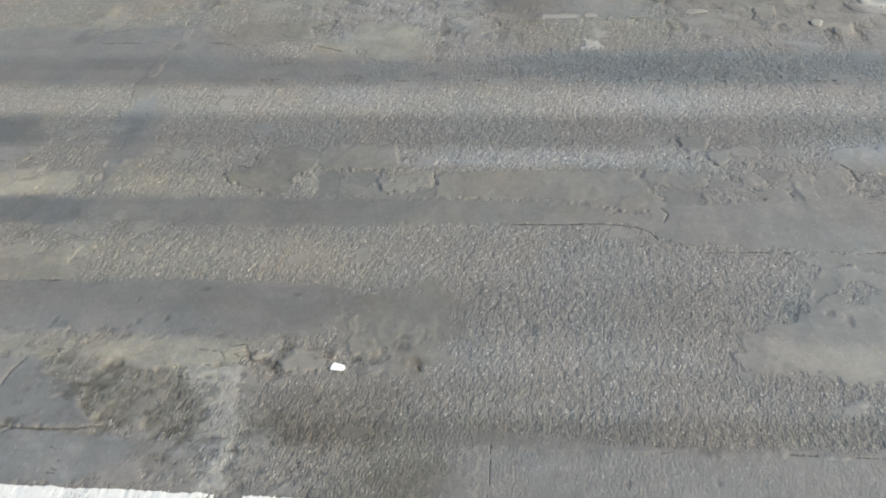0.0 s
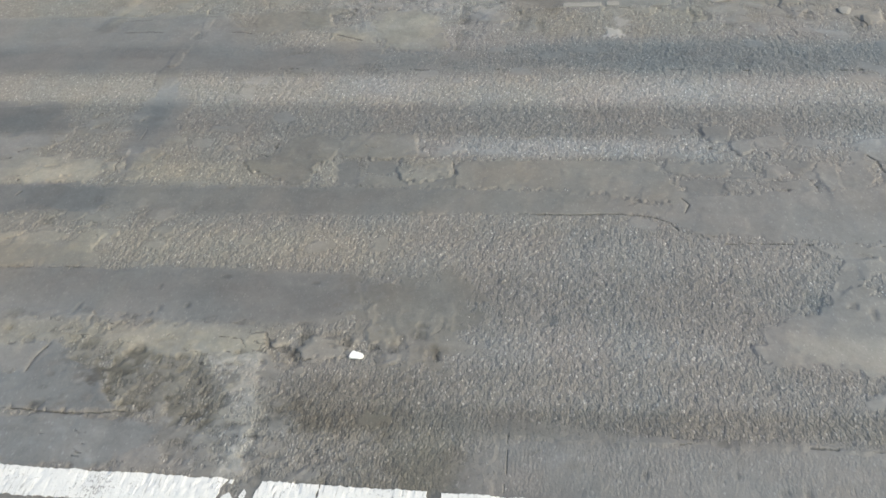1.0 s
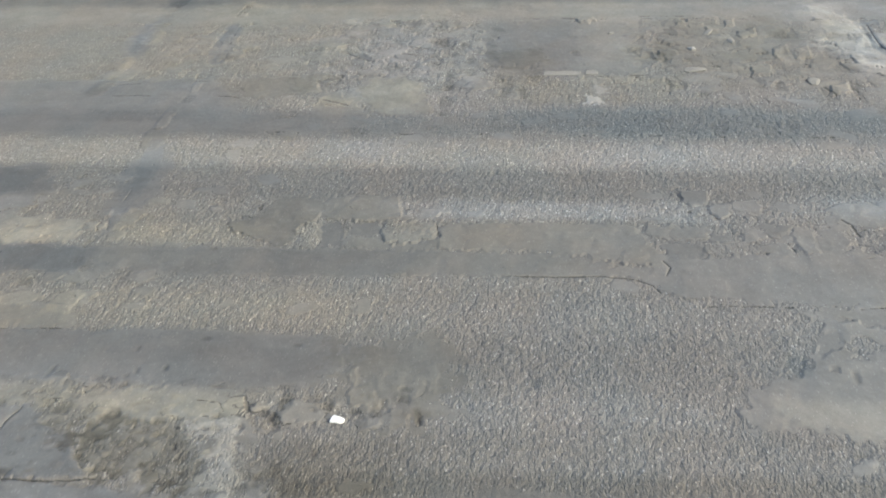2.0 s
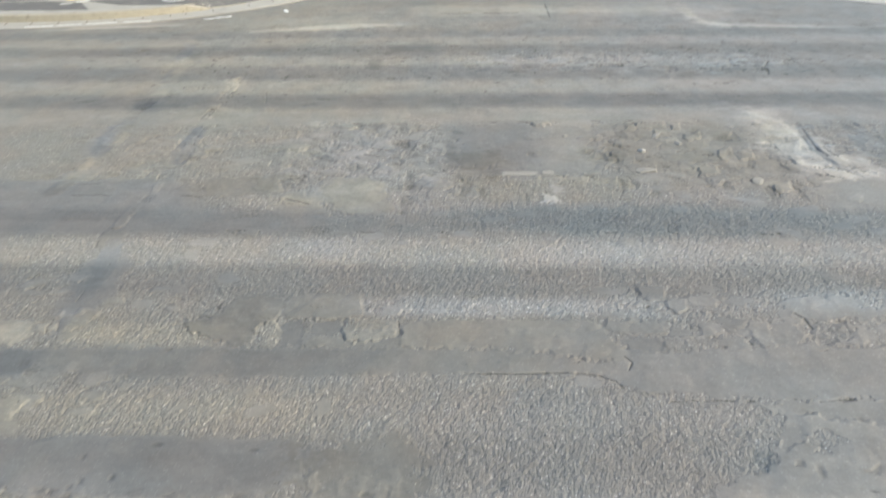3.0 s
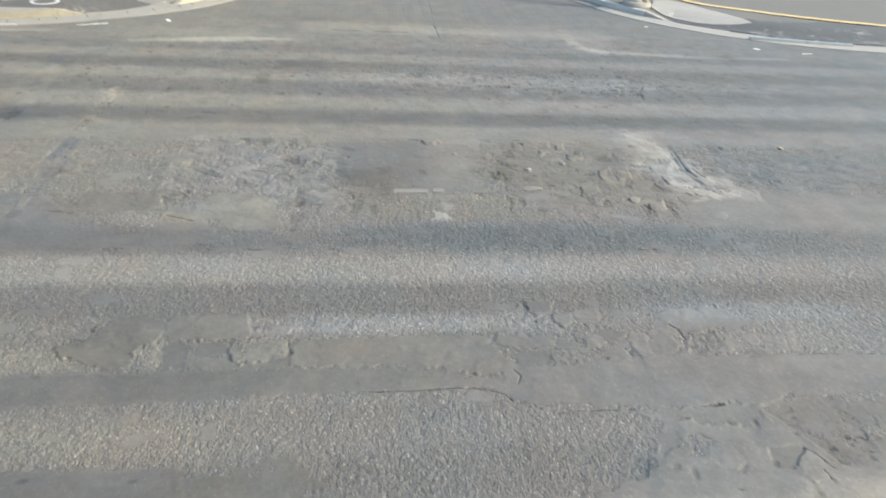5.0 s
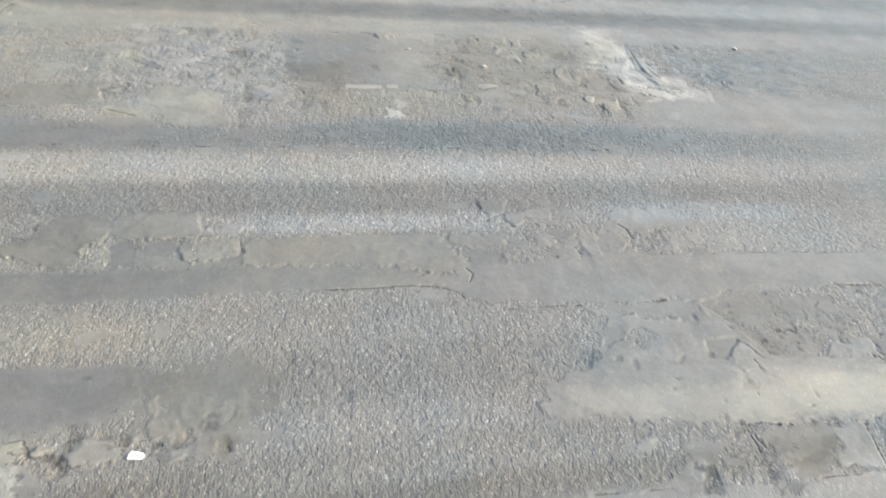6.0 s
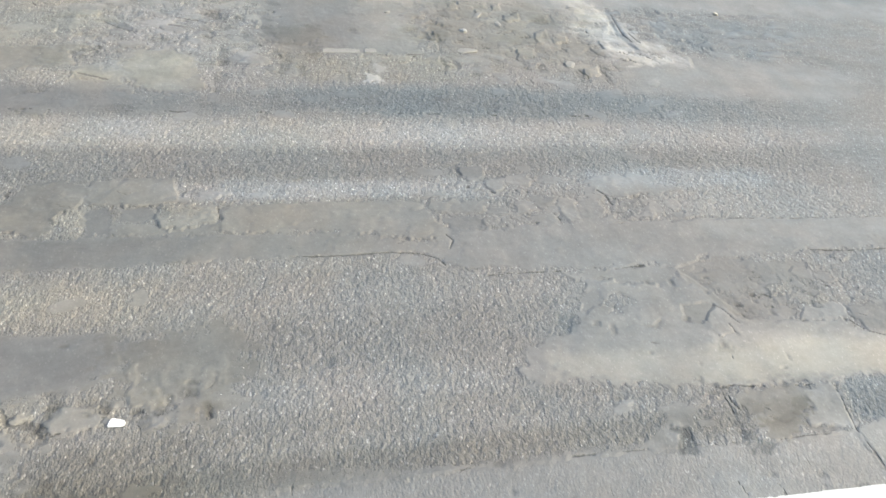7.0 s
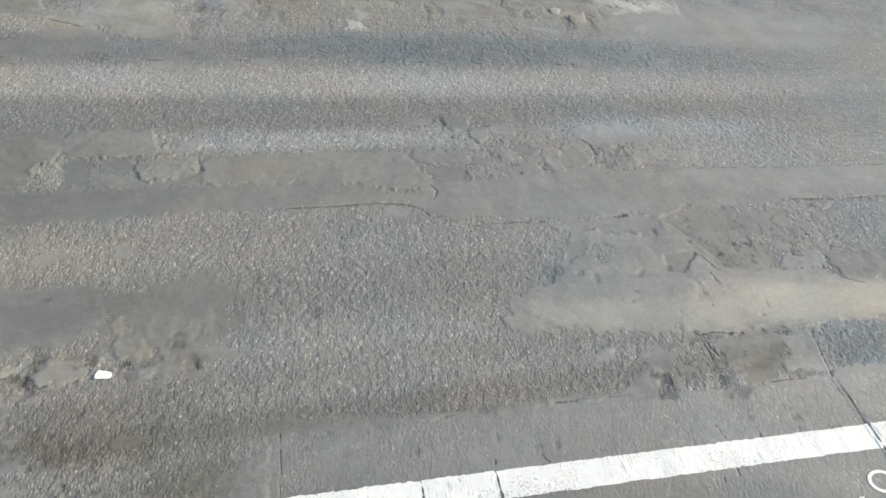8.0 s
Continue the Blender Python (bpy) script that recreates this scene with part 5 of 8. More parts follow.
plate([(-3.55, 2.4), (-3.42, 2.44), (-3.09, 2.42), (-2.75, 2.41), (-2.51, 2.34), (-2.61, 2.16), (-2.87, 2.04), (-3.35, 2.04), (-3.71, 2.03), (-3.92, 2.38)], 1, -0.05, -0.8, 0.006, edge=0.5)
plate([(-2.52, 2.4), (-2.31, 2.44), (-2.12, 2.42), (-2.06, 2.19), (-2.26, 2.1), (-2.48, 2.19)], 0.3, -0.08, 0.2, -0.003, edge=0.2, rag=0.05)
lip([(-3.84, 2.46), (-3.57, 2.45), (-3.36, 2.44), (-3.1, 2.44), (-2.79, 2.49)], 0.01)
lip([(-3.75, 2.78), (-3.75, 2.89), (-3.68, 3.05)], 0.012)
lip([(-4.32, 3.83), (-4.02, 3.85), (-3.67, 3.87)], 0.014)
lip([(-2.34, 3.17), (-2.15, 3.16), (-2.09, 3.07)], 0.008)
lip([(-2.25, 3.04), (-2.09, 3.02)], 0.009)
lip([(-1.96, 3.22), (-1.9, 3.08)], 0.009)
pit(-1.78, 3.08, 0.04, 0.04)
pit(-1.67, 3.12, 0.02, 0.05)
pit(-1.65, 3.19, 0.04, 0.02)
pit(-1.29, 3.16, 0.02, 0.05)
pit(-1.11, 3.13, 0.03, 0.02)
pit(-0.89, 3.2, 0.02, 0.05)
pit(-0.73, 3.35, 0.04, 0.02)
pit(-0.73, 3.27, 0.03, 0.04)
pit(-1.04, 3.03, 0.03, 0.03)
pit(-0.61, 3.09, 0.02, 0.05)
pit(-0.91, 3.12, 0.02, 0.05)
pit(-1.41, 3.12, 0.02, 0.02)
pit(-2.91, 3.01, 0.06, 0.04)
pit(-3.37, 3.05, 0.06, 0.05)
pit(-3.31, 2.84, 0.06, 0.03)
pit(-3.63, 3.42, 0.02, 0.05)
pit(-3.54, 3.38, 0.04, 0.03)
pit(-2.99, 3.38, 0.03, 0.03)
pit(-2.93, 3.43, 0.02, 0.03)
pit(-2.7, 3.48, 0.02, 0.03)
pit(-3.86, 3.06, 0.05, 0.03)
pit(-3.73, 3.17, 0.04, 0.03)
pit(-3.63, 3.19, 0.03, 0.02)
pit(-3.38, 3.24, 0.04, 0.03)
pit(-2.13, 2.6, 0.03, 0.06)
pit(-2.46, 3, 0.03, 0.02)
pit(-1.92, 2.95, 0.03, 0.03)
pit(-3.99, 3.32, 0.04, 0.02)
pit(-3.01, 3.67, 0.01, 0.02)
pit(-2.47, 3.8, 0.04, 0.02)
pit(-1.69, 3.76, 0.02, 0.01)
pit(-1.32, 2.77, 0.01, 0.02)
pit(-3.51, 2.49, 0.05, 0.03)
pit(3.75, 2.15, 0.04, 0.03)
pit(3.72, 2.06, 0.02, 0.02)
pit(4.01, 2.02, 0.06, 0.03)
pit(3.36, 2.19, 0.02, 0.02)
pit(2.76, 2.22, 0.02, 0.02)
pit(1.67, 2.16, 0.03, 0.02)
pit(1.81, 2.15, 0.02, 0.04)
pit(0.84, 2.22, 0.02, 0.03)
pit(1.41, 2.25, 0.01, 0.03)
# loosened surface of the far lane
plate([(-0.34, 10.21), (0.83, 10.27), (0.93, 9.87), (0.89, 8.8), (0.49, 8.69), (-0.05, 8.59), (-0.29, 8.8), (-0.26, 9.09), (-0.41, 9.37), (-0.31, 9.78)], 1, -0.03, -0.05, -0.006, edge=0.3, rag=0.14, soft=0.02)
plate([(2.11, 10.19), (3.79, 10.24), (3.95, 9.63), (3.79, 8.68), (2.77, 8.44), (2.37, 8.7), (1.95, 8.79), (2.02, 9.65)], 0.5, -0.02, 0.15, -0.004, edge=0.6, rag=0.05)
plate([(2.34, 10.05), (2.44, 10.14), (2.48, 9.99), (2.32, 9.9)], 1, 0.06, 0.15, 0.016, edge=0.8)
plate([(2.56, 10.21), (2.63, 10.12), (2.65, 9.94), (2.52, 9.9)], 1, 0.06, 0.15, 0.016, edge=0.8)
plate([(2.72, 9.9), (2.91, 9.81), (2.92, 9.6), (2.75, 9.69)], 1, 0.06, 0.15, 0.016, edge=0.8)
plate([(3.06, 10.07), (3.19, 10.18), (3.15, 9.96), (3.03, 9.89)], 1, 0.06, 0.15, 0.016, edge=0.8)
plate([(3.16, 9.74), (3.39, 9.85), (3.38, 9.6), (3.14, 9.52)], 1, 0.06, 0.15, 0.016, edge=0.8)
plate([(3.47, 9.2), (3.68, 9.33), (3.64, 8.95), (3.44, 8.83)], 1, 0.06, 0.15, 0.016, edge=0.8)
plate([(3.76, 9.2), (3.96, 9.31), (3.9, 8.95), (3.7, 8.9)], 1, 0.06, 0.15, 0.016, edge=0.8)
plate([(3.08, 8.69), (3.34, 8.78), (3.29, 8.48), (3.05, 8.45)], 1, 0.06, 0.15, 0.016, edge=0.8)
plate([(3.88, 8.18), (4.14, 8.25), (4.08, 8.02), (3.84, 7.94)], 1, 0.06, 0.15, 0.016, edge=0.8)
plate([(0.92, 10.24), (1.19, 10.29), (1.26, 10.15), (0.99, 10.09)], 1, 0.06, 0.15, 0.016, edge=0.8)
plate([(4.32, 10.62), (4.68, 10.71), (4.63, 10.33), (4.85, 9.99), (4.79, 9.63), (4.58, 9.59), (4.32, 9.71), (4.3, 10.17)], 1, 0.14, 0.1, 0.012, edge=0.7, rag=0.03)
plate([(4.58, 9.32), (4.76, 9.19), (4.72, 9.07), (4.52, 9.07)], 1, 0.2, 0, 0.009, edge=0.65)
plate([(4.39, 8.96), (4.59, 8.89), (4.88, 8.81), (4.85, 8.7), (4.44, 8.71)], 1, 0.18, 0.05, 0.012, edge=1)
plate([(4.88, 8.99), (5.16, 9.07), (5.43, 8.93), (5.36, 8.7), (4.97, 8.74)], 1, 0.14, 0.15, 0.01, edge=0.6)
plate([(4.42, 8.67), (4.85, 8.56), (5.06, 8.46), (4.98, 8.33), (4.79, 8.39), (4.38, 8.57)], 1, 0.22, 0.05, 0.014, edge=1.2)
lip([(4.94, 9.94), (4.88, 9.38), (4.94, 9.03)], 0.018)
lip([(4.98, 9.32), (5.06, 8.99)], 0.02)
lip([(4.84, 8.7), (5.07, 8.49)], 0.022)
plate([(-1.77, 8.41), (-1.44, 8.41), (-1.08, 8.24), (-0.93, 7.53), (-1.3, 7.34), (-1.71, 7.59), (-1.94, 8.1)], 0.85, 0.05, 0.6, 0.008, edge=0.6, rag=0.07)
plate([(-2.85, 8.43), (-2.57, 8.5), (-2.42, 8.03), (-2.66, 7.96)], 1, -0.02, 0.2, 0.01, edge=0.5, rag=0.03)
plate([(-2.41, 7.95), (-2.14, 8.03), (-2, 7.69), (-2.33, 7.66)], 1, -0.06, 0.1, 0.01, edge=0.8, rag=0.03)
plate([(-2.15, 7.72), (-1.96, 7.77), (-1.99, 7.63), (-2.1, 7.63)], 1, 0.14, 0.2, 0.01, edge=0.7)
lip([(-2.27, 9.15), (-2.1, 9.02), (-2.01, 8.93), (-1.83, 8.87)], 0.024)
lip([(-2.34, 7.81), (-1.98, 7.66)], 0.02)
lip([(-1.49, 9.1), (-1.16, 9.01)], 0.026)
lip([(-1.42, 9.33), (-1.12, 9.25)], 0.02)
plate([(-0.25, 9.13), (0.07, 9.24), (0.44, 9.31), (0.46, 8.93), (0.26, 8.69), (-0.13, 8.69)], 0.8, -0.05, 0.3, 0, edge=0, rag=0.06, soft=0.02)
plate([(-5.56, 10.12), (-5.38, 10.06), (-5.34, 9.46), (-5.38, 9.17), (-5.5, 9.3)], 0.9, -0.1, -0.5, -0.004, edge=0.5, rag=0.05)
plate([(-4.27, 9.8), (-4.14, 9.78), (-4.14, 9.34), (-4.08, 8.79), (-4.18, 8.95), (-4.24, 9.45)], 0.9, -0.1, -0.5, -0.004, edge=0.5, rag=0.05)
plate([(-5.66, 11.21), (-5.41, 11.35), (-5.28, 11.14), (-5.42, 10.92), (-5.54, 10.82)], 0.9, -0.13, -0.4, -0.003, edge=0.5, rag=0.05)
plate([(-5.62, 12.65), (-5.55, 12.83), (-5.39, 12.43), (-5.53, 12.26)], 0.9, -0.12, -0.4, -0.003, edge=0.5, rag=0.05)
plate([(-5.89, 14.5), (-5.62, 14.34), (-5.51, 13.68), (-5.58, 13.14), (-5.74, 13.38), (-5.73, 13.9)], 0.9, -0.1, -0.5, -0.003, edge=0.5, rag=0.05)
plate([(-1.97, 13.22), (-1.66, 13.26), (-1.62, 12.87), (-1.94, 12.81)], 0.9, -0.13, -0.1, -0.003, edge=0.5, rag=0.05)
plate([(-4.53, 14.12), (-4.17, 14.27), (-3.78, 14.28), (-3.73, 13.79), (-4.36, 13.73)], 0.9, -0.08, -0.1, -0.002, edge=0.5, rag=0.05)
plate([(-1.62, 14.1), (-1.23, 14.24), (-0.73, 14.24), (-0.74, 13.76), (-1.52, 13.69)], 0.9, -0.07, -0.1, -0.002, edge=0.5, rag=0.05)
plate([(-0.47, 13.08), (-0.14, 13.22), (-0.13, 12.79), (-0.49, 12.74)], 0.9, -0.09, -0.2, -0.003, edge=0.5, rag=0.05)
plate([(-1.42, 10.21), (-1.29, 10.25), (-1.33, 10.02), (-1.51, 9.92)], 0.9, -0.12, 0, -0.004, edge=0.5, rag=0.05)
plate([(-2.25, 9.16), (-2.08, 9.1), (-1.85, 8.92), (-1.88, 8.87), (-2.13, 8.99)], 0.9, -0.16, -0.3, -0.006, edge=0.5, rag=0.05)
plate([(-5.46, 8.96), (-5.32, 9.03), (-5.28, 8.63), (-5.29, 8.33), (-5.42, 8.42)], 0.5, 0.12, 0.3, 0.01, edge=0.7, rag=0.04)
plate([(-5.65, 13.34), (-5.45, 13.58), (-5.37, 13.18), (-5.53, 13.06)], 0.5, 0.12, 0.2, 0.006, edge=0.7, rag=0.04)
plate([(-4.32, 12.25), (-4.11, 12.38), (-4.1, 11.83), (-4.24, 11.59)], 0.5, 0.14, 0.5, 0.008, edge=0.7, rag=0.04)
plate([(-4.28, 11.01), (-4.12, 11.04), (-4.1, 10.8), (-4.2, 10.84)], 0.5, 0.16, 0.4, 0.008, edge=0.7, rag=0.04)
plate([(-5.32, 9.99), (-5.26, 10.05), (-5.18, 9.52), (-5.27, 9.37), (-5.29, 9.52)], 0.5, 0.08, 0.3, 0.006, edge=0.7, rag=0.04)
plate([(-4.08, 9.68), (-3.99, 9.7), (-3.91, 9.34), (-3.99, 9.32)], 0.5, 0.08, 0.3, 0.006, edge=0.7, rag=0.04)
plate([(-0.46, 13.08), (-0.27, 13.14), (-0.33, 12.98), (-0.45, 12.89)], 0.5, 0.12, 0.3, 0.005, edge=0.7, rag=0.04)
plate([(0.11, 13.02), (0.42, 13.08), (0.48, 12.83), (0.23, 12.79)], 0.5, 0.1, 0.3, 0.005, edge=0.7, rag=0.04)
plate([(-8.63, 14.26), (-7.08, 14.29), (-5.86, 14.57), (-5.09, 14.69), (-5.04, 14.5), (-5.91, 14.31), (-6.97, 14.04), (-8.49, 14)], 0.8, 0.11, 0.1, 0, edge=0, soft=0.04)
plate([(-8.97, 15.74), (-7.89, 15.86), (-6.81, 16.06), (-6.76, 15.92), (-7.82, 15.7), (-8.89, 15.58)], 0.8, 0.3, 0, 0, edge=0, soft=0.02)
lip([(-4.12, 11.06), (-4.04, 11.12)], 0.02)
lip([(-3.36, 11.01), (-3.48, 11.59)], 0.008)
lip([(-7.65, 13.58), (-7.13, 13.66), (-6.67, 13.62)], 0.012)
lip([(-6.39, 15.02), (-6.16, 14.99)], 0.02)
lip([(-3.2, 9.61), (-3.13, 9.53)], 0.03)
lip([(4.9, 12.98), (5.44, 12.9), (5.4, 12.75)], 0.02)
lip([(5.93, 13.14), (6.35, 13.14), (6.5, 13.02)], 0.012)
lip([(9.59, 15), (9.61, 14.75)], 0.014)
lip([(7.54, 11.96), (7.81, 11.84), (7.82, 11.54)], 0.01)
lip([(0.73, 10.26), (2.14, 10.3), (3.13, 10.27)], 0.01)
lip([(2.13, 12.75), (2.63, 12.79), (3.36, 12.68)], 0.012)
plate([(1.04, 8.12), (1.18, 8.21), (1.19, 7.99), (1.06, 7.94)], 1, 0.3, -0.1, 0.008, edge=0.5, rag=0.04)
plate([(0.93, 7.92), (1.03, 7.88), (1.14, 7.83), (1.1, 7.71), (0.96, 7.74)], 1, 0.6, -0.1, 0.012, edge=0.6, rag=0.045)
plate([(0.99, 8.41), (1.17, 8.47), (1.25, 8.05), (1.18, 7.73), (0.94, 7.76)], 0.6, 0.08, -0.1, 0.003, edge=0, rag=0.06)
plate([(0.91, 8.63), (0.95, 8.46), (0.9, 8.22), (0.86, 8.46)], 1, 0.12, 0.2, 0.006, edge=0.3)
pit(-1.44, 10.11, 0.14, 0.11)
pit(-1.01, 10.1, 0.07, 0.14)
pit(-0.79, 10.1, 0.04, 0.11)
pit(-0.96, 9.44, 0.08, 0.12)
pit(-1.96, 9.85, 0.03, 0.09)
pit(-1.61, 9.45, 0.07, 0.11)
pit(-1, 9.01, 0.07, 0.12)
pit(-1.6, 8.75, 0.07, 0.07)
pit(-0.78, 8.37, 0.05, 0.18)
pit(-0.79, 7.76, 0.06, 0.13)
pit(-0.82, 7.48, 0.04, 0.06)
pit(-0.04, 8.07, 0.06, 0.14)
pit(0.18, 7.99, 0.05, 0.11)
pit(-1.48, 8.71, 0.06, 0.07)
pit(-0.63, 9.38, 0.07, 0.11)
pit(-0.52, 8.87, 0.05, 0.11)
pit(2, 9.06, 0.05, 0.07)
pit(1.61, 9.16, 0.06, 0.06)
pit(0.87, 9.11, 0.05, 0.08)
pit(1.99, 8.17, 0.03, 0.19)
pit(2.37, 8.01, 0.06, 0.08)
pit(3.1, 8.22, 0.06, 0.16)
pit(3.31, 8.18, 0.06, 0.13)
pit(3.83, 7.99, 0.06, 0.14)
pit(4.22, 8.17, 0.07, 0.13)
pit(4.16, 7.94, 0.04, 0.18)
pit(3.33, 9.74, 0.08, 0.11)
pit(3.69, 9.64, 0.08, 0.1)
pit(3.62, 9.14, 0.06, 0.12)
pit(2.21, 9.75, 0.08, 0.13)
# old repairs near the far gutter
plate([(-0.76, 17.41), (0.49, 17.53), (1.7, 17.44), (1.63, 16.53), (0.46, 16.47), (-0.72, 16.46)], 0.9, 0.07, 0.1, 0.006, edge=0.3, rag=0.05, soft=0.03)
plate([(1.91, 17.49), (3.44, 17.51), (4.67, 17.36), (4.5, 16.51), (3.25, 16.45), (1.84, 16.48)], 0.9, 0.06, 0.1, 0.006, edge=0.3, rag=0.05, soft=0.03)
plate([(-1.61, 14.21), (-1.11, 14.29), (-0.67, 14.21), (-0.67, 13.72), (-1.18, 13.68), (-1.55, 13.76)], 0.9, -0.1, 0.1, 0.004, edge=0.3, rag=0.04, soft=0.02)
plate([(-1.97, 13.23), (-1.69, 13.26), (-1.62, 12.79), (-1.89, 12.76)], 0.9, -0.12, 0, 0.004, edge=0.3, rag=0.04, soft=0.02)
plate([(3.77, 16.92), (4.32, 17.03), (4.19, 16.16), (3.71, 16.1)], 0.9, -0.06, 0.3, 0.004, edge=0.2, rag=0.06, soft=0.03)
lip([(-0.76, 16.46), (0.07, 16.52), (1.1, 16.48)], 0.06)
lip([(2.25, 16.44), (2.98, 16.44)], 0.05)
lip([(5.53, 13.06), (5.34, 12.72)], 0.03)
lip([(1.78, 13.02), (2.44, 13.09), (3.95, 12.95), (5.35, 12.75)], 0.03)

# crumbled ground, fine-mottled: by the pale dusty band, the mended corner and the far lane
def mottled(x0, x1, y0, y1, tone, lift, scale, seed):
    i0, i1 = np.searchsorted(GX, (x0, x1))
    j0, j1 = np.searchsorted(GY, (y0, y1))
    w = np.s_[i0:i1, j0:j1]
    x, y = XX[w], YY[w]
    edge = np.minimum(np.minimum(x - x0, x1 - x), np.minimum(y - y0, y1 - y)) / (0.3 * min(x1 - x0, y1 - y0))
    on = ease(edge + 0.5 * N_RAG[w]) * (1 - 0.85 * SKIN[w])
    spots = value_noise(x, y, scale, seed, 3, 0.7)
    lump = ease(0.5 + 2.6 * spots)
    TONE[w] += on * tone * (lump - 0.5)
    FINES[w] += on * 0.3 * (lump - 0.7)
    HEIGHT[w] += on * lift * lump
    JOINT_SHADE[w] = np.maximum(JOINT_SHADE[w], on * np.clip(-2.4 * spots - 0.75, 0, 0.8))


mottled(-3.2, -1.95, 2.3, 3.2, 0.22, 0.004, 13.0, 201)
mottled(-2.6, -0.9, 1.95, 2.6, 0.16, 0.004, 15.0, 205)
mottled(-2.2, -0.5, 2.95, 3.3, 0.10, 0.004, 15.0, 209)
mottled(-4.3, -2.2, 2.95, 3.4, 0.12, 0.004, 13.0, 213)
mottled(3.3, 4.4, 2.4, 2.95, 0.10, 0.002, 14.0, 217)
mottled(2.4, 5.6, 3.45, 4.45, 0.07, 0.003, 13.0, 221)
mottled(-2.7, 0.2, 5.05, 5.8, 0.07, 0.003, 12.0, 225)
mottled(1.5, 3.9, 5.0, 5.9, 0.07, 0.004, 13.0, 229)
mottled(-2.8, 0.3, 7.7, 10.3, 0.08, 0.004, 9.0, 233)
mottled(1.6, 4.6, 7.8, 10.3, 0.05, 0.003, 9.0, 237)
mottled(-9.0, 9.0, 10.3, 16.5, 0.04, 0.003, 7.0, 241)
mottled(-9.0, 9.0, 10.3, 17.0, 0.06, 0.002, 17.0, 245)

# two old trench seams across the road
for x0, y0, y1 in ((-5.38, 8.1, 13.6), (-4.14, 6.9, 12.4)):
    rng = random.Random(int(y1 * 10))
    y = y0
    while y < y1:
        n = rng.uniform(0.12, 0.4)
        up = rng.random()
        blot(x0 + rng.uniform(-0.05, 0.05), y, rng.uniform(0.05, 0.12), n * 0.6, rng.uniform(-12, 12), rng.uniform(0.3, 0.9) * (1 if up > 0.4 else -1), rng.uniform(0.05, 0.2) * (1 if up > 0.55 else -1), -0.3 if up < 0.5 else 0.2, 0.008 * (1 if up > 0.5 else -1), 0.35, 0.25, 0.8)
        y += n * rng.uniform(0.9, 2.0)
# ragged edge of an old layer on the far lane
crack(0.4, 13.08, 5.34, 12.55, 0.022, 0.06, 0.35)
crack(0.8, 13.5, 4.2, 13.35, 0.02, 0.06, 0.5)
crack(5.34, 12.6, 5.25, 12.3, 0.03, 0.03, 0.0)
rough_part = 1 - np.clip(FINES, 0, 1)
GRIT = np.clip(ease((2.47 - YY) / 0.05) * ease((XX + 0.3) / 0.3) + ease((1.8 - YY) / 0.1), 0, 1) * np.clip(0.75 + 0.4 * N_RAG, 0.2, 1)
# loosened, lumpy surface between the wheel tracks of the far lane
lumpy = ease((YY - 7.9) / 0.35) * ease((10.35 - YY) / 0.3) * (0.6 + 0.4 * ease((XX + 3.2) / 0.8)) * np.clip(rough_part * 1.6, 0.3, 1)
lumpy = np.maximum(lumpy, 0.7 * ease((YY - 12.4) / 0.2) * ease((13.9 - YY) / 0.3) * ease((XX + 0.5) / 1.0) * ease((5.6 - XX) / 0.8))
HEIGHT += lumpy * (0.006 * value_noise(XX, YY, 7.0, 83, 3, 0.6) + 0.005 * N_BLOCK * (N_SPOT > 0.0) + 0.003 * value_noise(XX, YY, 20.0, 85, 2))
TONE += 0.07 * lumpy * value_noise(XX, YY, 10.0, 89, 2)
TONE += 0.05 * far + 0.07 * far * value_noise(XX, YY, 5.5, 95, 3, 0.7)
# broad tone: darker on the left and middle, paler in the near right
TONE -= 0.075 * ease((YY - 3.3) / 0.5) * ease((5.9 - YY) / 0.5) * ease((2.5 - XX) / 1.5)
TONE += 0.06 * ease((3.2 - YY) / 0.4) * ease((XX - 0.5) / 1.0)
TONE -= 0.06 * ease((YY - 2.2) / 0.4) * ease((4.1 - YY) / 0.4) * ease((0.3 - XX) / 0.6) * ease((XX + 3.4) / 1.0)
HEIGHT += 0.005 * far * value_noise(XX, YY * 0.8, 6.0, 97, 3, 0.6)
dense = ease((YY - 1.0) / 0.4) * ease((XX + 12) / 4) * ease((13 - XX) / 4)
HEIGHT += 0.003 * dense * rough_part * value_noise(XX, YY, 14.0, 71, 2) + 0.005 * dense * rough_part * value_noise(XX, YY, 33.0, 73, 1)


def road_z(x, y):
    i = min(max(int(np.searchsorted(GX, x)), 1), len(GX) - 1)
    j = min(max(int(np.searchsorted(GY, y)), 1), len(GY) - 1)
    return float(HEIGHT[i - 1:i + 1, j - 1:j + 1].max())


def grid_mesh(name, xs, ys, zs):
    """A quad sheet from arrays, without going through Python lists."""
    nx, ny = xs.shape
    me = bpy.data.meshes.new(name)
    co = np.stack([xs, ys, zs], -1).reshape(-1, 3).astype(np.float32)
    idx = np.arange(nx * ny).reshape(nx, ny)
    quads = np.stack([idx[:-1, :-1], idx[1:, :-1], idx[1:, 1:], idx[:-1, 1:]], -1).reshape(-1, 4)
    me.vertices.add(len(co))
    me.vertices.foreach_set("co", co.ravel())
    me.loops.add(quads.size)
    me.loops.foreach_set("vertex_index", quads.ravel().astype(np.int32))
    me.polygons.add(len(quads))
    me.polygons.foreach_set("loop_start", np.arange(0, quads.size, 4, dtype=np.int32))
    me.polygons.foreach_set("use_smooth", np.ones(len(quads), dtype=bool))
    me.update(calc_edges=True)
    return me


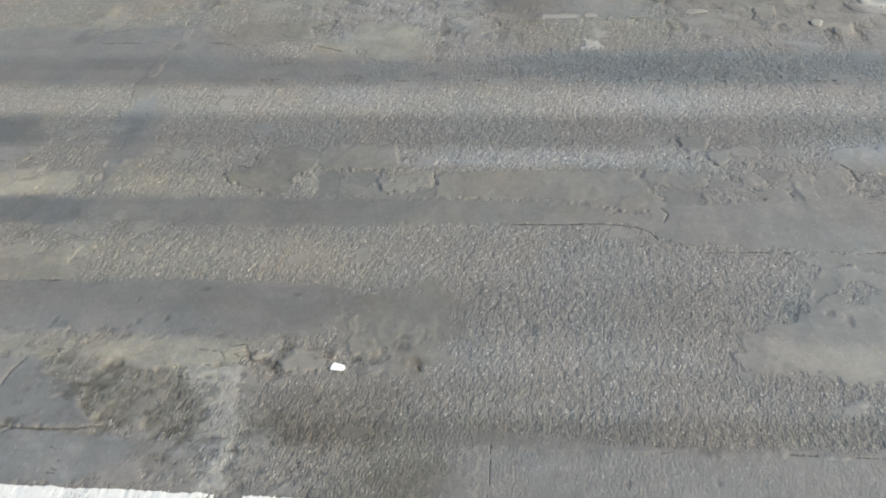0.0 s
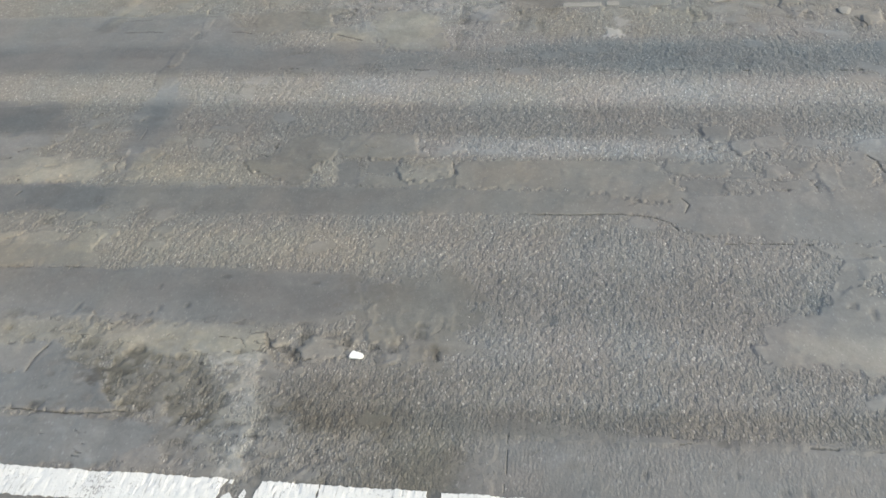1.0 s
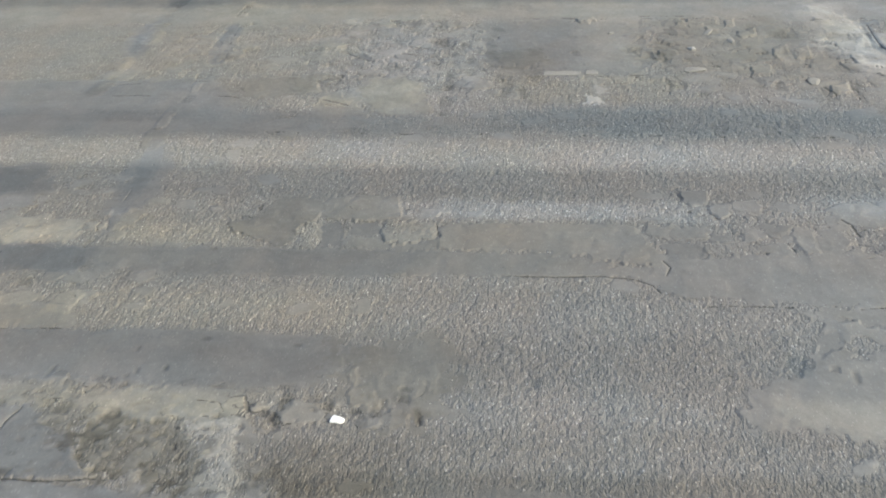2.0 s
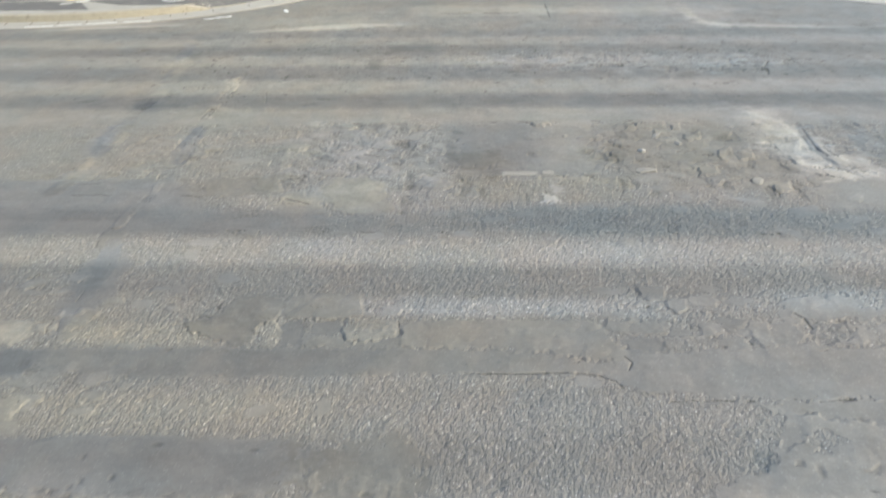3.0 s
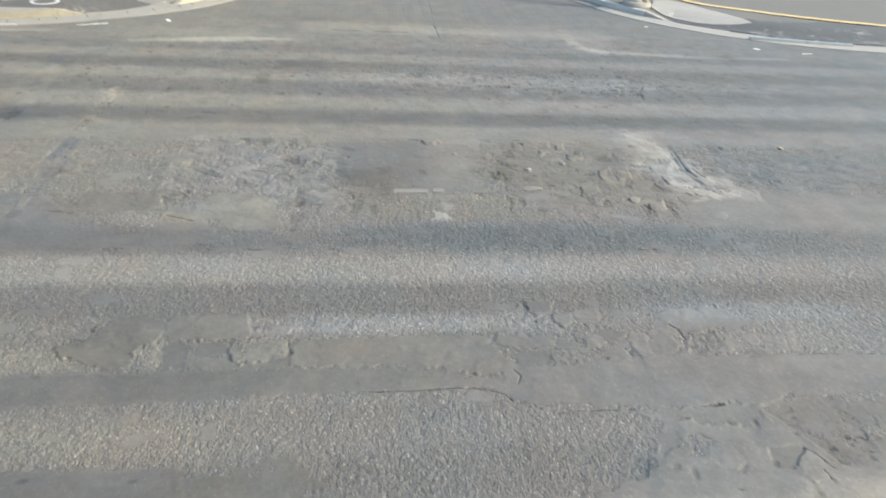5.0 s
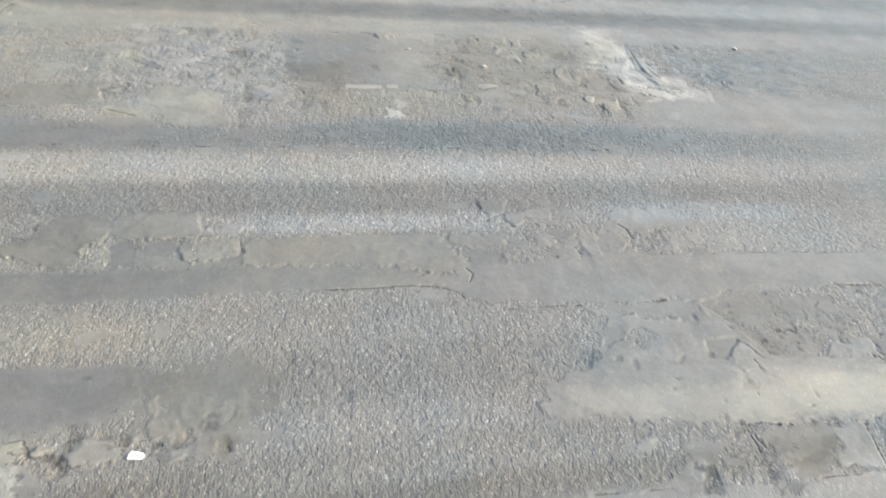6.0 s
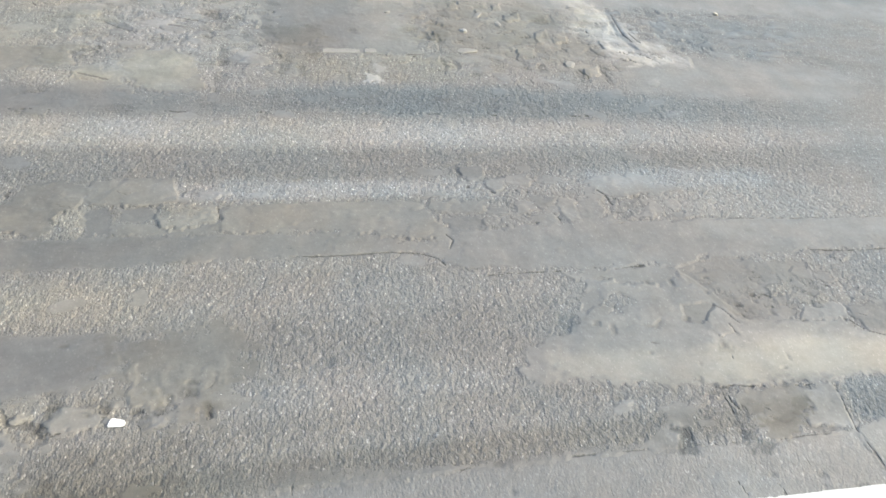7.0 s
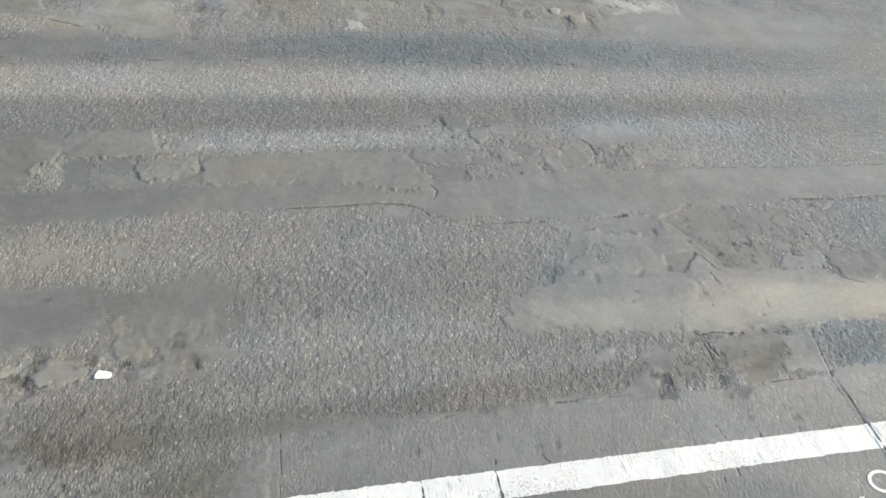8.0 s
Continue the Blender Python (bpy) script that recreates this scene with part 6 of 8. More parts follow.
road_mesh = grid_mesh("road", XX, YY, HEIGHT)
for key, field in (("fines", np.clip(FINES, 0, 1)), ("tone", np.clip(TONE, -0.55, 0.9)), ("warm", np.clip(WARM, -1, 1)), ("joint", np.clip(JOINT_SHADE, 0, 1)), ("grit", GRIT)):
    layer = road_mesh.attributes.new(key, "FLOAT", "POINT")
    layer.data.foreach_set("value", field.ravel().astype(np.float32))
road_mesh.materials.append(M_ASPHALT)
road = tagged(new("road", road_mesh), "worn grey asphalt road with ruts, patches and bare chippings", "road", kind="structure")


# ---- helpers for things ----
def part(name, bm, material, parent=None, label=""):
    """Links a bmesh as one mesh object, under a thing or a part when one is given."""
    me = bpy.data.meshes.new(name)
    bm.to_mesh(me)
    bm.free()
    me.materials.append(material)
    ob = new(name, me)
    ob.parent = parent
    return tagged(ob, label)


def thing(name, label, category, at=(0, 0, 0), turn=0, group="", kind=""):
    ob = new(name)
    ob.empty_display_size = 0.1
    ob.matrix_basis = pose(*at, 0, 0, turn)
    return tagged(ob, label, category, group, kind)


def box(bm, x0, x1, y0, y1, z0, z1, bevel=0.0, m=None):
    vs = [bm.verts.new((x, y, z)) for x in (x0, x1) for y in (y0, y1) for z in (z0, z1)]
    fs = [bm.faces.new([vs[i] for i in f]) for f in ((0, 1, 3, 2), (4, 6, 7, 5), (0, 4, 5, 1), (2, 3, 7, 6), (0, 2, 6, 4), (1, 5, 7, 3))]
    if bevel:
        es = list({e for f in fs for e in f.edges})
        out = bmesh.ops.bevel(bm, geom=es, offset=bevel, segments=2, affect="EDGES", profile=0.6)
        vs = list({v for f in out["faces"] for v in f.verts} | {v for v in vs if v.is_valid})
    if m is not None:
        bmesh.ops.transform(bm, matrix=m, verts=[v for v in vs if v.is_valid])
    return bm


def lathe(bm, rings, seg=24, at=(0, 0)):
    """A turned body from (radius, height) rings, closed at both ends."""
    loops = [[bm.verts.new((at[0] + r * math.cos(2 * math.pi * i / seg), at[1] + r * math.sin(2 * math.pi * i / seg), z)) for i in range(seg)] for r, z in rings]
    for a, b in zip(loops, loops[1:]):
        for i in range(seg):
            f = bm.faces.new((a[i], a[(i + 1) % seg], b[(i + 1) % seg], b[i]))
            f.smooth = True
    bm.faces.new(loops[0][::-1])
    bm.faces.new(loops[-1])
    return bm


def tube(bm, points, r, seg=8):
    """A round bar along points."""
    pts = [Vector(p) for p in points]
    loops = []
    for i, p in enumerate(pts):
        d = (pts[min(i + 1, len(pts) - 1)] - pts[max(i - 1, 0)]).normalized()
        a = d.cross(Vector((0.13, 0.2, 0.97))).normalized()
        b = d.cross(a)
        loops.append([bm.verts.new(p + r * (math.cos(k * 2 * math.pi / seg) * a + math.sin(k * 2 * math.pi / seg) * b)) for k in range(seg)])
    for a, b in zip(loops, loops[1:]):
        for i in range(seg):
            bm.faces.new((a[i], a[(i + 1) % seg], b[(i + 1) % seg], b[i])).smooth = True
    bm.faces.new(loops[0][::-1])
    bm.faces.new(loops[-1])
    bmesh.ops.recalc_face_normals(bm, faces=bm.faces)
    return bm


def prism(bm, outline, z0, z1):
    """An upright slab over an outline of (x, y)."""
    lo, hi = [bm.verts.new((x, y, z0)) for x, y in outline], [bm.verts.new((x, y, z1)) for x, y in outline]
    for i in range(len(lo)):
        k = (i + 1) % len(lo)
        bm.faces.new((lo[i], lo[k], hi[k], hi[i]))
    bm.faces.new(hi)
    bm.faces.new(lo[::-1])
    bmesh.ops.recalc_face_normals(bm, faces=bm.faces)
    return bm


def rock(bm, size, seed, flat=0.6, fine=2, at=(0, 0, 0)):
    """A broken lump of stone with flat-ish faces, resting on its base."""
    rng = random.Random(seed)
    made = bmesh.ops.create_icosphere(bm, subdivisions=fine, radius=1.0)["verts"]
    cuts = [Vector((rng.uniform(-1, 1), rng.uniform(-1, 1), rng.uniform(-0.6, 1))).normalized() for _ in range(7)]
    depth = [rng.uniform(0.55, 0.85) for _ in cuts]
    for v in made:
        for c, d in zip(cuts, depth):
            over = v.co.dot(c) - d
            if over > 0:
                v.co -= c * over
        v.co = Vector((v.co.x * size[0], v.co.y * size[1], v.co.z * size[2]))
        v.co *= 1 + 0.08 * noise.noise(v.co * 20 / max(size) * 0.1 + Vector((seed, 0, 0)))
    low = min(v.co.z for v in made) * flat
    for v in made:
        v.co.z = max(v.co.z, low) - low
        v.co += Vector(at)
    return bm


# ---- the ground under everything, out to the horizon ----
bm = bmesh.new()
ring = [bm.verts.new((900 * math.cos(k * math.pi / 24), 900 * math.sin(k * math.pi / 24), -0.08)) for k in range(48)]
bm.faces.new(ring)
tagged(part("ground", bm, M_PAVING), "flat grey paved town ground", "ground", kind="structure")


# ---- white line along the near lane, in the pieces that its cracks leave ----
edge_line = thing("edge_line", "thick white painted road line, cracked and chipped", "road marking", kind="structure")
LINE_Y = (1.818, 2.015)


def line_piece(x0, x1, seed, lean0=0.0, lean1=0.0):
    rng = random.Random(seed)
    bm = bmesh.new()
    n = max(3, int((x1 - x0) / 0.011))
    rows = []
    for i in range(n + 1):
        x = x0 + (x1 - x0) * i / n
        jag = [sum(a * noise.noise(Vector((x * f, seed * 3.1, k + f))) for a, f in ((0.008, 5), (0.007, 23), (0.008, 71))) for k in (0, 9)]
        lo, hi = LINE_Y[0] + jag[0], LINE_Y[1] + jag[1]
        ends = 0.012 * rng.uniform(-1, 1) if i in (0, n) else 0.0
        col = []
        for k in range(7):
            y = lo + (hi - lo) * k / 6
            xx = x + ends + k / 6 * (lean0 * max(0.0, 1 - 3 * (x - x0)) + lean1 * max(0.0, 1 - 3 * (x1 - x))) + (0.02 * noise.noise(Vector((y * 30, seed, x0))) if i in (0, n) else 0)
            col.append((bm.verts.new((xx, y, road_z(xx, y) + 0.005)), bm.verts.new((xx, y, road_z(xx, y) - 0.01))))
        rows.append(col)
    for a, b in zip(rows, rows[1:]):
        for k in range(6):
            bm.faces.new((a[k][0], b[k][0], b[k + 1][0], a[k + 1][0]))
        for k in (0, 6):
            bm.faces.new((a[k][0], a[k][1], b[k][1], b[k][0]))
    for row in (rows[0], rows[-1]):
        for k in range(6):
            bm.faces.new((row[k][0], row[k + 1][0], row[k + 1][1], row[k][1]))
    bmesh.ops.recalc_face_normals(bm, faces=bm.faces)
    part("line_piece", bm, M_LINE, edge_line)


CUTS = (-9.0, -6.2, -3.9, -2.93, -1.96, -1.73, -1.28, -0.52, 0.83, 1.07, 1.335, 4.31, 5.6, 7.5, 10.0)
LEAN = {-1.96: 0.06, -1.73: 0.06, -0.52: -0.055}
for k, (a, b) in enumerate(zip(CUTS, CUTS[1:])):
    if a != -1.96:
        line_piece(a + 0.006, b - 0.006, k, 0.05 if a == -0.52 else LEAN.get(a, 0.0), LEAN.get(b, 0.0))


def paint_chip(outline):
    bm = prism(bmesh.new(), outline, road_z(*outline[0]) - 0.01, road_z(*outline[0]) + 0.005)
    part("paint_chip", bm, M_LINE, edge_line)


paint_chip([(-1.885, 1.99), (-1.862, 1.985), (-1.855, 2.012), (-1.878, 2.016)])
paint_chip([(-1.93, 1.83), (-1.80, 1.83), (-1.825, 1.885), (-1.86, 1.925), (-1.90, 1.90)])
paint_chip([(-1.79, 1.90), (-1.755, 1.86), (-1.745, 1.93), (-1.765, 1.955)])


def painted_ring(name, x, y, z, outer, inner, label, squash=1.0):
    bm = bmesh.new()
    seg = 48
    loops = [[bm.verts.new((x + r * math.cos(2 * math.pi * i / seg) * (1 + 0.01 * math.sin(5 * i)), y + squash * r * math.sin(2 * math.pi * i / seg), h)) for i in range(seg)]
             for r, h in ((outer, z - 0.004), (outer, z + 0.004), (inner, z + 0.004), (inner, z - 0.004))]
    for a, b in zip(loops, loops[1:]):
        for i in range(seg):
            bm.faces.new((a[i], a[(i + 1) % seg], b[(i + 1) % seg], b[i]))
    bmesh.ops.recalc_face_normals(bm, faces=bm.faces)
    return tagged(part(name, bm, M_LINE), label, "road marking", kind="structure")


painted_ring("painted_mark", 4.12, 1.575, road_z(4.12, 1.575), 0.115, 0.085, "small white painted ring mark on the road", 0.75)
bm = bmesh.new()
box(bm, 3.86, 3.90, 1.47, 1.49, road_z(3.88, 1.48) - 0.005, road_z(3.88, 1.48) + 0.005)
tagged(part("painted_mark", bm, M_LINE), "small white painted tick on the road", "road marking", kind="structure")


# ---- the two corners: gutter, kerb blocks and pavement ----
class Corner:
    """A rounded street corner: straight along the road, a squarish curve, straight up the side street."""

    def __init__(self, cx, cy, a, b, p, side):
        self.cx, self.cy, self.a, self.b, self.p, self.side = cx, cy, a, b, p, side

    def at(self, s, off):
        """s: -30..0 along the road, 0..1 round the curve, 1.. up the side street (in metres past 1)."""
        a, b, side = self.a + off, self.b + off, self.side
        if s <= 0:
            return Vector((self.cx + side * s, self.cy - b))
        if s >= 1:
            return Vector((self.cx + side * a, self.cy + (s - 1)))
        th = s * math.pi / 2
        return Vector((self.cx + side * a * math.sin(th) ** (2 / self.p), self.cy - b * math.cos(th) ** (2 / self.p)))

    def even(self, step, back, up, off=0.0):
        """Parameters s spaced evenly by length."""
        raw = [-back + back * i / 60 for i in range(60)] + [i / 600 for i in range(600)] + [1 + up * i / 60 for i in range(61)]
        out, left, last = [raw[0]], step, self.at(raw[0], off)
        for s in raw[1:]:
            q = self.at(s, off)
            d = (q - last).length
            left -= d
            if left <= 0:
                out.append(s)
                left += step
            last = q
        return out


WEST = Corner(-10.5, 26.0, 9.0, 10.0, 2.2, 1)
EAST = Corner(14.5, 27.12, 9.45, 10.6, 2.45, -1)
PAVE = 0.15


def west_lift(p):
    if p.x < -6.65:
        return 0.17
    if p.x < -6.1:
        return 0.17 - 0.15 * (p.x + 6.65) / 0.55
    if p.x < -4.4:
        return 0.02
    if p.x < -4.15:
        return 0.02 + 0.14 * (p.x + 4.4) / 0.25
    return 0.16


def east_lift(p):
    if p.x > 8.05:
        return 0.025
    if p.x > 7.6:
        return 0.155 - 0.13 * (p.x - 7.6) / 0.45
    return 0.155


def quad_block(bm, q00, q10, q11, q01, z0, tops, soft=0.012, ends=False):
    lo = [bm.verts.new((q.x, q.y, z0)) for q in (q00, q10, q11, q01)]
    hi = [bm.verts.new((q.x, q.y, z)) for q, z in zip((q00, q10, q11, q01), tops)]
    for i in range(4):
        k = (i + 1) % 4
        bm.faces.new((lo[i], lo[k], hi[k], hi[i]))
    bm.faces.new(hi)
    bm.faces.new(lo[::-1])
    bmesh.ops.recalc_face_normals(bm, faces=bm.faces)
    es = [bm.edges.get((hi[0], hi[1])), bm.edges.get((hi[2], hi[3]))]
    if ends:
        es += [bm.edges.get((hi[1], hi[2])), bm.edges.get((hi[3], hi[0]))]
    bmesh.ops.bevel(bm, geom=es, offset=soft, segments=2, affect="EDGES")


def kerb_run(corner, name, lift, back, up, label, pale, breaks):
    rng = random.Random(len(name) + (3 if pale else 8))
    kerb = thing(name, label, "kerb", kind="structure")
    ss = corner.even(0.6, back, up)
    # whole blocks end where the kerb starts to drop or rise
    for stop in breaks:
        s_stop = min((i / 2000 for i in range(2001)), key=lambda s: abs(corner.at(s, 0).x - stop))
        near = min(range(len(ss)), key=lambda i: abs(ss[i] - s_stop))
        ss[near] = s_stop
    for s0, s1 in zip(ss, ss[1:]):
        a, b, c, d = corner.at(s0, 0), corner.at(s1, 0), corner.at(s1, -0.17), corner.at(s0, -0.17)
        gap = (b - a).normalized() * (0.001 if pale else 0.005)
        bm = bmesh.new()
        h0, h1 = lift(a), lift(b)
        quad_block(bm, a + gap, b - gap, c - gap, d + gap, -0.03, (h0, h1, h1 + 0.004, h0 + 0.004))
        if pale:
            look_of = M_TAN if a.x < -6.0 else M_GUTTER if a.x < -4.5 else M_CREAM if a.x < -3.75 else M_KERB_B if a.x < -3.3 else M_CREAM if a.x < -2.95 else M_TAN if a.x < -2.35 else M_GUTTER
        else:
            look_of = M_KERB_E if a.x < 8.04 else M_PALE if a.x < 9.9 else M_WET
        part("kerb_block", bm, look_of, kerb)

    def wide(s):
        return 0.46 - 0.2 * float(ease((s - 0.45) / 0.25))

    gutter = thing("gutter", "pale concrete gutter slabs beside the kerb", "gutter", kind="structure")
    for s0, s1 in zip(ss, ss[1:]):
        a, b, c, d = corner.at(s0, wide(s0)), corner.at(s1, wide(s1)), corner.at(s1, 0.004), corner.at(s0, 0.004)
        gap = (b - a).normalized() * 0.001
        bm = bmesh.new()
        quad_block(bm, a + gap, b - gap, c - gap, d + gap, -0.04, (0.014, 0.014, 0.03, 0.03), 0.003)
        part("gutter_slab", bm, M_SIDE if s0 > 0.55 else M_GUTTER if pale else M_PALE, gutter)
        if s0 < 0.6 and pale:
            m = (a * 0.42 + d * 0.58)
            n = (d - a).normalized()
            run = (b - a).normalized() * 0.011
            bm = bmesh.new()
            quad_block(bm, m - run, m + run, m + run + n * 0.11, m - run + n * 0.11, 0.0, (0.029, 0.029, 0.034, 0.034), 0.002)
            part("drain_slot", bm, M_BROWN, gutter)
    return kerb


def pavement(corner, name, lift, back, up, offs, label, material):
    ss = corner.even(0.3, back, up)
    xs, ys, zs = [], [], []
    for s in ss:
        edge = lift(corner.at(s, 0))
        row = [(corner.at(s, -o), o) for o in offs]
        xs.append([p.x for p, o in row])
        ys.append([p.y for p, o in row])
        zs.append([(min(edge, PAVE) + (PAVE - min(edge, PAVE)) * ease((o - 0.17) / 0.9)) + 0.006 * noise.noise(Vector((p.x, p.y, 0))) for p, o in row])
    me = grid_mesh(name, np.array(xs), np.array(ys), np.array(zs))
    me.materials.append(material)
    ob = tagged(new(name, me), label, "pavement", kind="structure")
    return ob


OFFS = (0.165, 0.28, 0.4, 0.7, 1.1, 1.6, 2.2, 3.0, 4.0, 5.2, 6.5, 8.0, 9.4)
kerb_run(WEST, "kerb_west", west_lift, 12, 18, "pale concrete kerb blocks, brown-stained, round the street corner", True, (-6.65, -6.1, -4.4, -4.15))
kerb_run(EAST, "kerb_east", east_lift, 8, 18, "grey concrete kerb blocks round the street corner", False, (7.6, 8.05))
pavement(WEST, "pavement_west", west_lift, 40, 30, OFFS, "grey asphalt pavement on the street corner", M_PAVING)
pavement(EAST, "pavement_east", east_lift, 40, 30, OFFS, "grey asphalt pavement beside a parking lot", M_PAVING_E)


SAMPLES = {k: [(s, k.at(s, 0)) for s in k.even(0.15, 14, 20)] for k in (WEST, EAST)}


def pave_z(x, y):
    """Height of the pavement, which dips to the lowered kerbs."""
    corner, lift = (WEST, west_lift) if x < 1.8 else (EAST, east_lift)
    s, q = min(SAMPLES[corner], key=lambda sq: (sq[1].x - x) ** 2 + (sq[1].y - y) ** 2)
    edge = min(lift(q), PAVE)
    return edge + (PAVE - edge) * float(ease(((Vector((x, y)) - q).length - 0.17) / 0.9)) + 0.006 * noise.noise(Vector((x, y, 0)))


def slab(name, x, y, rx, ry, turn, material, label, over=0.010, wav=0.12, p=2.4, category="asphalt patch"):
    """A thin laid patch with an uneven outline, following the pavement."""
    bm = bmesh.new()
    c, s = math.cos(radians(turn)), math.sin(radians(turn))
    rings = []
    for f0, drop in ((0.0, 0), (0.3, 0), (0.55, 0), (0.8, 0), (1.0, 0), (1.0, 0.04)):
        ring = []
        for k in range(56 if f0 else 1):
            th = 2 * math.pi * k / 56
            u = math.copysign(abs(math.cos(th)) ** (2 / p), math.cos(th)) * rx
            v = math.copysign(abs(math.sin(th)) ** (2 / p), math.sin(th)) * ry
            f = f0 * (1 + wav * noise.noise(Vector((u * 2 + x, v * 2 + y, 0))))
            px, py = x + (u * c - v * s) * f, y + (u * s + v * c) * f
            ring.append(bm.verts.new((px, py, pave_z(px, py) + over - drop)))
        rings.append(ring)
    for k in range(56):
        bm.faces.new((rings[0][0], rings[1][k], rings[1][(k + 1) % 56]))
    for a, b in zip(rings[1:], rings[2:]):
        for k in range(56):
            bm.faces.new((a[k], b[k], b[(k + 1) % 56], a[(k + 1) % 56]))
    bmesh.ops.recalc_face_normals(bm, faces=bm.faces)
    return tagged(part(name, bm, material), label, category, kind="structure")


def patch(name, outline, material, label, over=0.010, category="asphalt patch", jag=0.04):
    """A laid patch with a cut outline of its own, following the pavement."""
    pts = []
    for (ax, ay), (bx, by) in zip(outline, outline[1:] + outline[:1]):
        n = max(1, int(math.hypot(bx - ax, by - ay) / 0.16))
        for i in range(n):
            px, py = ax + (bx - ax) * i / n, ay + (by - ay) * i / n
            pts.append((px + jag * noise.noise(Vector((px * 3, py * 3, 1))), py + jag * noise.noise(Vector((px * 3, py * 3, 7)))))
    bm = bmesh.new()
    top = [bm.verts.new((x, y, 0)) for x, y in pts]
    face = bm.faces.new(top)
    if face.normal.z < 0 or sum(a[0] * b[1] - b[0] * a[1] for a, b in zip(pts, pts[1:] + pts[:1])) < 0:
        face.normal_flip()
    bmesh.ops.triangulate(bm, faces=[face])
    for longest in (0.5, 0.3, 0.3):
        bmesh.ops.subdivide_edges(bm, edges=[e for e in bm.edges if e.calc_length() > longest], cuts=2, use_grid_fill=True)
        bmesh.ops.triangulate(bm, faces=bm.faces[:])
    rim = [e for e in bm.edges if e.is_boundary]
    skirt = [v for v in bmesh.ops.extrude_edge_only(bm, edges=rim)["geom"] if isinstance(v, bmesh.types.BMVert)]
    low = set(skirt)
    for v in bm.verts:
        v.co.z = pave_z(v.co.x, v.co.y) + (over if v not in low else -0.03)
    return tagged(part(name, bm, material), label, category, kind="structure")


slab("concrete_apron", -9.3, 17.05, 3.0, 0.85, 9, M_GUTTER, "pale worn concrete pavement behind the kerb", 0.006, 0.08)
DARK_LABEL = "dark newer asphalt patch laid in the pavement"
patch("asphalt_patch", [(-7.9, 17.46), (-8.07, 18.4), (-6.73, 18.38), (-6.55, 18.16), (-5.97, 18.34), (-5.56, 18.62), (-5.05, 18.95), (-4.62, 19.15), (-4.62, 18.7), (-4.85, 18.42), (-4.98, 18.06), (-5.3, 17.72),
      (-5.88, 17.33), (-6.36, 17.12), (-7.26, 16.9), (-8.29, 16.94), (-9.28, 17.38)], M_DARK, DARK_LABEL, 0.013)
patch("asphalt_patch", [(-12.5, 18.0), (-9.09, 18.4), (-9.03, 17.96), (-10.39, 17.5), (-12.0, 17.3)], M_DARK, DARK_LABEL, 0.012)
patch("asphalt_patch", [(-12.2, 17.25), (-10.34, 17.36), (-9.3, 17.2), (-8.85, 16.56), (-9.89, 16.53), (-11.8, 16.5)], M_DARK, DARK_LABEL, 0.011)
patch("concrete_apron", [(-5.41, 18.31), (-5.38, 18.56), (-5.17, 18.73), (-4.9, 18.85), (-4.73, 18.93), (-4.66, 18.56), (-4.72, 18.31), (-4.85, 18.18), (-5.02, 18.12), (-5.24, 18.16)], M_SIDE, "pale concrete infill beside the sign pole", 0.028, "concrete apron", 0.03)
bend = [s for s in WEST.even(0.4, 0, 9) if WEST.at(s, 0).x > -3.6]
patch("asphalt_patch", [tuple(WEST.at(s, -0.19)) for s in bend] + [tuple(WEST.at(s, -2.3 + 1.5 * max(0.0, 1 - k / 5))) for k, s in list(enumerate(bend))[::-1]], M_PATH, "brown-grey worn asphalt of the side street pavement", 0.011)
patch("concrete_apron", [(8.32, 20.2), (8.83, 20.3), (9.23, 19.9), (10.14, 18.4), (10.25, 18.05), (9.56, 18.02), (8.9, 18.2), (8.45, 18.5), (8.1, 18.85), (7.92, 19.25)], M_PALE, "pale smooth concrete apron beside the pole", 0.026, "concrete apron")
patch("asphalt_patch", [(9.6, 17.9), (10.51, 18.3), (12.55, 18.3), (14.5, 18.0), (14.3, 16.68), (12.5, 16.74), (11.5, 16.92), (10.5, 17.18), (9.8, 17.46), (9.2, 17.74), (8.75, 17.98), (8.4, 18.22), (8.15, 18.5), (8.35, 18.55), (8.8, 18.25), (9.2, 18.08)], M_WET, "dark damp asphalt patch at a driveway", 0.012)
patch("asphalt_patch", [(9.0, 20.2), (9.55, 19.75), (10.9, 19.05), (12.3, 18.45), (12.0, 18.3), (10.51, 18.3), (10.2, 18.45)], M_LOT, "brown-grey asphalt strip beside the yellow line", 0.011)
painted_ring("painted_ring", -7.12, 17.5, pave_z(-7.12, 17.5) + 0.018, 0.31, 0.235, "white ring painted on dark pavement asphalt")


def smooth_line(points, step=0.25):
    """A rounded run through a few places."""
    pts = [Vector(p) for p in points]
    pts = [2 * pts[0] - pts[1]] + pts + [2 * pts[-1] - pts[-2]]
    out = []
    for p0, p1, p2, p3 in zip(pts, pts[1:], pts[2:], pts[3:]):
        n = max(2, int((p2 - p1).length / step))
        for i in range(n):
            t = i / n
            out.append(0.5 * (2 * p1 + (p2 - p0) * t + (2 * p0 - 5 * p1 + 4 * p2 - p3) * t * t + (3 * p1 - p0 - 3 * p2 + p3) * t ** 3))
    return out + [pts[-2]]


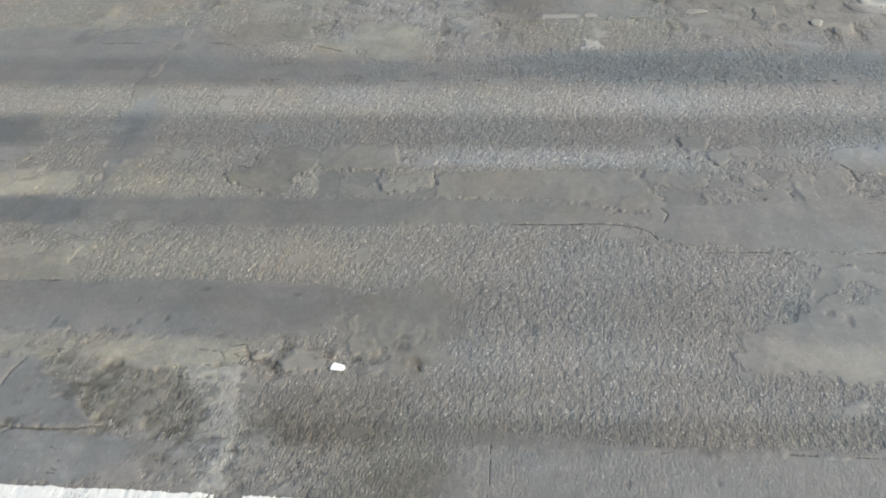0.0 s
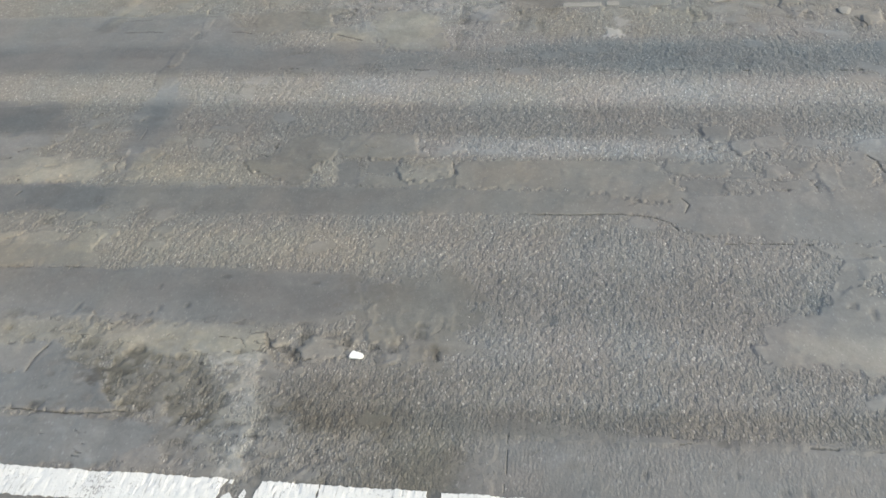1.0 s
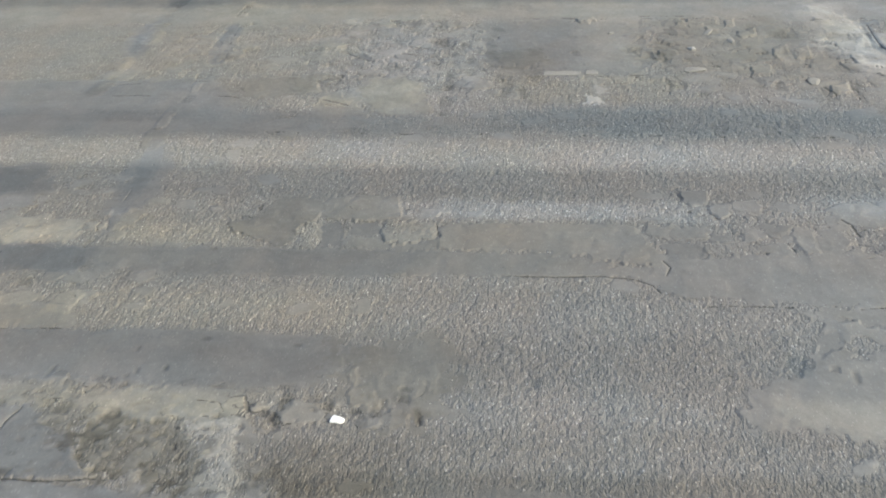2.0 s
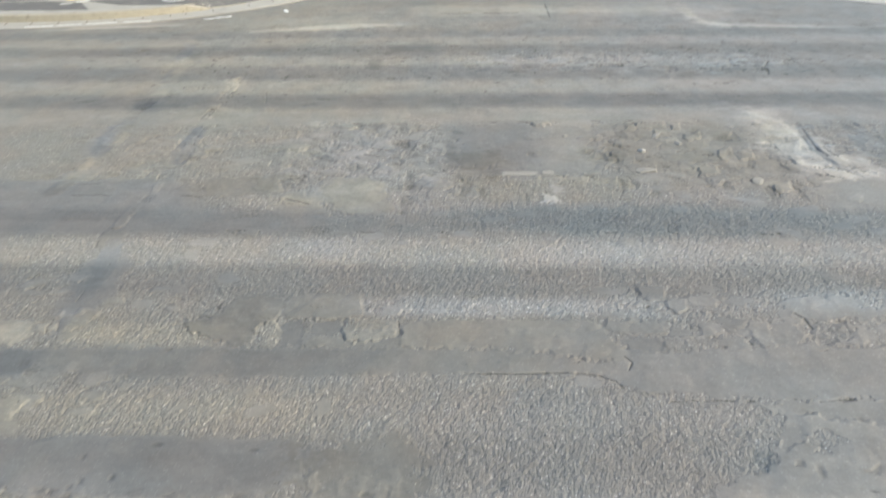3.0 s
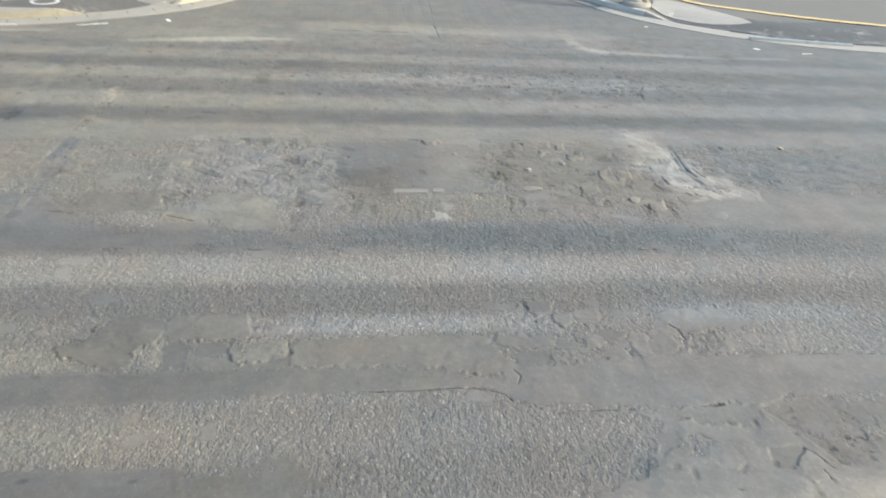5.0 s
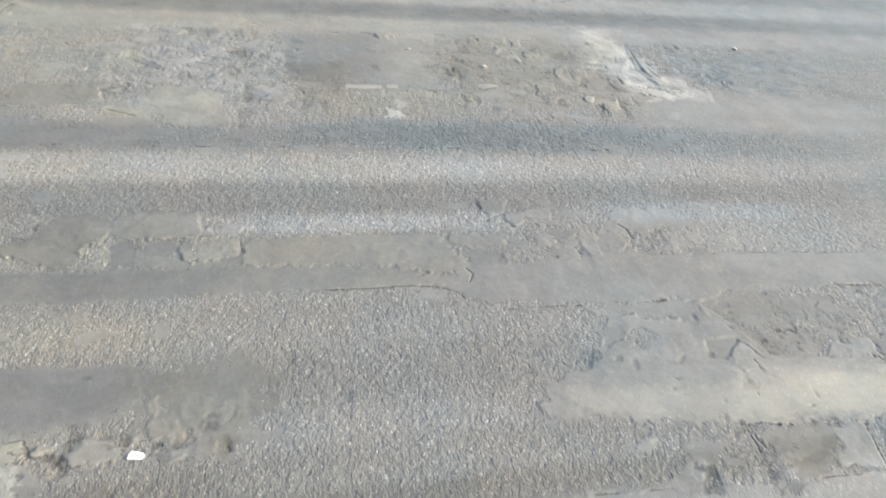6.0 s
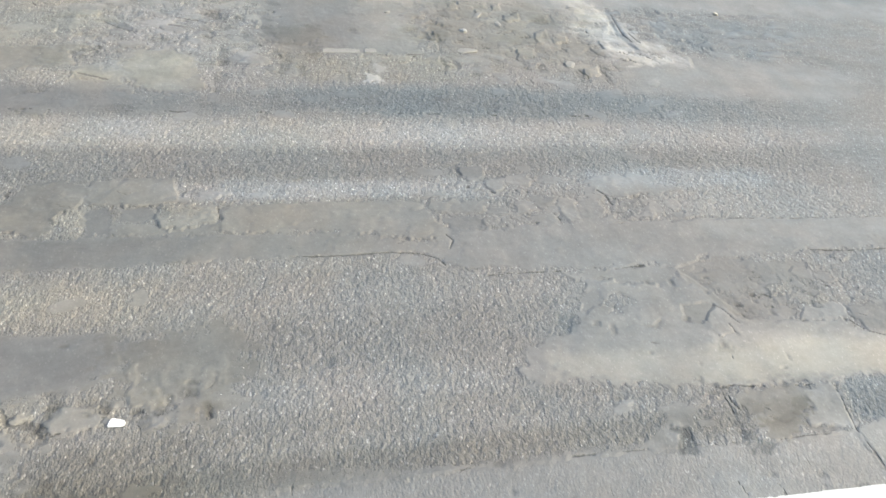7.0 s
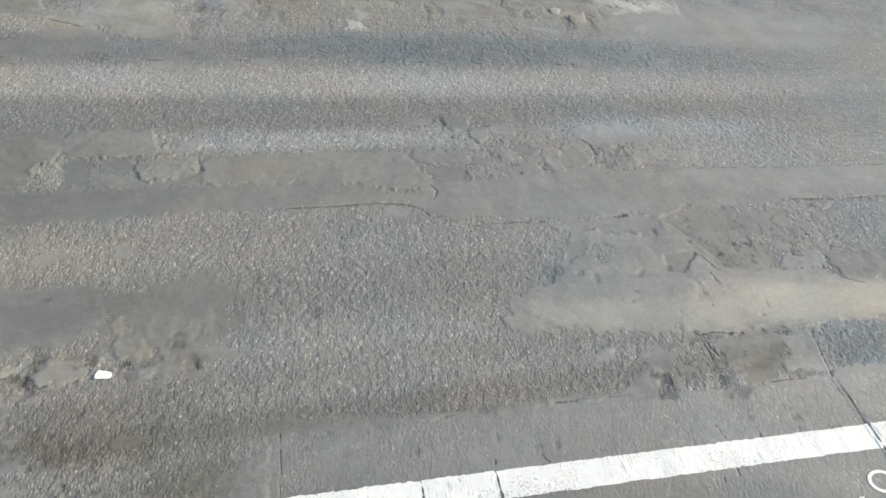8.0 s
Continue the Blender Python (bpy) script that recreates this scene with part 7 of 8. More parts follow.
def ribbon(name, points, width, z0, z1, material, label, category, jag=0.0):
    run = smooth_line(points)
    bm = bmesh.new()
    prev = None
    for i, p in enumerate(run):
        d = (run[min(i + 1, len(run) - 1)] - run[max(i - 1, 0)]).normalized()
        n = Vector((-d.y, d.x)) * width / 2
        e = jag * noise.noise(Vector((p.x * 9, p.y * 9, 0)))
        a, b = p + n * (1 + e), p - n * (1 - e)
        col = [bm.verts.new((q.x, q.y, z)) for q, z in ((a, z0), (a, z1), (b, z1), (b, z0))]
        if prev:
            for k in range(3):
                bm.faces.new((prev[k], col[k], col[k + 1], prev[k + 1]))
        else:
            bm.faces.new(col)
        prev = col
    bm.faces.new(prev[::-1])
    bmesh.ops.recalc_face_normals(bm, faces=bm.faces)
    return tagged(part(name, bm, material), label, category, kind="structure")


dirt_run = [s for s in WEST.even(0.25, 0, 9) if -3.85 < WEST.at(s, 0).x < -2.75]
patch("gathered_dirt", [tuple(WEST.at(s, -0.18)) for s in dirt_run] + [tuple(WEST.at(s, -0.30 - 0.08 * math.sin(s * 60))) for s in dirt_run[::-1]], M_KERB_B, "dark damp dirt gathered behind the kerb", 0.02, "dirt", 0.06)


YELLOW_W = ((-11.4, 17.25), (-9.75, 17.6), (-8.9, 17.95), (-7.9, 18.8), (-6.85, 19.85), (-5.3, 21.4), (-4.3, 23.4), (-3.86, 25.7), (-3.7, 30))
YELLOW_E = ((7.7, 28), (7.8, 24.8), (8.25, 23.0), (9.0, 21.2), (9.6, 20.1), (10.9, 19.4), (12.4, 18.75), (15, 18.0))
ribbon("yellow_line", YELLOW_W[2:], 0.12, PAVE - 0.01, PAVE + 0.022, M_FADED, "faded yellow line painted along the pavement", "road marking", 0.3)
ribbon("yellow_line", ((-9.8, 17.5), (-9.35, 17.68), (-8.9, 17.88)), 0.19, PAVE - 0.01, PAVE + 0.022, M_YELLOW, "worn yellow line painted along the pavement", "road marking", 0.3)
# black strip added in place of the shade along a raised edge
ribbon("line_edge_shade", YELLOW_E[2:], 0.29, PAVE - 0.01, PAVE + 0.018, M_BLACK, "black strip painted as edge shade under the yellow line", "tar joint", 0.2)
ribbon("yellow_line", YELLOW_E[1:], 0.23, PAVE - 0.01, PAVE + 0.022, M_YELLOW, "yellow line painted along the parking lot edge", "road marking", 0.3)
ribbon("yellow_line", YELLOW_E[:2], 0.16, PAVE - 0.01, PAVE + 0.022, M_FADED, "faded rubbed stretch of a yellow painted line", "road marking", 0.5)
SITE = ((-12.6, 17.6), (-10.5, 18.3), (-9.05, 19.1), (-7.7, 20.25), (-6.3, 21.4), (-5.6, 22.4), (-5.2, 24.0), (-5.0, 30.0))
ribbon("site_edging", SITE[:5], 0.15, PAVE - 0.02, PAVE + 0.06, M_EDGING, "stained low concrete edging of the building site", "edging", 0.1)
ribbon("site_edging", SITE[4:], 0.07, PAVE - 0.02, PAVE + 0.05, M_WHITE, "white-painted low edging of the building site", "edging", 0.05)

# bare ground of the building site
run = smooth_line(SITE)
xs, ys, zs = [], [], []
for p in run:
    row = [p + Vector((-0.62, 0.78)) * k for k in (0.0, 0.3, 0.7, 1.1, 1.6, 2.2, 2.9, 3.7, 4.6, 6, 8, 11)]
    xs.append([q.x for q in row])
    ys.append([q.y for q in row])
    zs.append([PAVE + 0.03 + (0.05 * noise.noise(Vector((q.x * 1.3, q.y * 1.3, 0))) + 0.05 * noise.noise(Vector((q.x * 4, q.y * 4, 3)))) * (k > 0) for k, q in enumerate(row)])
soil_mesh = grid_mesh("site_ground", np.array(xs), np.array(ys), np.array(zs))
soil_mesh.materials.append(M_SOIL)
tagged(new("site_ground", soil_mesh), "bare brown soil of a building site", "ground", kind="structure")


# ---- poles ----
def big_pole():
    """White-painted sign pole on a concrete collar, with two pipes."""
    t = thing("sign_pole", "thick white-painted steel pole on a concrete collar", "pole", (-4.12, 19.45, PAVE), 12)
    bm = bmesh.new()
    prism(bm, [(-0.46, -0.30), (-0.10, -0.42), (0.36, -0.38), (0.50, -0.10), (0.47, 0.28), (0.10, 0.42), (-0.34, 0.38), (-0.50, 0.05)], -0.1, 0.22)
    bmesh.ops.bevel(bm, geom=[e for e in bm.edges if max(v.co.z for v in e.verts) > 0.2], offset=0.03, segments=2, affect="EDGES")
    bmesh.ops.subdivide_edges(bm, edges=[e for e in bm.edges if e.calc_length() > 0.15], cuts=2)
    for v in bm.verts:
        v.co += 0.018 * noise.noise_vector(v.co * 6)
    part("collar", bm, M_BLOCK, t, "stained concrete footing with worn edges")
    bm = lathe(bmesh.new(), [(0.247, 0.18), (0.245, 0.6), (0.243, 0.605), (0.24, 3.0), (0.235, 5.5), (0.23, 7.0)], 40)
    part("shaft", bm, M_POLE, t)
    bm = lathe(bmesh.new(), [(0.27, 0.20), (0.27, 0.235), (0.25, 0.255), (0.245, 0.26)], 40)
    part("base_ring", bm, M_TAN, t, "rust-stained base ring")
    bm = tube(bmesh.new(), [(0.42, -0.10, 0.42), (0.345, -0.10, 0.5), (0.33, -0.08, 0.7), (0.31, -0.06, 3.0), (0.29, -0.05, 6.0)], 0.035, 10)
    part("conduit", bm, M_WHITE, t, "white conduit pipe bent at its foot")
    return t


def sign_box():
    t = thing("sign_cabinet", "white steel box on a thin post beside the pole", "cabinet", (-4.5, 19.0, PAVE), 8)
    part("post", lathe(bmesh.new(), [(0.03, -0.02), (0.03, 2.2)], 12), M_STEEL, t, "thin grey steel post")
    part("side_pipe", tube(bmesh.new(), [(0.11, 0.02, -0.02), (0.11, 0.02, 0.9), (0.07, 0.0, 1.25), (0.075, 0.0, 2.4)], 0.026, 10), M_WHITE, t, "thin white pipe beside the post")
    for z in (0.62, 1.16):
        part("strap", box(bmesh.new(), -0.045, 0.15, -0.045, 0.055, z, z + 0.05, 0.01), M_CRATE, t, "pale strap round post and pipe")
    part("arm", tube(bmesh.new(), [(-0.04, -0.02, 0.98), (0.0, -0.05, 1.1), (0.12, -0.04, 1.14)], 0.02, 8), M_WHITE, t)
    part("sleeve", lathe(bmesh.new(), [(0.05, 0.0), (0.05, 0.34), (0.035, 0.36)], 12), M_BLACK, t, "grimy dark sleeve at the foot")
    part("foot", lathe(bmesh.new(), [(0.07, -0.02), (0.07, 0.02), (0.035, 0.03)], 12), M_BLACK, t, "dark foot")
    part("door", box(bmesh.new(), -0.225, -0.055, -0.15, -0.13, 0.84, 1.9, 0.006), M_WHITE, t)
    part("body", box(bmesh.new(), -0.24, -0.04, -0.13, 0.06, 0.78, 1.95, 0.03), M_WHITE, t)
    part("bracket", box(bmesh.new(), -0.05, 0.04, -0.03, 0.03, 1.0, 1.06, 0.006), M_STEEL, t)
    part("clamp", box(bmesh.new(), -0.05, 0.05, -0.05, 0.05, 0.46, 0.56, 0.01), M_WHITE, t, "white clamp")
    return t


def round_pole(x, y, r, collar, label, pipe=None, name="lamp_pole"):
    t = thing(name, label, "pole", (x, y, PAVE))
    part("collar", lathe(bmesh.new(), [(collar, -0.1), (collar, 0.085), (collar - 0.03, 0.115), (r + 0.05, 0.12)], 32), M_KERB if pipe else M_EDGING, t, "round concrete collar")
    part("shaft", lathe(bmesh.new(), [(r, 0.1), (r * 0.98, 2.5), (r * 0.9, 6.5)], 32), M_WHITE, t)
    part("base_ring", lathe(bmesh.new(), [(r + 0.03, 0.1), (r + 0.03, 0.14), (r + 0.004, 0.15)], 32), M_KERB, t)
    if pipe:
        part("conduit", tube(bmesh.new(), [(pipe, -0.06, 0.1), (pipe, -0.06, 2.0), (pipe, -0.04, 5.5)], 0.062, 14), M_WHITE, t, "white pipe beside the shaft")
        part("stub", lathe(bmesh.new(), [(0.1, 0.1), (0.1, 0.2), (0.07, 0.22)], 16, (pipe, -0.06)), M_TAN, t, "stained stub round the pipe")
    return t


big_pole()
sign_box()
round_pole(7.6, 19.6, 0.15, 0.40, "white steel pole with a pipe on a round concrete collar", 0.215)
round_pole(-2.32, 24.85, 0.165, 0.37, "white steel lamp pole on a round concrete collar")
round_pole(6.02, 24.75, 0.156, 0.385, "white steel lamp pole on a round concrete collar")


# ---- parking lot ----
xs, ys, zs = [], [], []
for p in smooth_line(YELLOW_E):
    row = [p + Vector((0.75, 0.66)) * k for k in (0.05, 0.5, 1.2, 2.2, 3.6, 5.5, 8.0, 12.0)]
    xs.append([q.x for q in row])
    ys.append([q.y for q in row])
    zs.append([PAVE + 0.011 for q in row])
lot_mesh = grid_mesh("parking_lot", np.array(xs), np.array(ys), np.array(zs))
lot_mesh.materials.append(M_LOT)
tagged(new("parking_lot", lot_mesh), "dark grey asphalt of a parking lot", "parking lot", kind="structure")

def bar_mark(x0, y0, x1, y1, width, label="white painted bar of a parking bay mark"):
    return ribbon("parking_mark", ((x0, y0), ((x0 + x1) / 2, (y0 + y1) / 2), (x1, y1)), width, PAVE - 0.01, PAVE + 0.017, M_LINE, label, "road marking", 0.6)


bar_mark(10.45, 22.1, 11.6, 24.2, 0.09)
bar_mark(10.75, 22.0, 11.95, 24.3, 0.11)
bar_mark(12.12, 21.35, 12.5, 22.15, 0.12)
bar_mark(13.0, 23.35, 13.2, 23.4, 0.2, "white painted dot of a parking bay mark")
ribbon("parking_mark", ((13.4, 23.5), (13.9, 23.4), (14.3, 22.9), (14.3, 22.2), (14.15, 21.4)), 0.055, PAVE - 0.01, PAVE + 0.017, M_LINE, "white curved line painted in the parking lot", "road marking", 0.3)


def wheel_stop(x, y, turn):
    t = thing("wheel_stop", "low grey concrete wheel stop in the parking lot", "wheel stop", (x, y, PAVE), turn, "wheel stops")
    bm = bmesh.new()
    prism(bm, [(-0.25, -0.06), (0.25, -0.06), (0.25, 0.06), (-0.25, 0.06)], 0, 0.1)
    for v in bm.verts:
        if v.co.z > 0.05:
            v.co.y *= 0.6
            v.co.x *= 0.97
    part("block", bm, M_SIDE, t)
    for sx in (-0.16, 0.16):
        part("bolt", lathe(bmesh.new(), [(0.014, 0.095), (0.014, 0.106)], 8, (sx, 0)), M_STEEL, t)


wheel_stop(11.05, 22.05, -6)
wheel_stop(11.9, 21.75, -8)


def black_bin():
    t = thing("black_cabinet", "low black cabinet with a wide flat top", "cabinet", (10.05, 23.7, PAVE), -6)
    part("body", box(bmesh.new(), -0.45, 0.42, -0.22, 0.3, 0.0, 0.40, 0.015), M_BLACK, t)
    part("top", box(bmesh.new(), -0.62, 0.95, -0.3, 0.36, 0.40, 0.50, 0.015), M_BLACK, t)
    part("upper", box(bmesh.new(), -0.5, 0.8, -0.1, 0.3, 0.50, 1.5, 0.02), M_BLACK, t)


black_bin()
t = thing("marker_post", "thin white marker post at the parking lot", "post", (10.82, 23.62, PAVE))
part("shaft", tube(bmesh.new(), [(0, 0, -0.02), (0.02, 0, 0.5), (0.05, 0.0, 1.1)], 0.055, 14), M_WHITE, t)
part("cap", lathe(bmesh.new(), [(0.06, 1.08), (0.06, 1.12), (0.03, 1.14)], 14, (0.05, 0)), M_STEEL, t)

t = thing("metal_ramp", "bright galvanised steel threshold along the driveway gutter", "ramp", (10.7, 16.78, 0.03), -9)
part("plate", box(bmesh.new(), -1.05, 1.5, -0.055, 0.05, -0.03, 0.05, 0.012), M_STEEL, t)
for k in range(5):
    part("lug", box(bmesh.new(), -0.9 + 0.5 * k, -0.82 + 0.5 * k, 0.05, 0.09, -0.02, 0.05, 0.006), M_STEEL, t)


# ---- building site ----
def concrete_block():
    t = thing("concrete_block", "weathered concrete footing block at the building site", "concrete block", (-9.69, 19.08, PAVE), 4)
    part("block", box(bmesh.new(), -0.40, 0.40, -0.25, 0.50, -0.05, 0.62, 0.015), M_BLOCK, t)
    for z in (0.12, 0.44):
        part("tie_mark", box(bmesh.new(), -0.395, 0.395, -0.256, -0.24, z, z + 0.006), M_KERB, t)


concrete_block()
t = thing("utility_post", "brown steel post with a white meter box", "utility post", (-9.66, 19.22, PAVE + 0.62), 4)
part("post", box(bmesh.new(), -0.02, 0.16, -0.05, 0.13, -0.01, 3.2, 0.01), M_BROWN, t)
part("meter_box", box(bmesh.new(), -0.27, -0.03, -0.10, 0.08, 0.03, 0.9, 0.03), M_WHITE, t, "white weathered meter box")
part("meter_lid", box(bmesh.new(), -0.25, -0.05, -0.115, -0.10, 0.1, 0.8, 0.006), M_WHITE, t)


def excavator():
    """A small tracked digger with its arm lowered to the ground."""
    t = thing("excavator", "small turquoise and orange tracked excavator with lowered arm", "excavator", (-11.55, 20.1, PAVE + 0.02), -3)
    for side in (-1, 1):
        bm = bmesh.new()
        n, pts = 14, []
        for k in range(n + 1):
            a = math.pi / 2 + math.pi * k / n
            pts.append((-0.68 + 0.18 * math.cos(a), 0.18 + 0.18 * math.sin(a)))
        for k in range(n + 1):
            a = -math.pi / 2 + math.pi * k / n
            pts.append((0.68 + 0.18 * math.cos(a), 0.18 + 0.18 * math.sin(a)))
        y0, y1 = side * 0.36, side * 0.62
        va, vb = [bm.verts.new((x, y0, z)) for x, z in pts], [bm.verts.new((x, y1, z)) for x, z in pts]
        for i in range(len(pts)):
            k = (i + 1) % len(pts)
            bm.faces.new((va[i], va[k], vb[k], vb[i]))
        bm.faces.new(va)
        bm.faces.new(vb[::-1])
        bmesh.ops.recalc_face_normals(bm, faces=bm.faces)
        track = part("track", bm, M_BLACK, t, "muddy black rubber track")
        for k in range(15):
            bmg = box(bmesh.new(), -0.7 + 0.1 * k - 0.02, -0.7 + 0.1 * k + 0.02, min(y0, y1) - 0.005, max(y0, y1) + 0.005, -0.015, 0.012, 0.003)
            part("grouser", bmg, M_BLACK, track)
        for k, r in ((-0.66, 0.13), (0.66, 0.13), (-0.3, 0.08), (0.0, 0.08), (0.3, 0.08)):
            bmw = bmesh.new()
            lathe(bmw, [(r, -0.01), (r, 0.01), (r * 0.5, 0.03)], 18)
            bmesh.ops.transform(bmw, matrix=pose(k, side * 0.62, 0.05 + max(r, 0.1), -90 * side, 0, 0), verts=bmw.verts)
            part("roller", bmw, M_BLACK, track)
    part("undercarriage", box(bmesh.new(), -0.4, 0.4, -0.37, 0.37, 0.12, 0.36, 0.03), M_BLACK, t)
    part("skirt", box(bmesh.new(), -0.95, 0.72, -0.55, 0.55, 0.40, 0.56, 0.07), M_BLUE, t, "turquoise lower skirt")
    part("counterweight", box(bmesh.new(), -0.93, 0.70, -0.54, 0.54, 0.565, 0.75, 0.06), M_ORANGE, t, "orange body band")
    part("hood", box(bmesh.new(), -0.9, 0.35, -0.5, 0.5, 0.752, 1.05, 0.12), M_GREYM, t, "grey rounded engine hood")
    seat = part("seat", box(bmesh.new(), -0.3, 0.2, -0.22, 0.22, 1.05, 1.2, 0.05), M_BLACK, t)
    part("seat_back", box(bmesh.new(), -0.35, -0.22, -0.2, 0.2, 1.18, 1.6, 0.04), M_BLACK, seat)
    for sx, sy in ((-0.6, -0.45), (-0.6, 0.45), (0.45, -0.45), (0.45, 0.45)):
        part("canopy_post", tube(bmesh.new(), [(sx, sy, 0.74), (sx, sy, 2.2)], 0.025, 8), M_BLACK, t)
    part("canopy", box(bmesh.new(), -0.75, 0.6, -0.55, 0.55, 2.2, 2.28, 0.03), M_GREYM, t)

    def limb(name, pts, w, hts, material, label=""):
        bm = bmesh.new()
        prev = None
        for i, ((x, y, z), h) in enumerate(zip(pts, hts)):
            a, b = Vector(pts[max(i - 1, 0)]), Vector(pts[min(i + 1, len(pts) - 1)])
            d = (b - a).normalized()
            side = d.cross(Vector((0, 0, 1))).normalized()
            up = side.cross(d)
            c = Vector((x, y, z))
            col = [bm.verts.new(c + side * w * sx + up * h * sz) for sx, sz in ((-1, -1), (1, -1), (1, 1), (-1, 1))]
            if prev:
                for k in range(4):
                    bm.faces.new((prev[k], prev[(k + 1) % 4], col[(k + 1) % 4], col[k]))
            else:
                bm.faces.new(col)
            prev = col
        bm.faces.new(prev[::-1])
        bmesh.ops.recalc_face_normals(bm, faces=bm.faces)
        bmesh.ops.bevel(bm, geom=list(bm.edges), offset=0.012, segments=1, affect="EDGES")
        return part(name, bm, material, t, label)

    limb("swing_post", [(0.68, 0, 0.45), (0.95, 0, 0.5), (1.02, 0, 0.85)], 0.09, (0.1, 0.1, 0.1), M_BLACK)
    limb("boom", [(0.98, 0, 0.8), (0.85, 0, 1.3), (0.95, 0, 1.7), (1.25, 0, 1.62)], 0.07, (0.08, 0.12, 0.12, 0.09), M_BLUE, "turquoise boom")
    limb("arm", [(0.98, 0, 1.55), (1.15, -0.01, 1.16), (2.2, -0.05, 0.44), (2.72, -0.08, 0.2)], 0.05, (0.06, 0.09, 0.07, 0.05), M_BLUE, "turquoise dipper arm")
    part("ram", tube(bmesh.new(), [(0.8, 0, 1.78), (0.95, 0, 1.75), (1.05, 0, 1.6)], 0.04, 10), M_STEEL, t, "bright steel hydraulic ram")
    part("hose", tube(bmesh.new(), [(1.3, -0.02, 1.24), (1.9, -0.04, 0.82), (2.5, -0.08, 0.4)], 0.03, 10), M_BLACK, t, "black hydraulic hose")
    bm = bmesh.new()
    prev = None
    for k in range(9):
        a = radians(60 + 26 * k)
        x, z = 2.82 + 0.24 * math.cos(a), 0.2 + 0.2 * math.sin(a)
        col = [bm.verts.new((x, y, z)) for y in (-0.3, 0.16)]
        if prev:
            bm.faces.new((prev[0], prev[1], col[1], col[0]))
        prev = col
    left = [v for v in bm.verts if v.co.y < 0]
    right = [v for v in bm.verts if v.co.y > 0]
    bm.faces.new(left)
    bm.faces.new(right[::-1])
    bmesh.ops.recalc_face_normals(bm, faces=bm.faces)
    bmesh.ops.solidify(bm, geom=bm.faces[:], thickness=0.02)
    bucket = part("bucket", bm, M_BUCKET, t, "rusty worn steel bucket")
    for k in range(4):
        part("tooth", box(bmesh.new(), 2.93, 3.06, -0.28 + 0.12 * k, -0.23 + 0.12 * k, 0.34, 0.38, 0.008), M_BUCKET, bucket)


excavator()


def stake(x, y, h, lean=0.0):
    t = thing("barrier_stake", "thin orange barrier stake in bare soil", "stake", (x, y, PAVE), 0, "barrier stakes")
    part("rod", tube(bmesh.new(), [(0, 0, -0.05), (lean * 0.5, 0, h * 0.5), (lean, 0, h)], 0.016, 8), M_ORPOST, t)
    part("hook", tube(bmesh.new(), [(lean, 0, h - 0.06), (lean + 0.03, -0.02, h - 0.04), (lean + 0.035, -0.02, h)], 0.007, 6), M_BLACK, t)


STAKES = ((-10.10, 18.78, 0.55, -0.05), (-8.68, 19.46, 0.52, -0.06), (-6.42, 21.35, 0.56, -0.03), (-5.55, 22.75, 0.56, 0.0), (-11.6, 18.1, 0.55, 0.03))
for s in STAKES:
    stake(*s)


def rope(a, b, h, sag):
    bm = bmesh.new()
    pts = []
    for k in range(13):
        f = k / 12
        pts.append((a[0] + (b[0] - a[0]) * f, a[1] + (b[1] - a[1]) * f, PAVE + h - sag * 4 * f * (1 - f)))
    tagged(part("barrier_rope", tube(bm, pts, 0.006, 6), M_ROPE), "thin tan barrier rope strung between stakes", "rope", "barrier ropes")
    return pts


def flag(p, seed):
    """A little two-coloured warning flag folded over the rope."""
    t = thing("warning_flag", "small red and white warning flag on a rope", "flag", (p[0], p[1], p[2]), 20 * seed, "warning flags")
    for name, m, x0, x1 in (("red_half", M_RED, -0.05, 0.0), ("white_half", M_WHITE, 0.0, 0.05)):
        bm = bmesh.new()
        rows = []
        for k in range(5):
            z = -0.13 * k / 4
            w = 0.012 * math.sin(k * 1.7 + seed)
            rows.append([bm.verts.new((x + 0.2 * z, w + y, z)) for x, y in ((x0, -0.004), (x1, -0.004), (x1, 0.004), (x0, 0.004))])
        for a, b in zip(rows, rows[1:]):
            for i in range(4):
                bm.faces.new((a[i], a[(i + 1) % 4], b[(i + 1) % 4], b[i]))
        bm.faces.new(rows[0][::-1])
        bm.faces.new(rows[-1])
        bmesh.ops.recalc_face_normals(bm, faces=bm.faces)
        part(name, bm, m, t)


order = sorted(STAKES)
for k, (a, b) in enumerate(zip(order, order[1:])):
    for h, sag in ((0.54, 0.03), (0.27, 0.07)):
        pts = rope(a, b, h, sag)
        if h > 0.4:
            for i in ((6,), (6,), (1, 4, 8, 11), (2, 8))[k]:
                flag(pts[i], i + k)

t = thing("plastic_crate", "white plastic crate lying on the soil", "crate", (-8.72, 20.75, PAVE + 0.03), -14)
for n_, (x0, x1, y0, y1) in (("long_side", (-0.28, 0.28, -0.2, -0.18)), ("long_side", (-0.28, 0.28, 0.18, 0.2)), ("short_side", (-0.28, -0.26, -0.18, 0.18)), ("short_side", (0.26, 0.28, -0.18, 0.18))):
    part(n_, box(bmesh.new(), x0, x1, y0, y1, 0.0, 0.22, 0.006), M_CRATE, t)
part("bottom", box(bmesh.new(), -0.26, 0.26, -0.18, 0.18, 0.0, 0.02), M_CRATE, t)
part("rim", box(bmesh.new(), -0.3, 0.3, -0.22, -0.2, 0.185, 0.225, 0.006), M_CRATE, t)

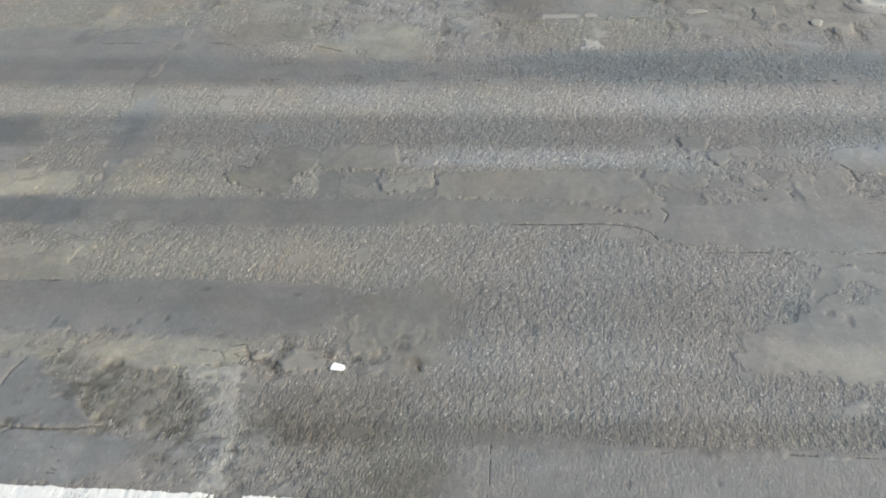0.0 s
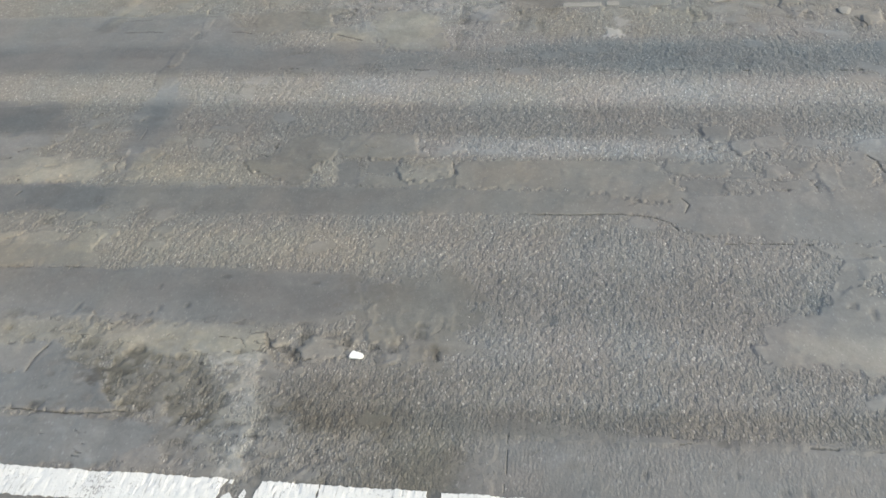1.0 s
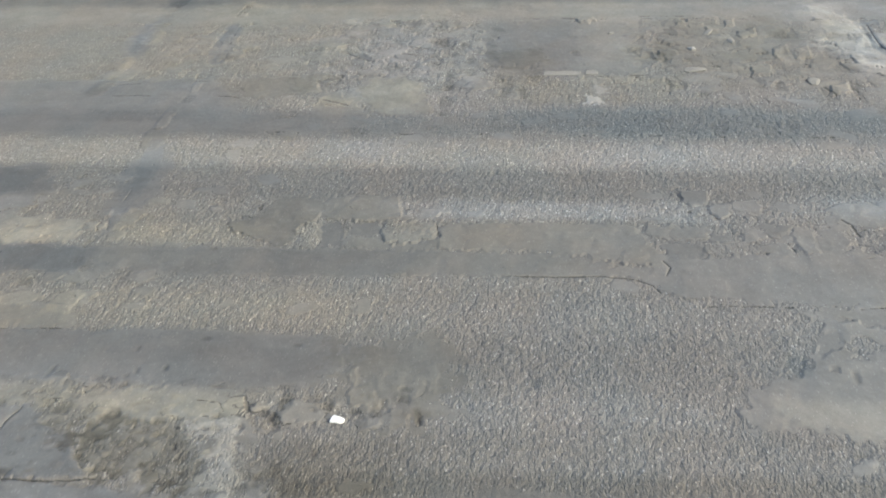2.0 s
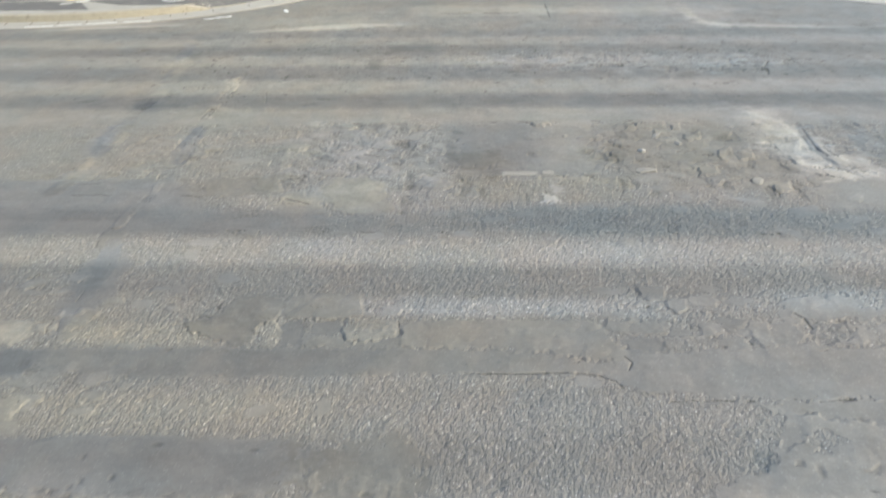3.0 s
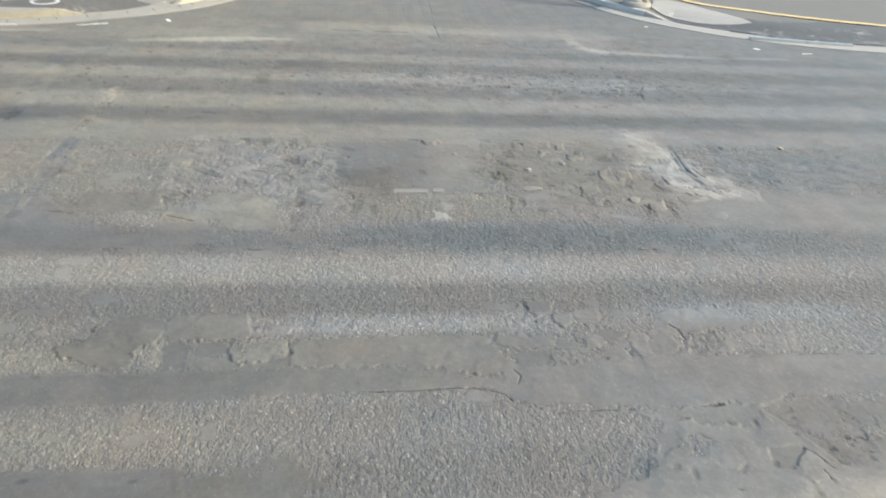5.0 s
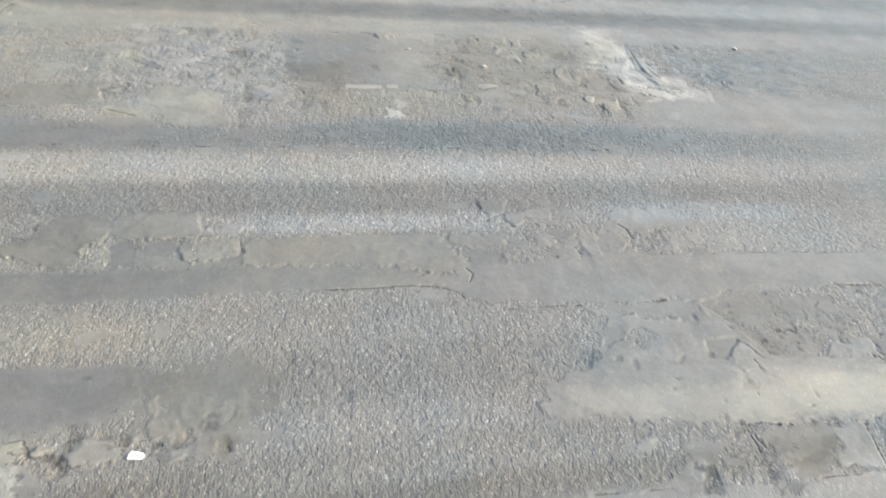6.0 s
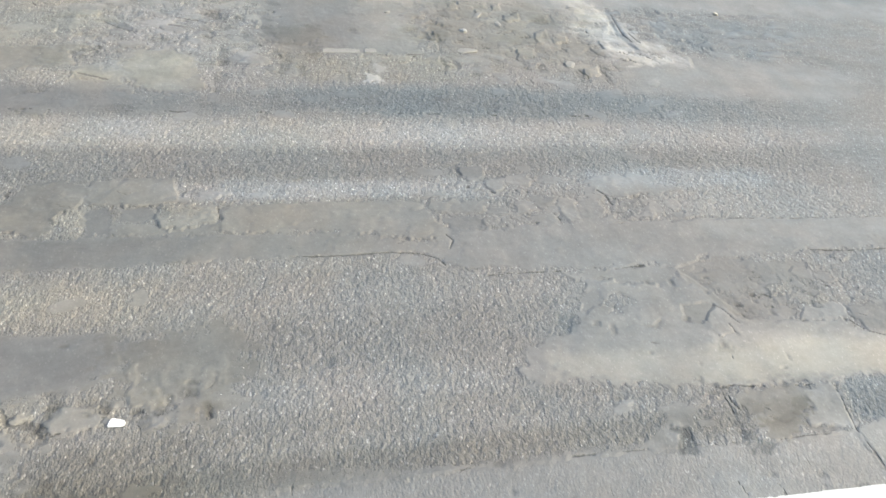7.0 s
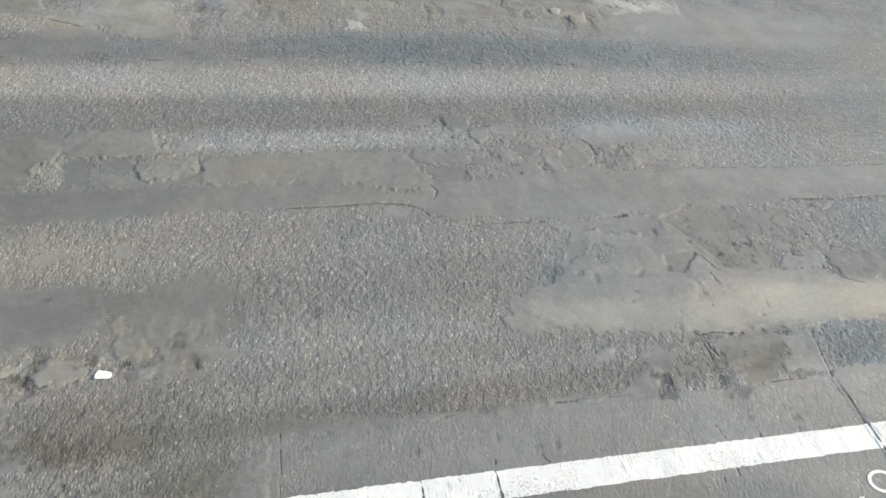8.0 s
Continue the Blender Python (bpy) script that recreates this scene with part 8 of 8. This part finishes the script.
# clods and pebbles on the bare soil
bm = bmesh.new()
rng = random.Random(9)
inner = smooth_line(SITE)[6:]
for k in range(900):
    p = inner[rng.randrange(len(inner))] + Vector((-0.62, 0.78)) * rng.uniform(0.12, 3.2) + Vector((rng.uniform(-0.2, 0.2), rng.uniform(-0.2, 0.2)))
    s = rng.uniform(0.012, 0.045)
    rock(bm, (s, s * rng.uniform(0.6, 1), s * rng.uniform(0.5, 0.9)), k, 0.6, 1, (p.x, p.y, PAVE + 0.03))
tagged(part("soil_clods", bm, M_SOIL), "loose clods and pebbles on bare brown soil", "clods", kind="stuff")
# heap of broken stone
bm = bmesh.new()
rng = random.Random(4)
for k in range(2600):
    a, d = rng.uniform(0, 6.283), rng.random() ** 0.6 * 1.05
    px, py = -9.65 + 1.75 * d * math.cos(a), 24.4 + 2.3 * d * math.sin(a)
    s = rng.uniform(0.02, 0.065)
    rock(bm, (s, s * rng.uniform(0.6, 1), s * rng.uniform(0.5, 0.9)), k, 0.6, 1, (px, py, PAVE + 0.02 + 0.36 * max(0, 1 - d) * rng.uniform(0.5, 1)))
tagged(part("rubble_heap", bm, M_STONE), "heap of broken grey stones on the building site", "rubble", kind="stuff")
bm = bmesh.new()
lathe(bm, [(1.7, 0.0), (1.2, 0.11), (0.6, 0.2), (0.1, 0.24)], 40)
for v in bm.verts:
    v.co *= 1 + 0.12 * noise.noise(v.co * 2)
    v.co.y *= 1.3
    v.co += Vector((-9.65, 24.4, PAVE - 0.02))
tagged(part("soil_mound", bm, M_STONE), "low grey mound of gravel under broken stones", "mound", kind="structure")
bm = bmesh.new()
xs = np.linspace(-0.5, 0.5, 18)
X_, Y_ = np.meshgrid(xs, xs * 1.5, indexing="ij")
Z_ = 0.14 * np.exp(-((X_ / 0.32) ** 2 + (Y_ / 0.55) ** 2)) + 0.03 * value_noise(X_, Y_, 6, 5)
bm.free()
sheet_mesh = grid_mesh("ground_sheet", X_ - 8.72, Y_ + 21.95, Z_ + PAVE + 0.06)
sheet_mesh.materials.append(M_SHEET)
sheet = tagged(new("ground_sheet", sheet_mesh), "crumpled dark blue sheet on the soil", "tarpaulin")
solid = sheet.modifiers.new("thickness", "SOLIDIFY")
solid.thickness = 0.02
t = thing("leaning_pole", "thin yellow pole leaning over the site edging", "pole", (-10.62, 18.45, PAVE + 0.07))
part("rod", tube(bmesh.new(), [(0, 0, 0), (-0.3, 0.1, 0.35), (-0.62, 0.2, 0.7)], 0.03, 10), M_YELLOW, t)
part("foot", lathe(bmesh.new(), [(0.05, 0.0), (0.05, 0.03), (0.03, 0.05)], 10), M_BLACK, t)


# ---- loose things on the road ----
def loose_stone(x, y, size, seed, material, label, name="stone", z=None):
    bm = rock(bmesh.new(), size, seed)
    ob = tagged(part(name, bm, material), label, "stone", "loose stones on the road")
    ob.matrix_basis = pose(x, y, (road_z(x, y) if z is None else z) - 0.006, 0, 0, seed * 37 % 180)
    return ob


CHIP = "flat pale broken stone lying on worn asphalt"
loose_stone(2.43, 9.2, (0.08, 0.05, 0.025), 3, M_KERB, CHIP)
loose_stone(2.37, 8.6, (0.15, 0.09, 0.02), 5, M_CHIP, CHIP)
loose_stone(3.74, 8.27, (0.11, 0.09, 0.018), 7, M_CHIP, CHIP)
loose_stone(6.85, 10.12, (0.05, 0.04, 0.025), 8, M_CREAM, "cream stone lying on the road")
loose_stone(1.42, 9.75, (0.05, 0.035, 0.018), 10, M_CHIP, CHIP)
loose_stone(2.75, 9.72, (0.13, 0.05, 0.018), 11, M_CHIP, CHIP)
loose_stone(3.0, 9.45, (0.11, 0.05, 0.018), 12, M_CHIP, CHIP)
loose_stone(-4.29, 16.86, (0.13, 0.05, 0.012), 13, M_PAPER, "white scrap lying by the gutter", "litter")
loose_stone(9.42, 16.1, (0.12, 0.06, 0.012), 14, M_PAPER, "white scrap lying by the gutter", "litter")
loose_stone(7.3, 17.85, (0.07, 0.03, 0.010), 15, M_PAPER, "white scrap lying by the gutter", "litter")

# a pale kerb fragment set flush in the worn surface
for x, y, w, d in ((0.68, 8.53, 0.24, 0.06), (1.06, 8.56, 0.08, 0.06)):
    bm = bmesh.new()
    prism(bm, [(-w, -d), (w * 0.96, -d * 0.9), (w, d * 0.7), (w * 0.3, d * 1.1), (-w * 0.2, d * 0.75), (-w * 0.7, d * 0.95), (-w * 0.96, d * 0.5)], -0.03, 0.007)
    bmesh.ops.bevel(bm, geom=[e for e in bm.edges if e.verts[0].co.z > 0 and e.verts[1].co.z > 0], offset=0.004, segments=1, affect="EDGES")
    ob = tagged(part("stone_bar", bm, M_CHIP), "pale stone bar exposed in the worn asphalt", "stone")
    ob.matrix_basis = pose(x, y, road_z(x, y))

# remains of white paint by the gutter
for outline in ([(-6.06, 16.2), (-5.92, 16.19), (-5.8, 16.24), (-5.85, 16.27), (-5.98, 16.24)], [(10.42, 15.76), (10.71, 15.82), (10.71, 15.87), (10.44, 15.82)], [(-5.84, 16.29), (-5.72, 16.27), (-5.6, 16.33), (-5.45, 16.41), (-5.48, 16.46), (-5.6, 16.38), (-5.7, 16.38)]):
    top = max(road_z(*q) for q in outline) + 0.004
    bm = prism(bmesh.new(), outline, -0.02, top)
    tagged(part("painted_mark", bm, M_LINE), "worn remains of white paint on the road", "road marking", kind="structure")

for x0, y0, x1, y1 in ((-9.9, 15.62, -9.3, 15.7), (-9.2, 15.72, -8.7, 15.82), (-8.6, 15.83, -7.95, 15.95), (-7.8, 15.97, -7.2, 16.04)):
    ribbon("gutter_line", ((x0, y0), ((x0 + x1) / 2, (y0 + y1) / 2), (x1, y1)), 0.028, -0.02, 0.028, M_LINE, "thin worn white line along the gutter", "road marking", 0.9)

for outline in ([(-9.75, 17.02), (-9.5, 17.1), (-9.5, 17.15), (-9.74, 17.08)], [(-9.42, 17.18), (-9.16, 17.36), (-9.2, 17.42), (-9.44, 17.25)]):
    z = pave_z(*outline[0])
    bm = prism(bmesh.new(), outline, z - 0.01, z + 0.022)
    tagged(part("painted_mark", bm, M_LINE), "worn remains of white paint on the pavement", "road marking", kind="structure")

# crushed white cup lid / card
card = thing("paper_scrap", "crumpled white paper scrap lying on the road", "litter", (-1.21, 3.045, road_z(-1.21, 3.045) + 0.002), -4)
bm = bmesh.new()
prism(bm, [(-0.056, -0.032), (0.038, -0.030), (0.056, -0.012), (0.052, 0.014), (0.030, 0.022), (-0.020, 0.030), (-0.036, 0.036), (-0.050, 0.010)], 0.0, 0.022)
bmesh.ops.bevel(bm, geom=list(bm.edges), offset=0.006, segments=2, affect="EDGES")
for v in bm.verts:
    v.co.z *= 1 + 0.35 * noise.noise(v.co * 30)
part("sheet", bm, M_PAPER, card)
part("fold", box(bmesh.new(), -0.03, 0.035, -0.018, -0.011, 0.018, 0.027, 0.002), M_PAPER, card)
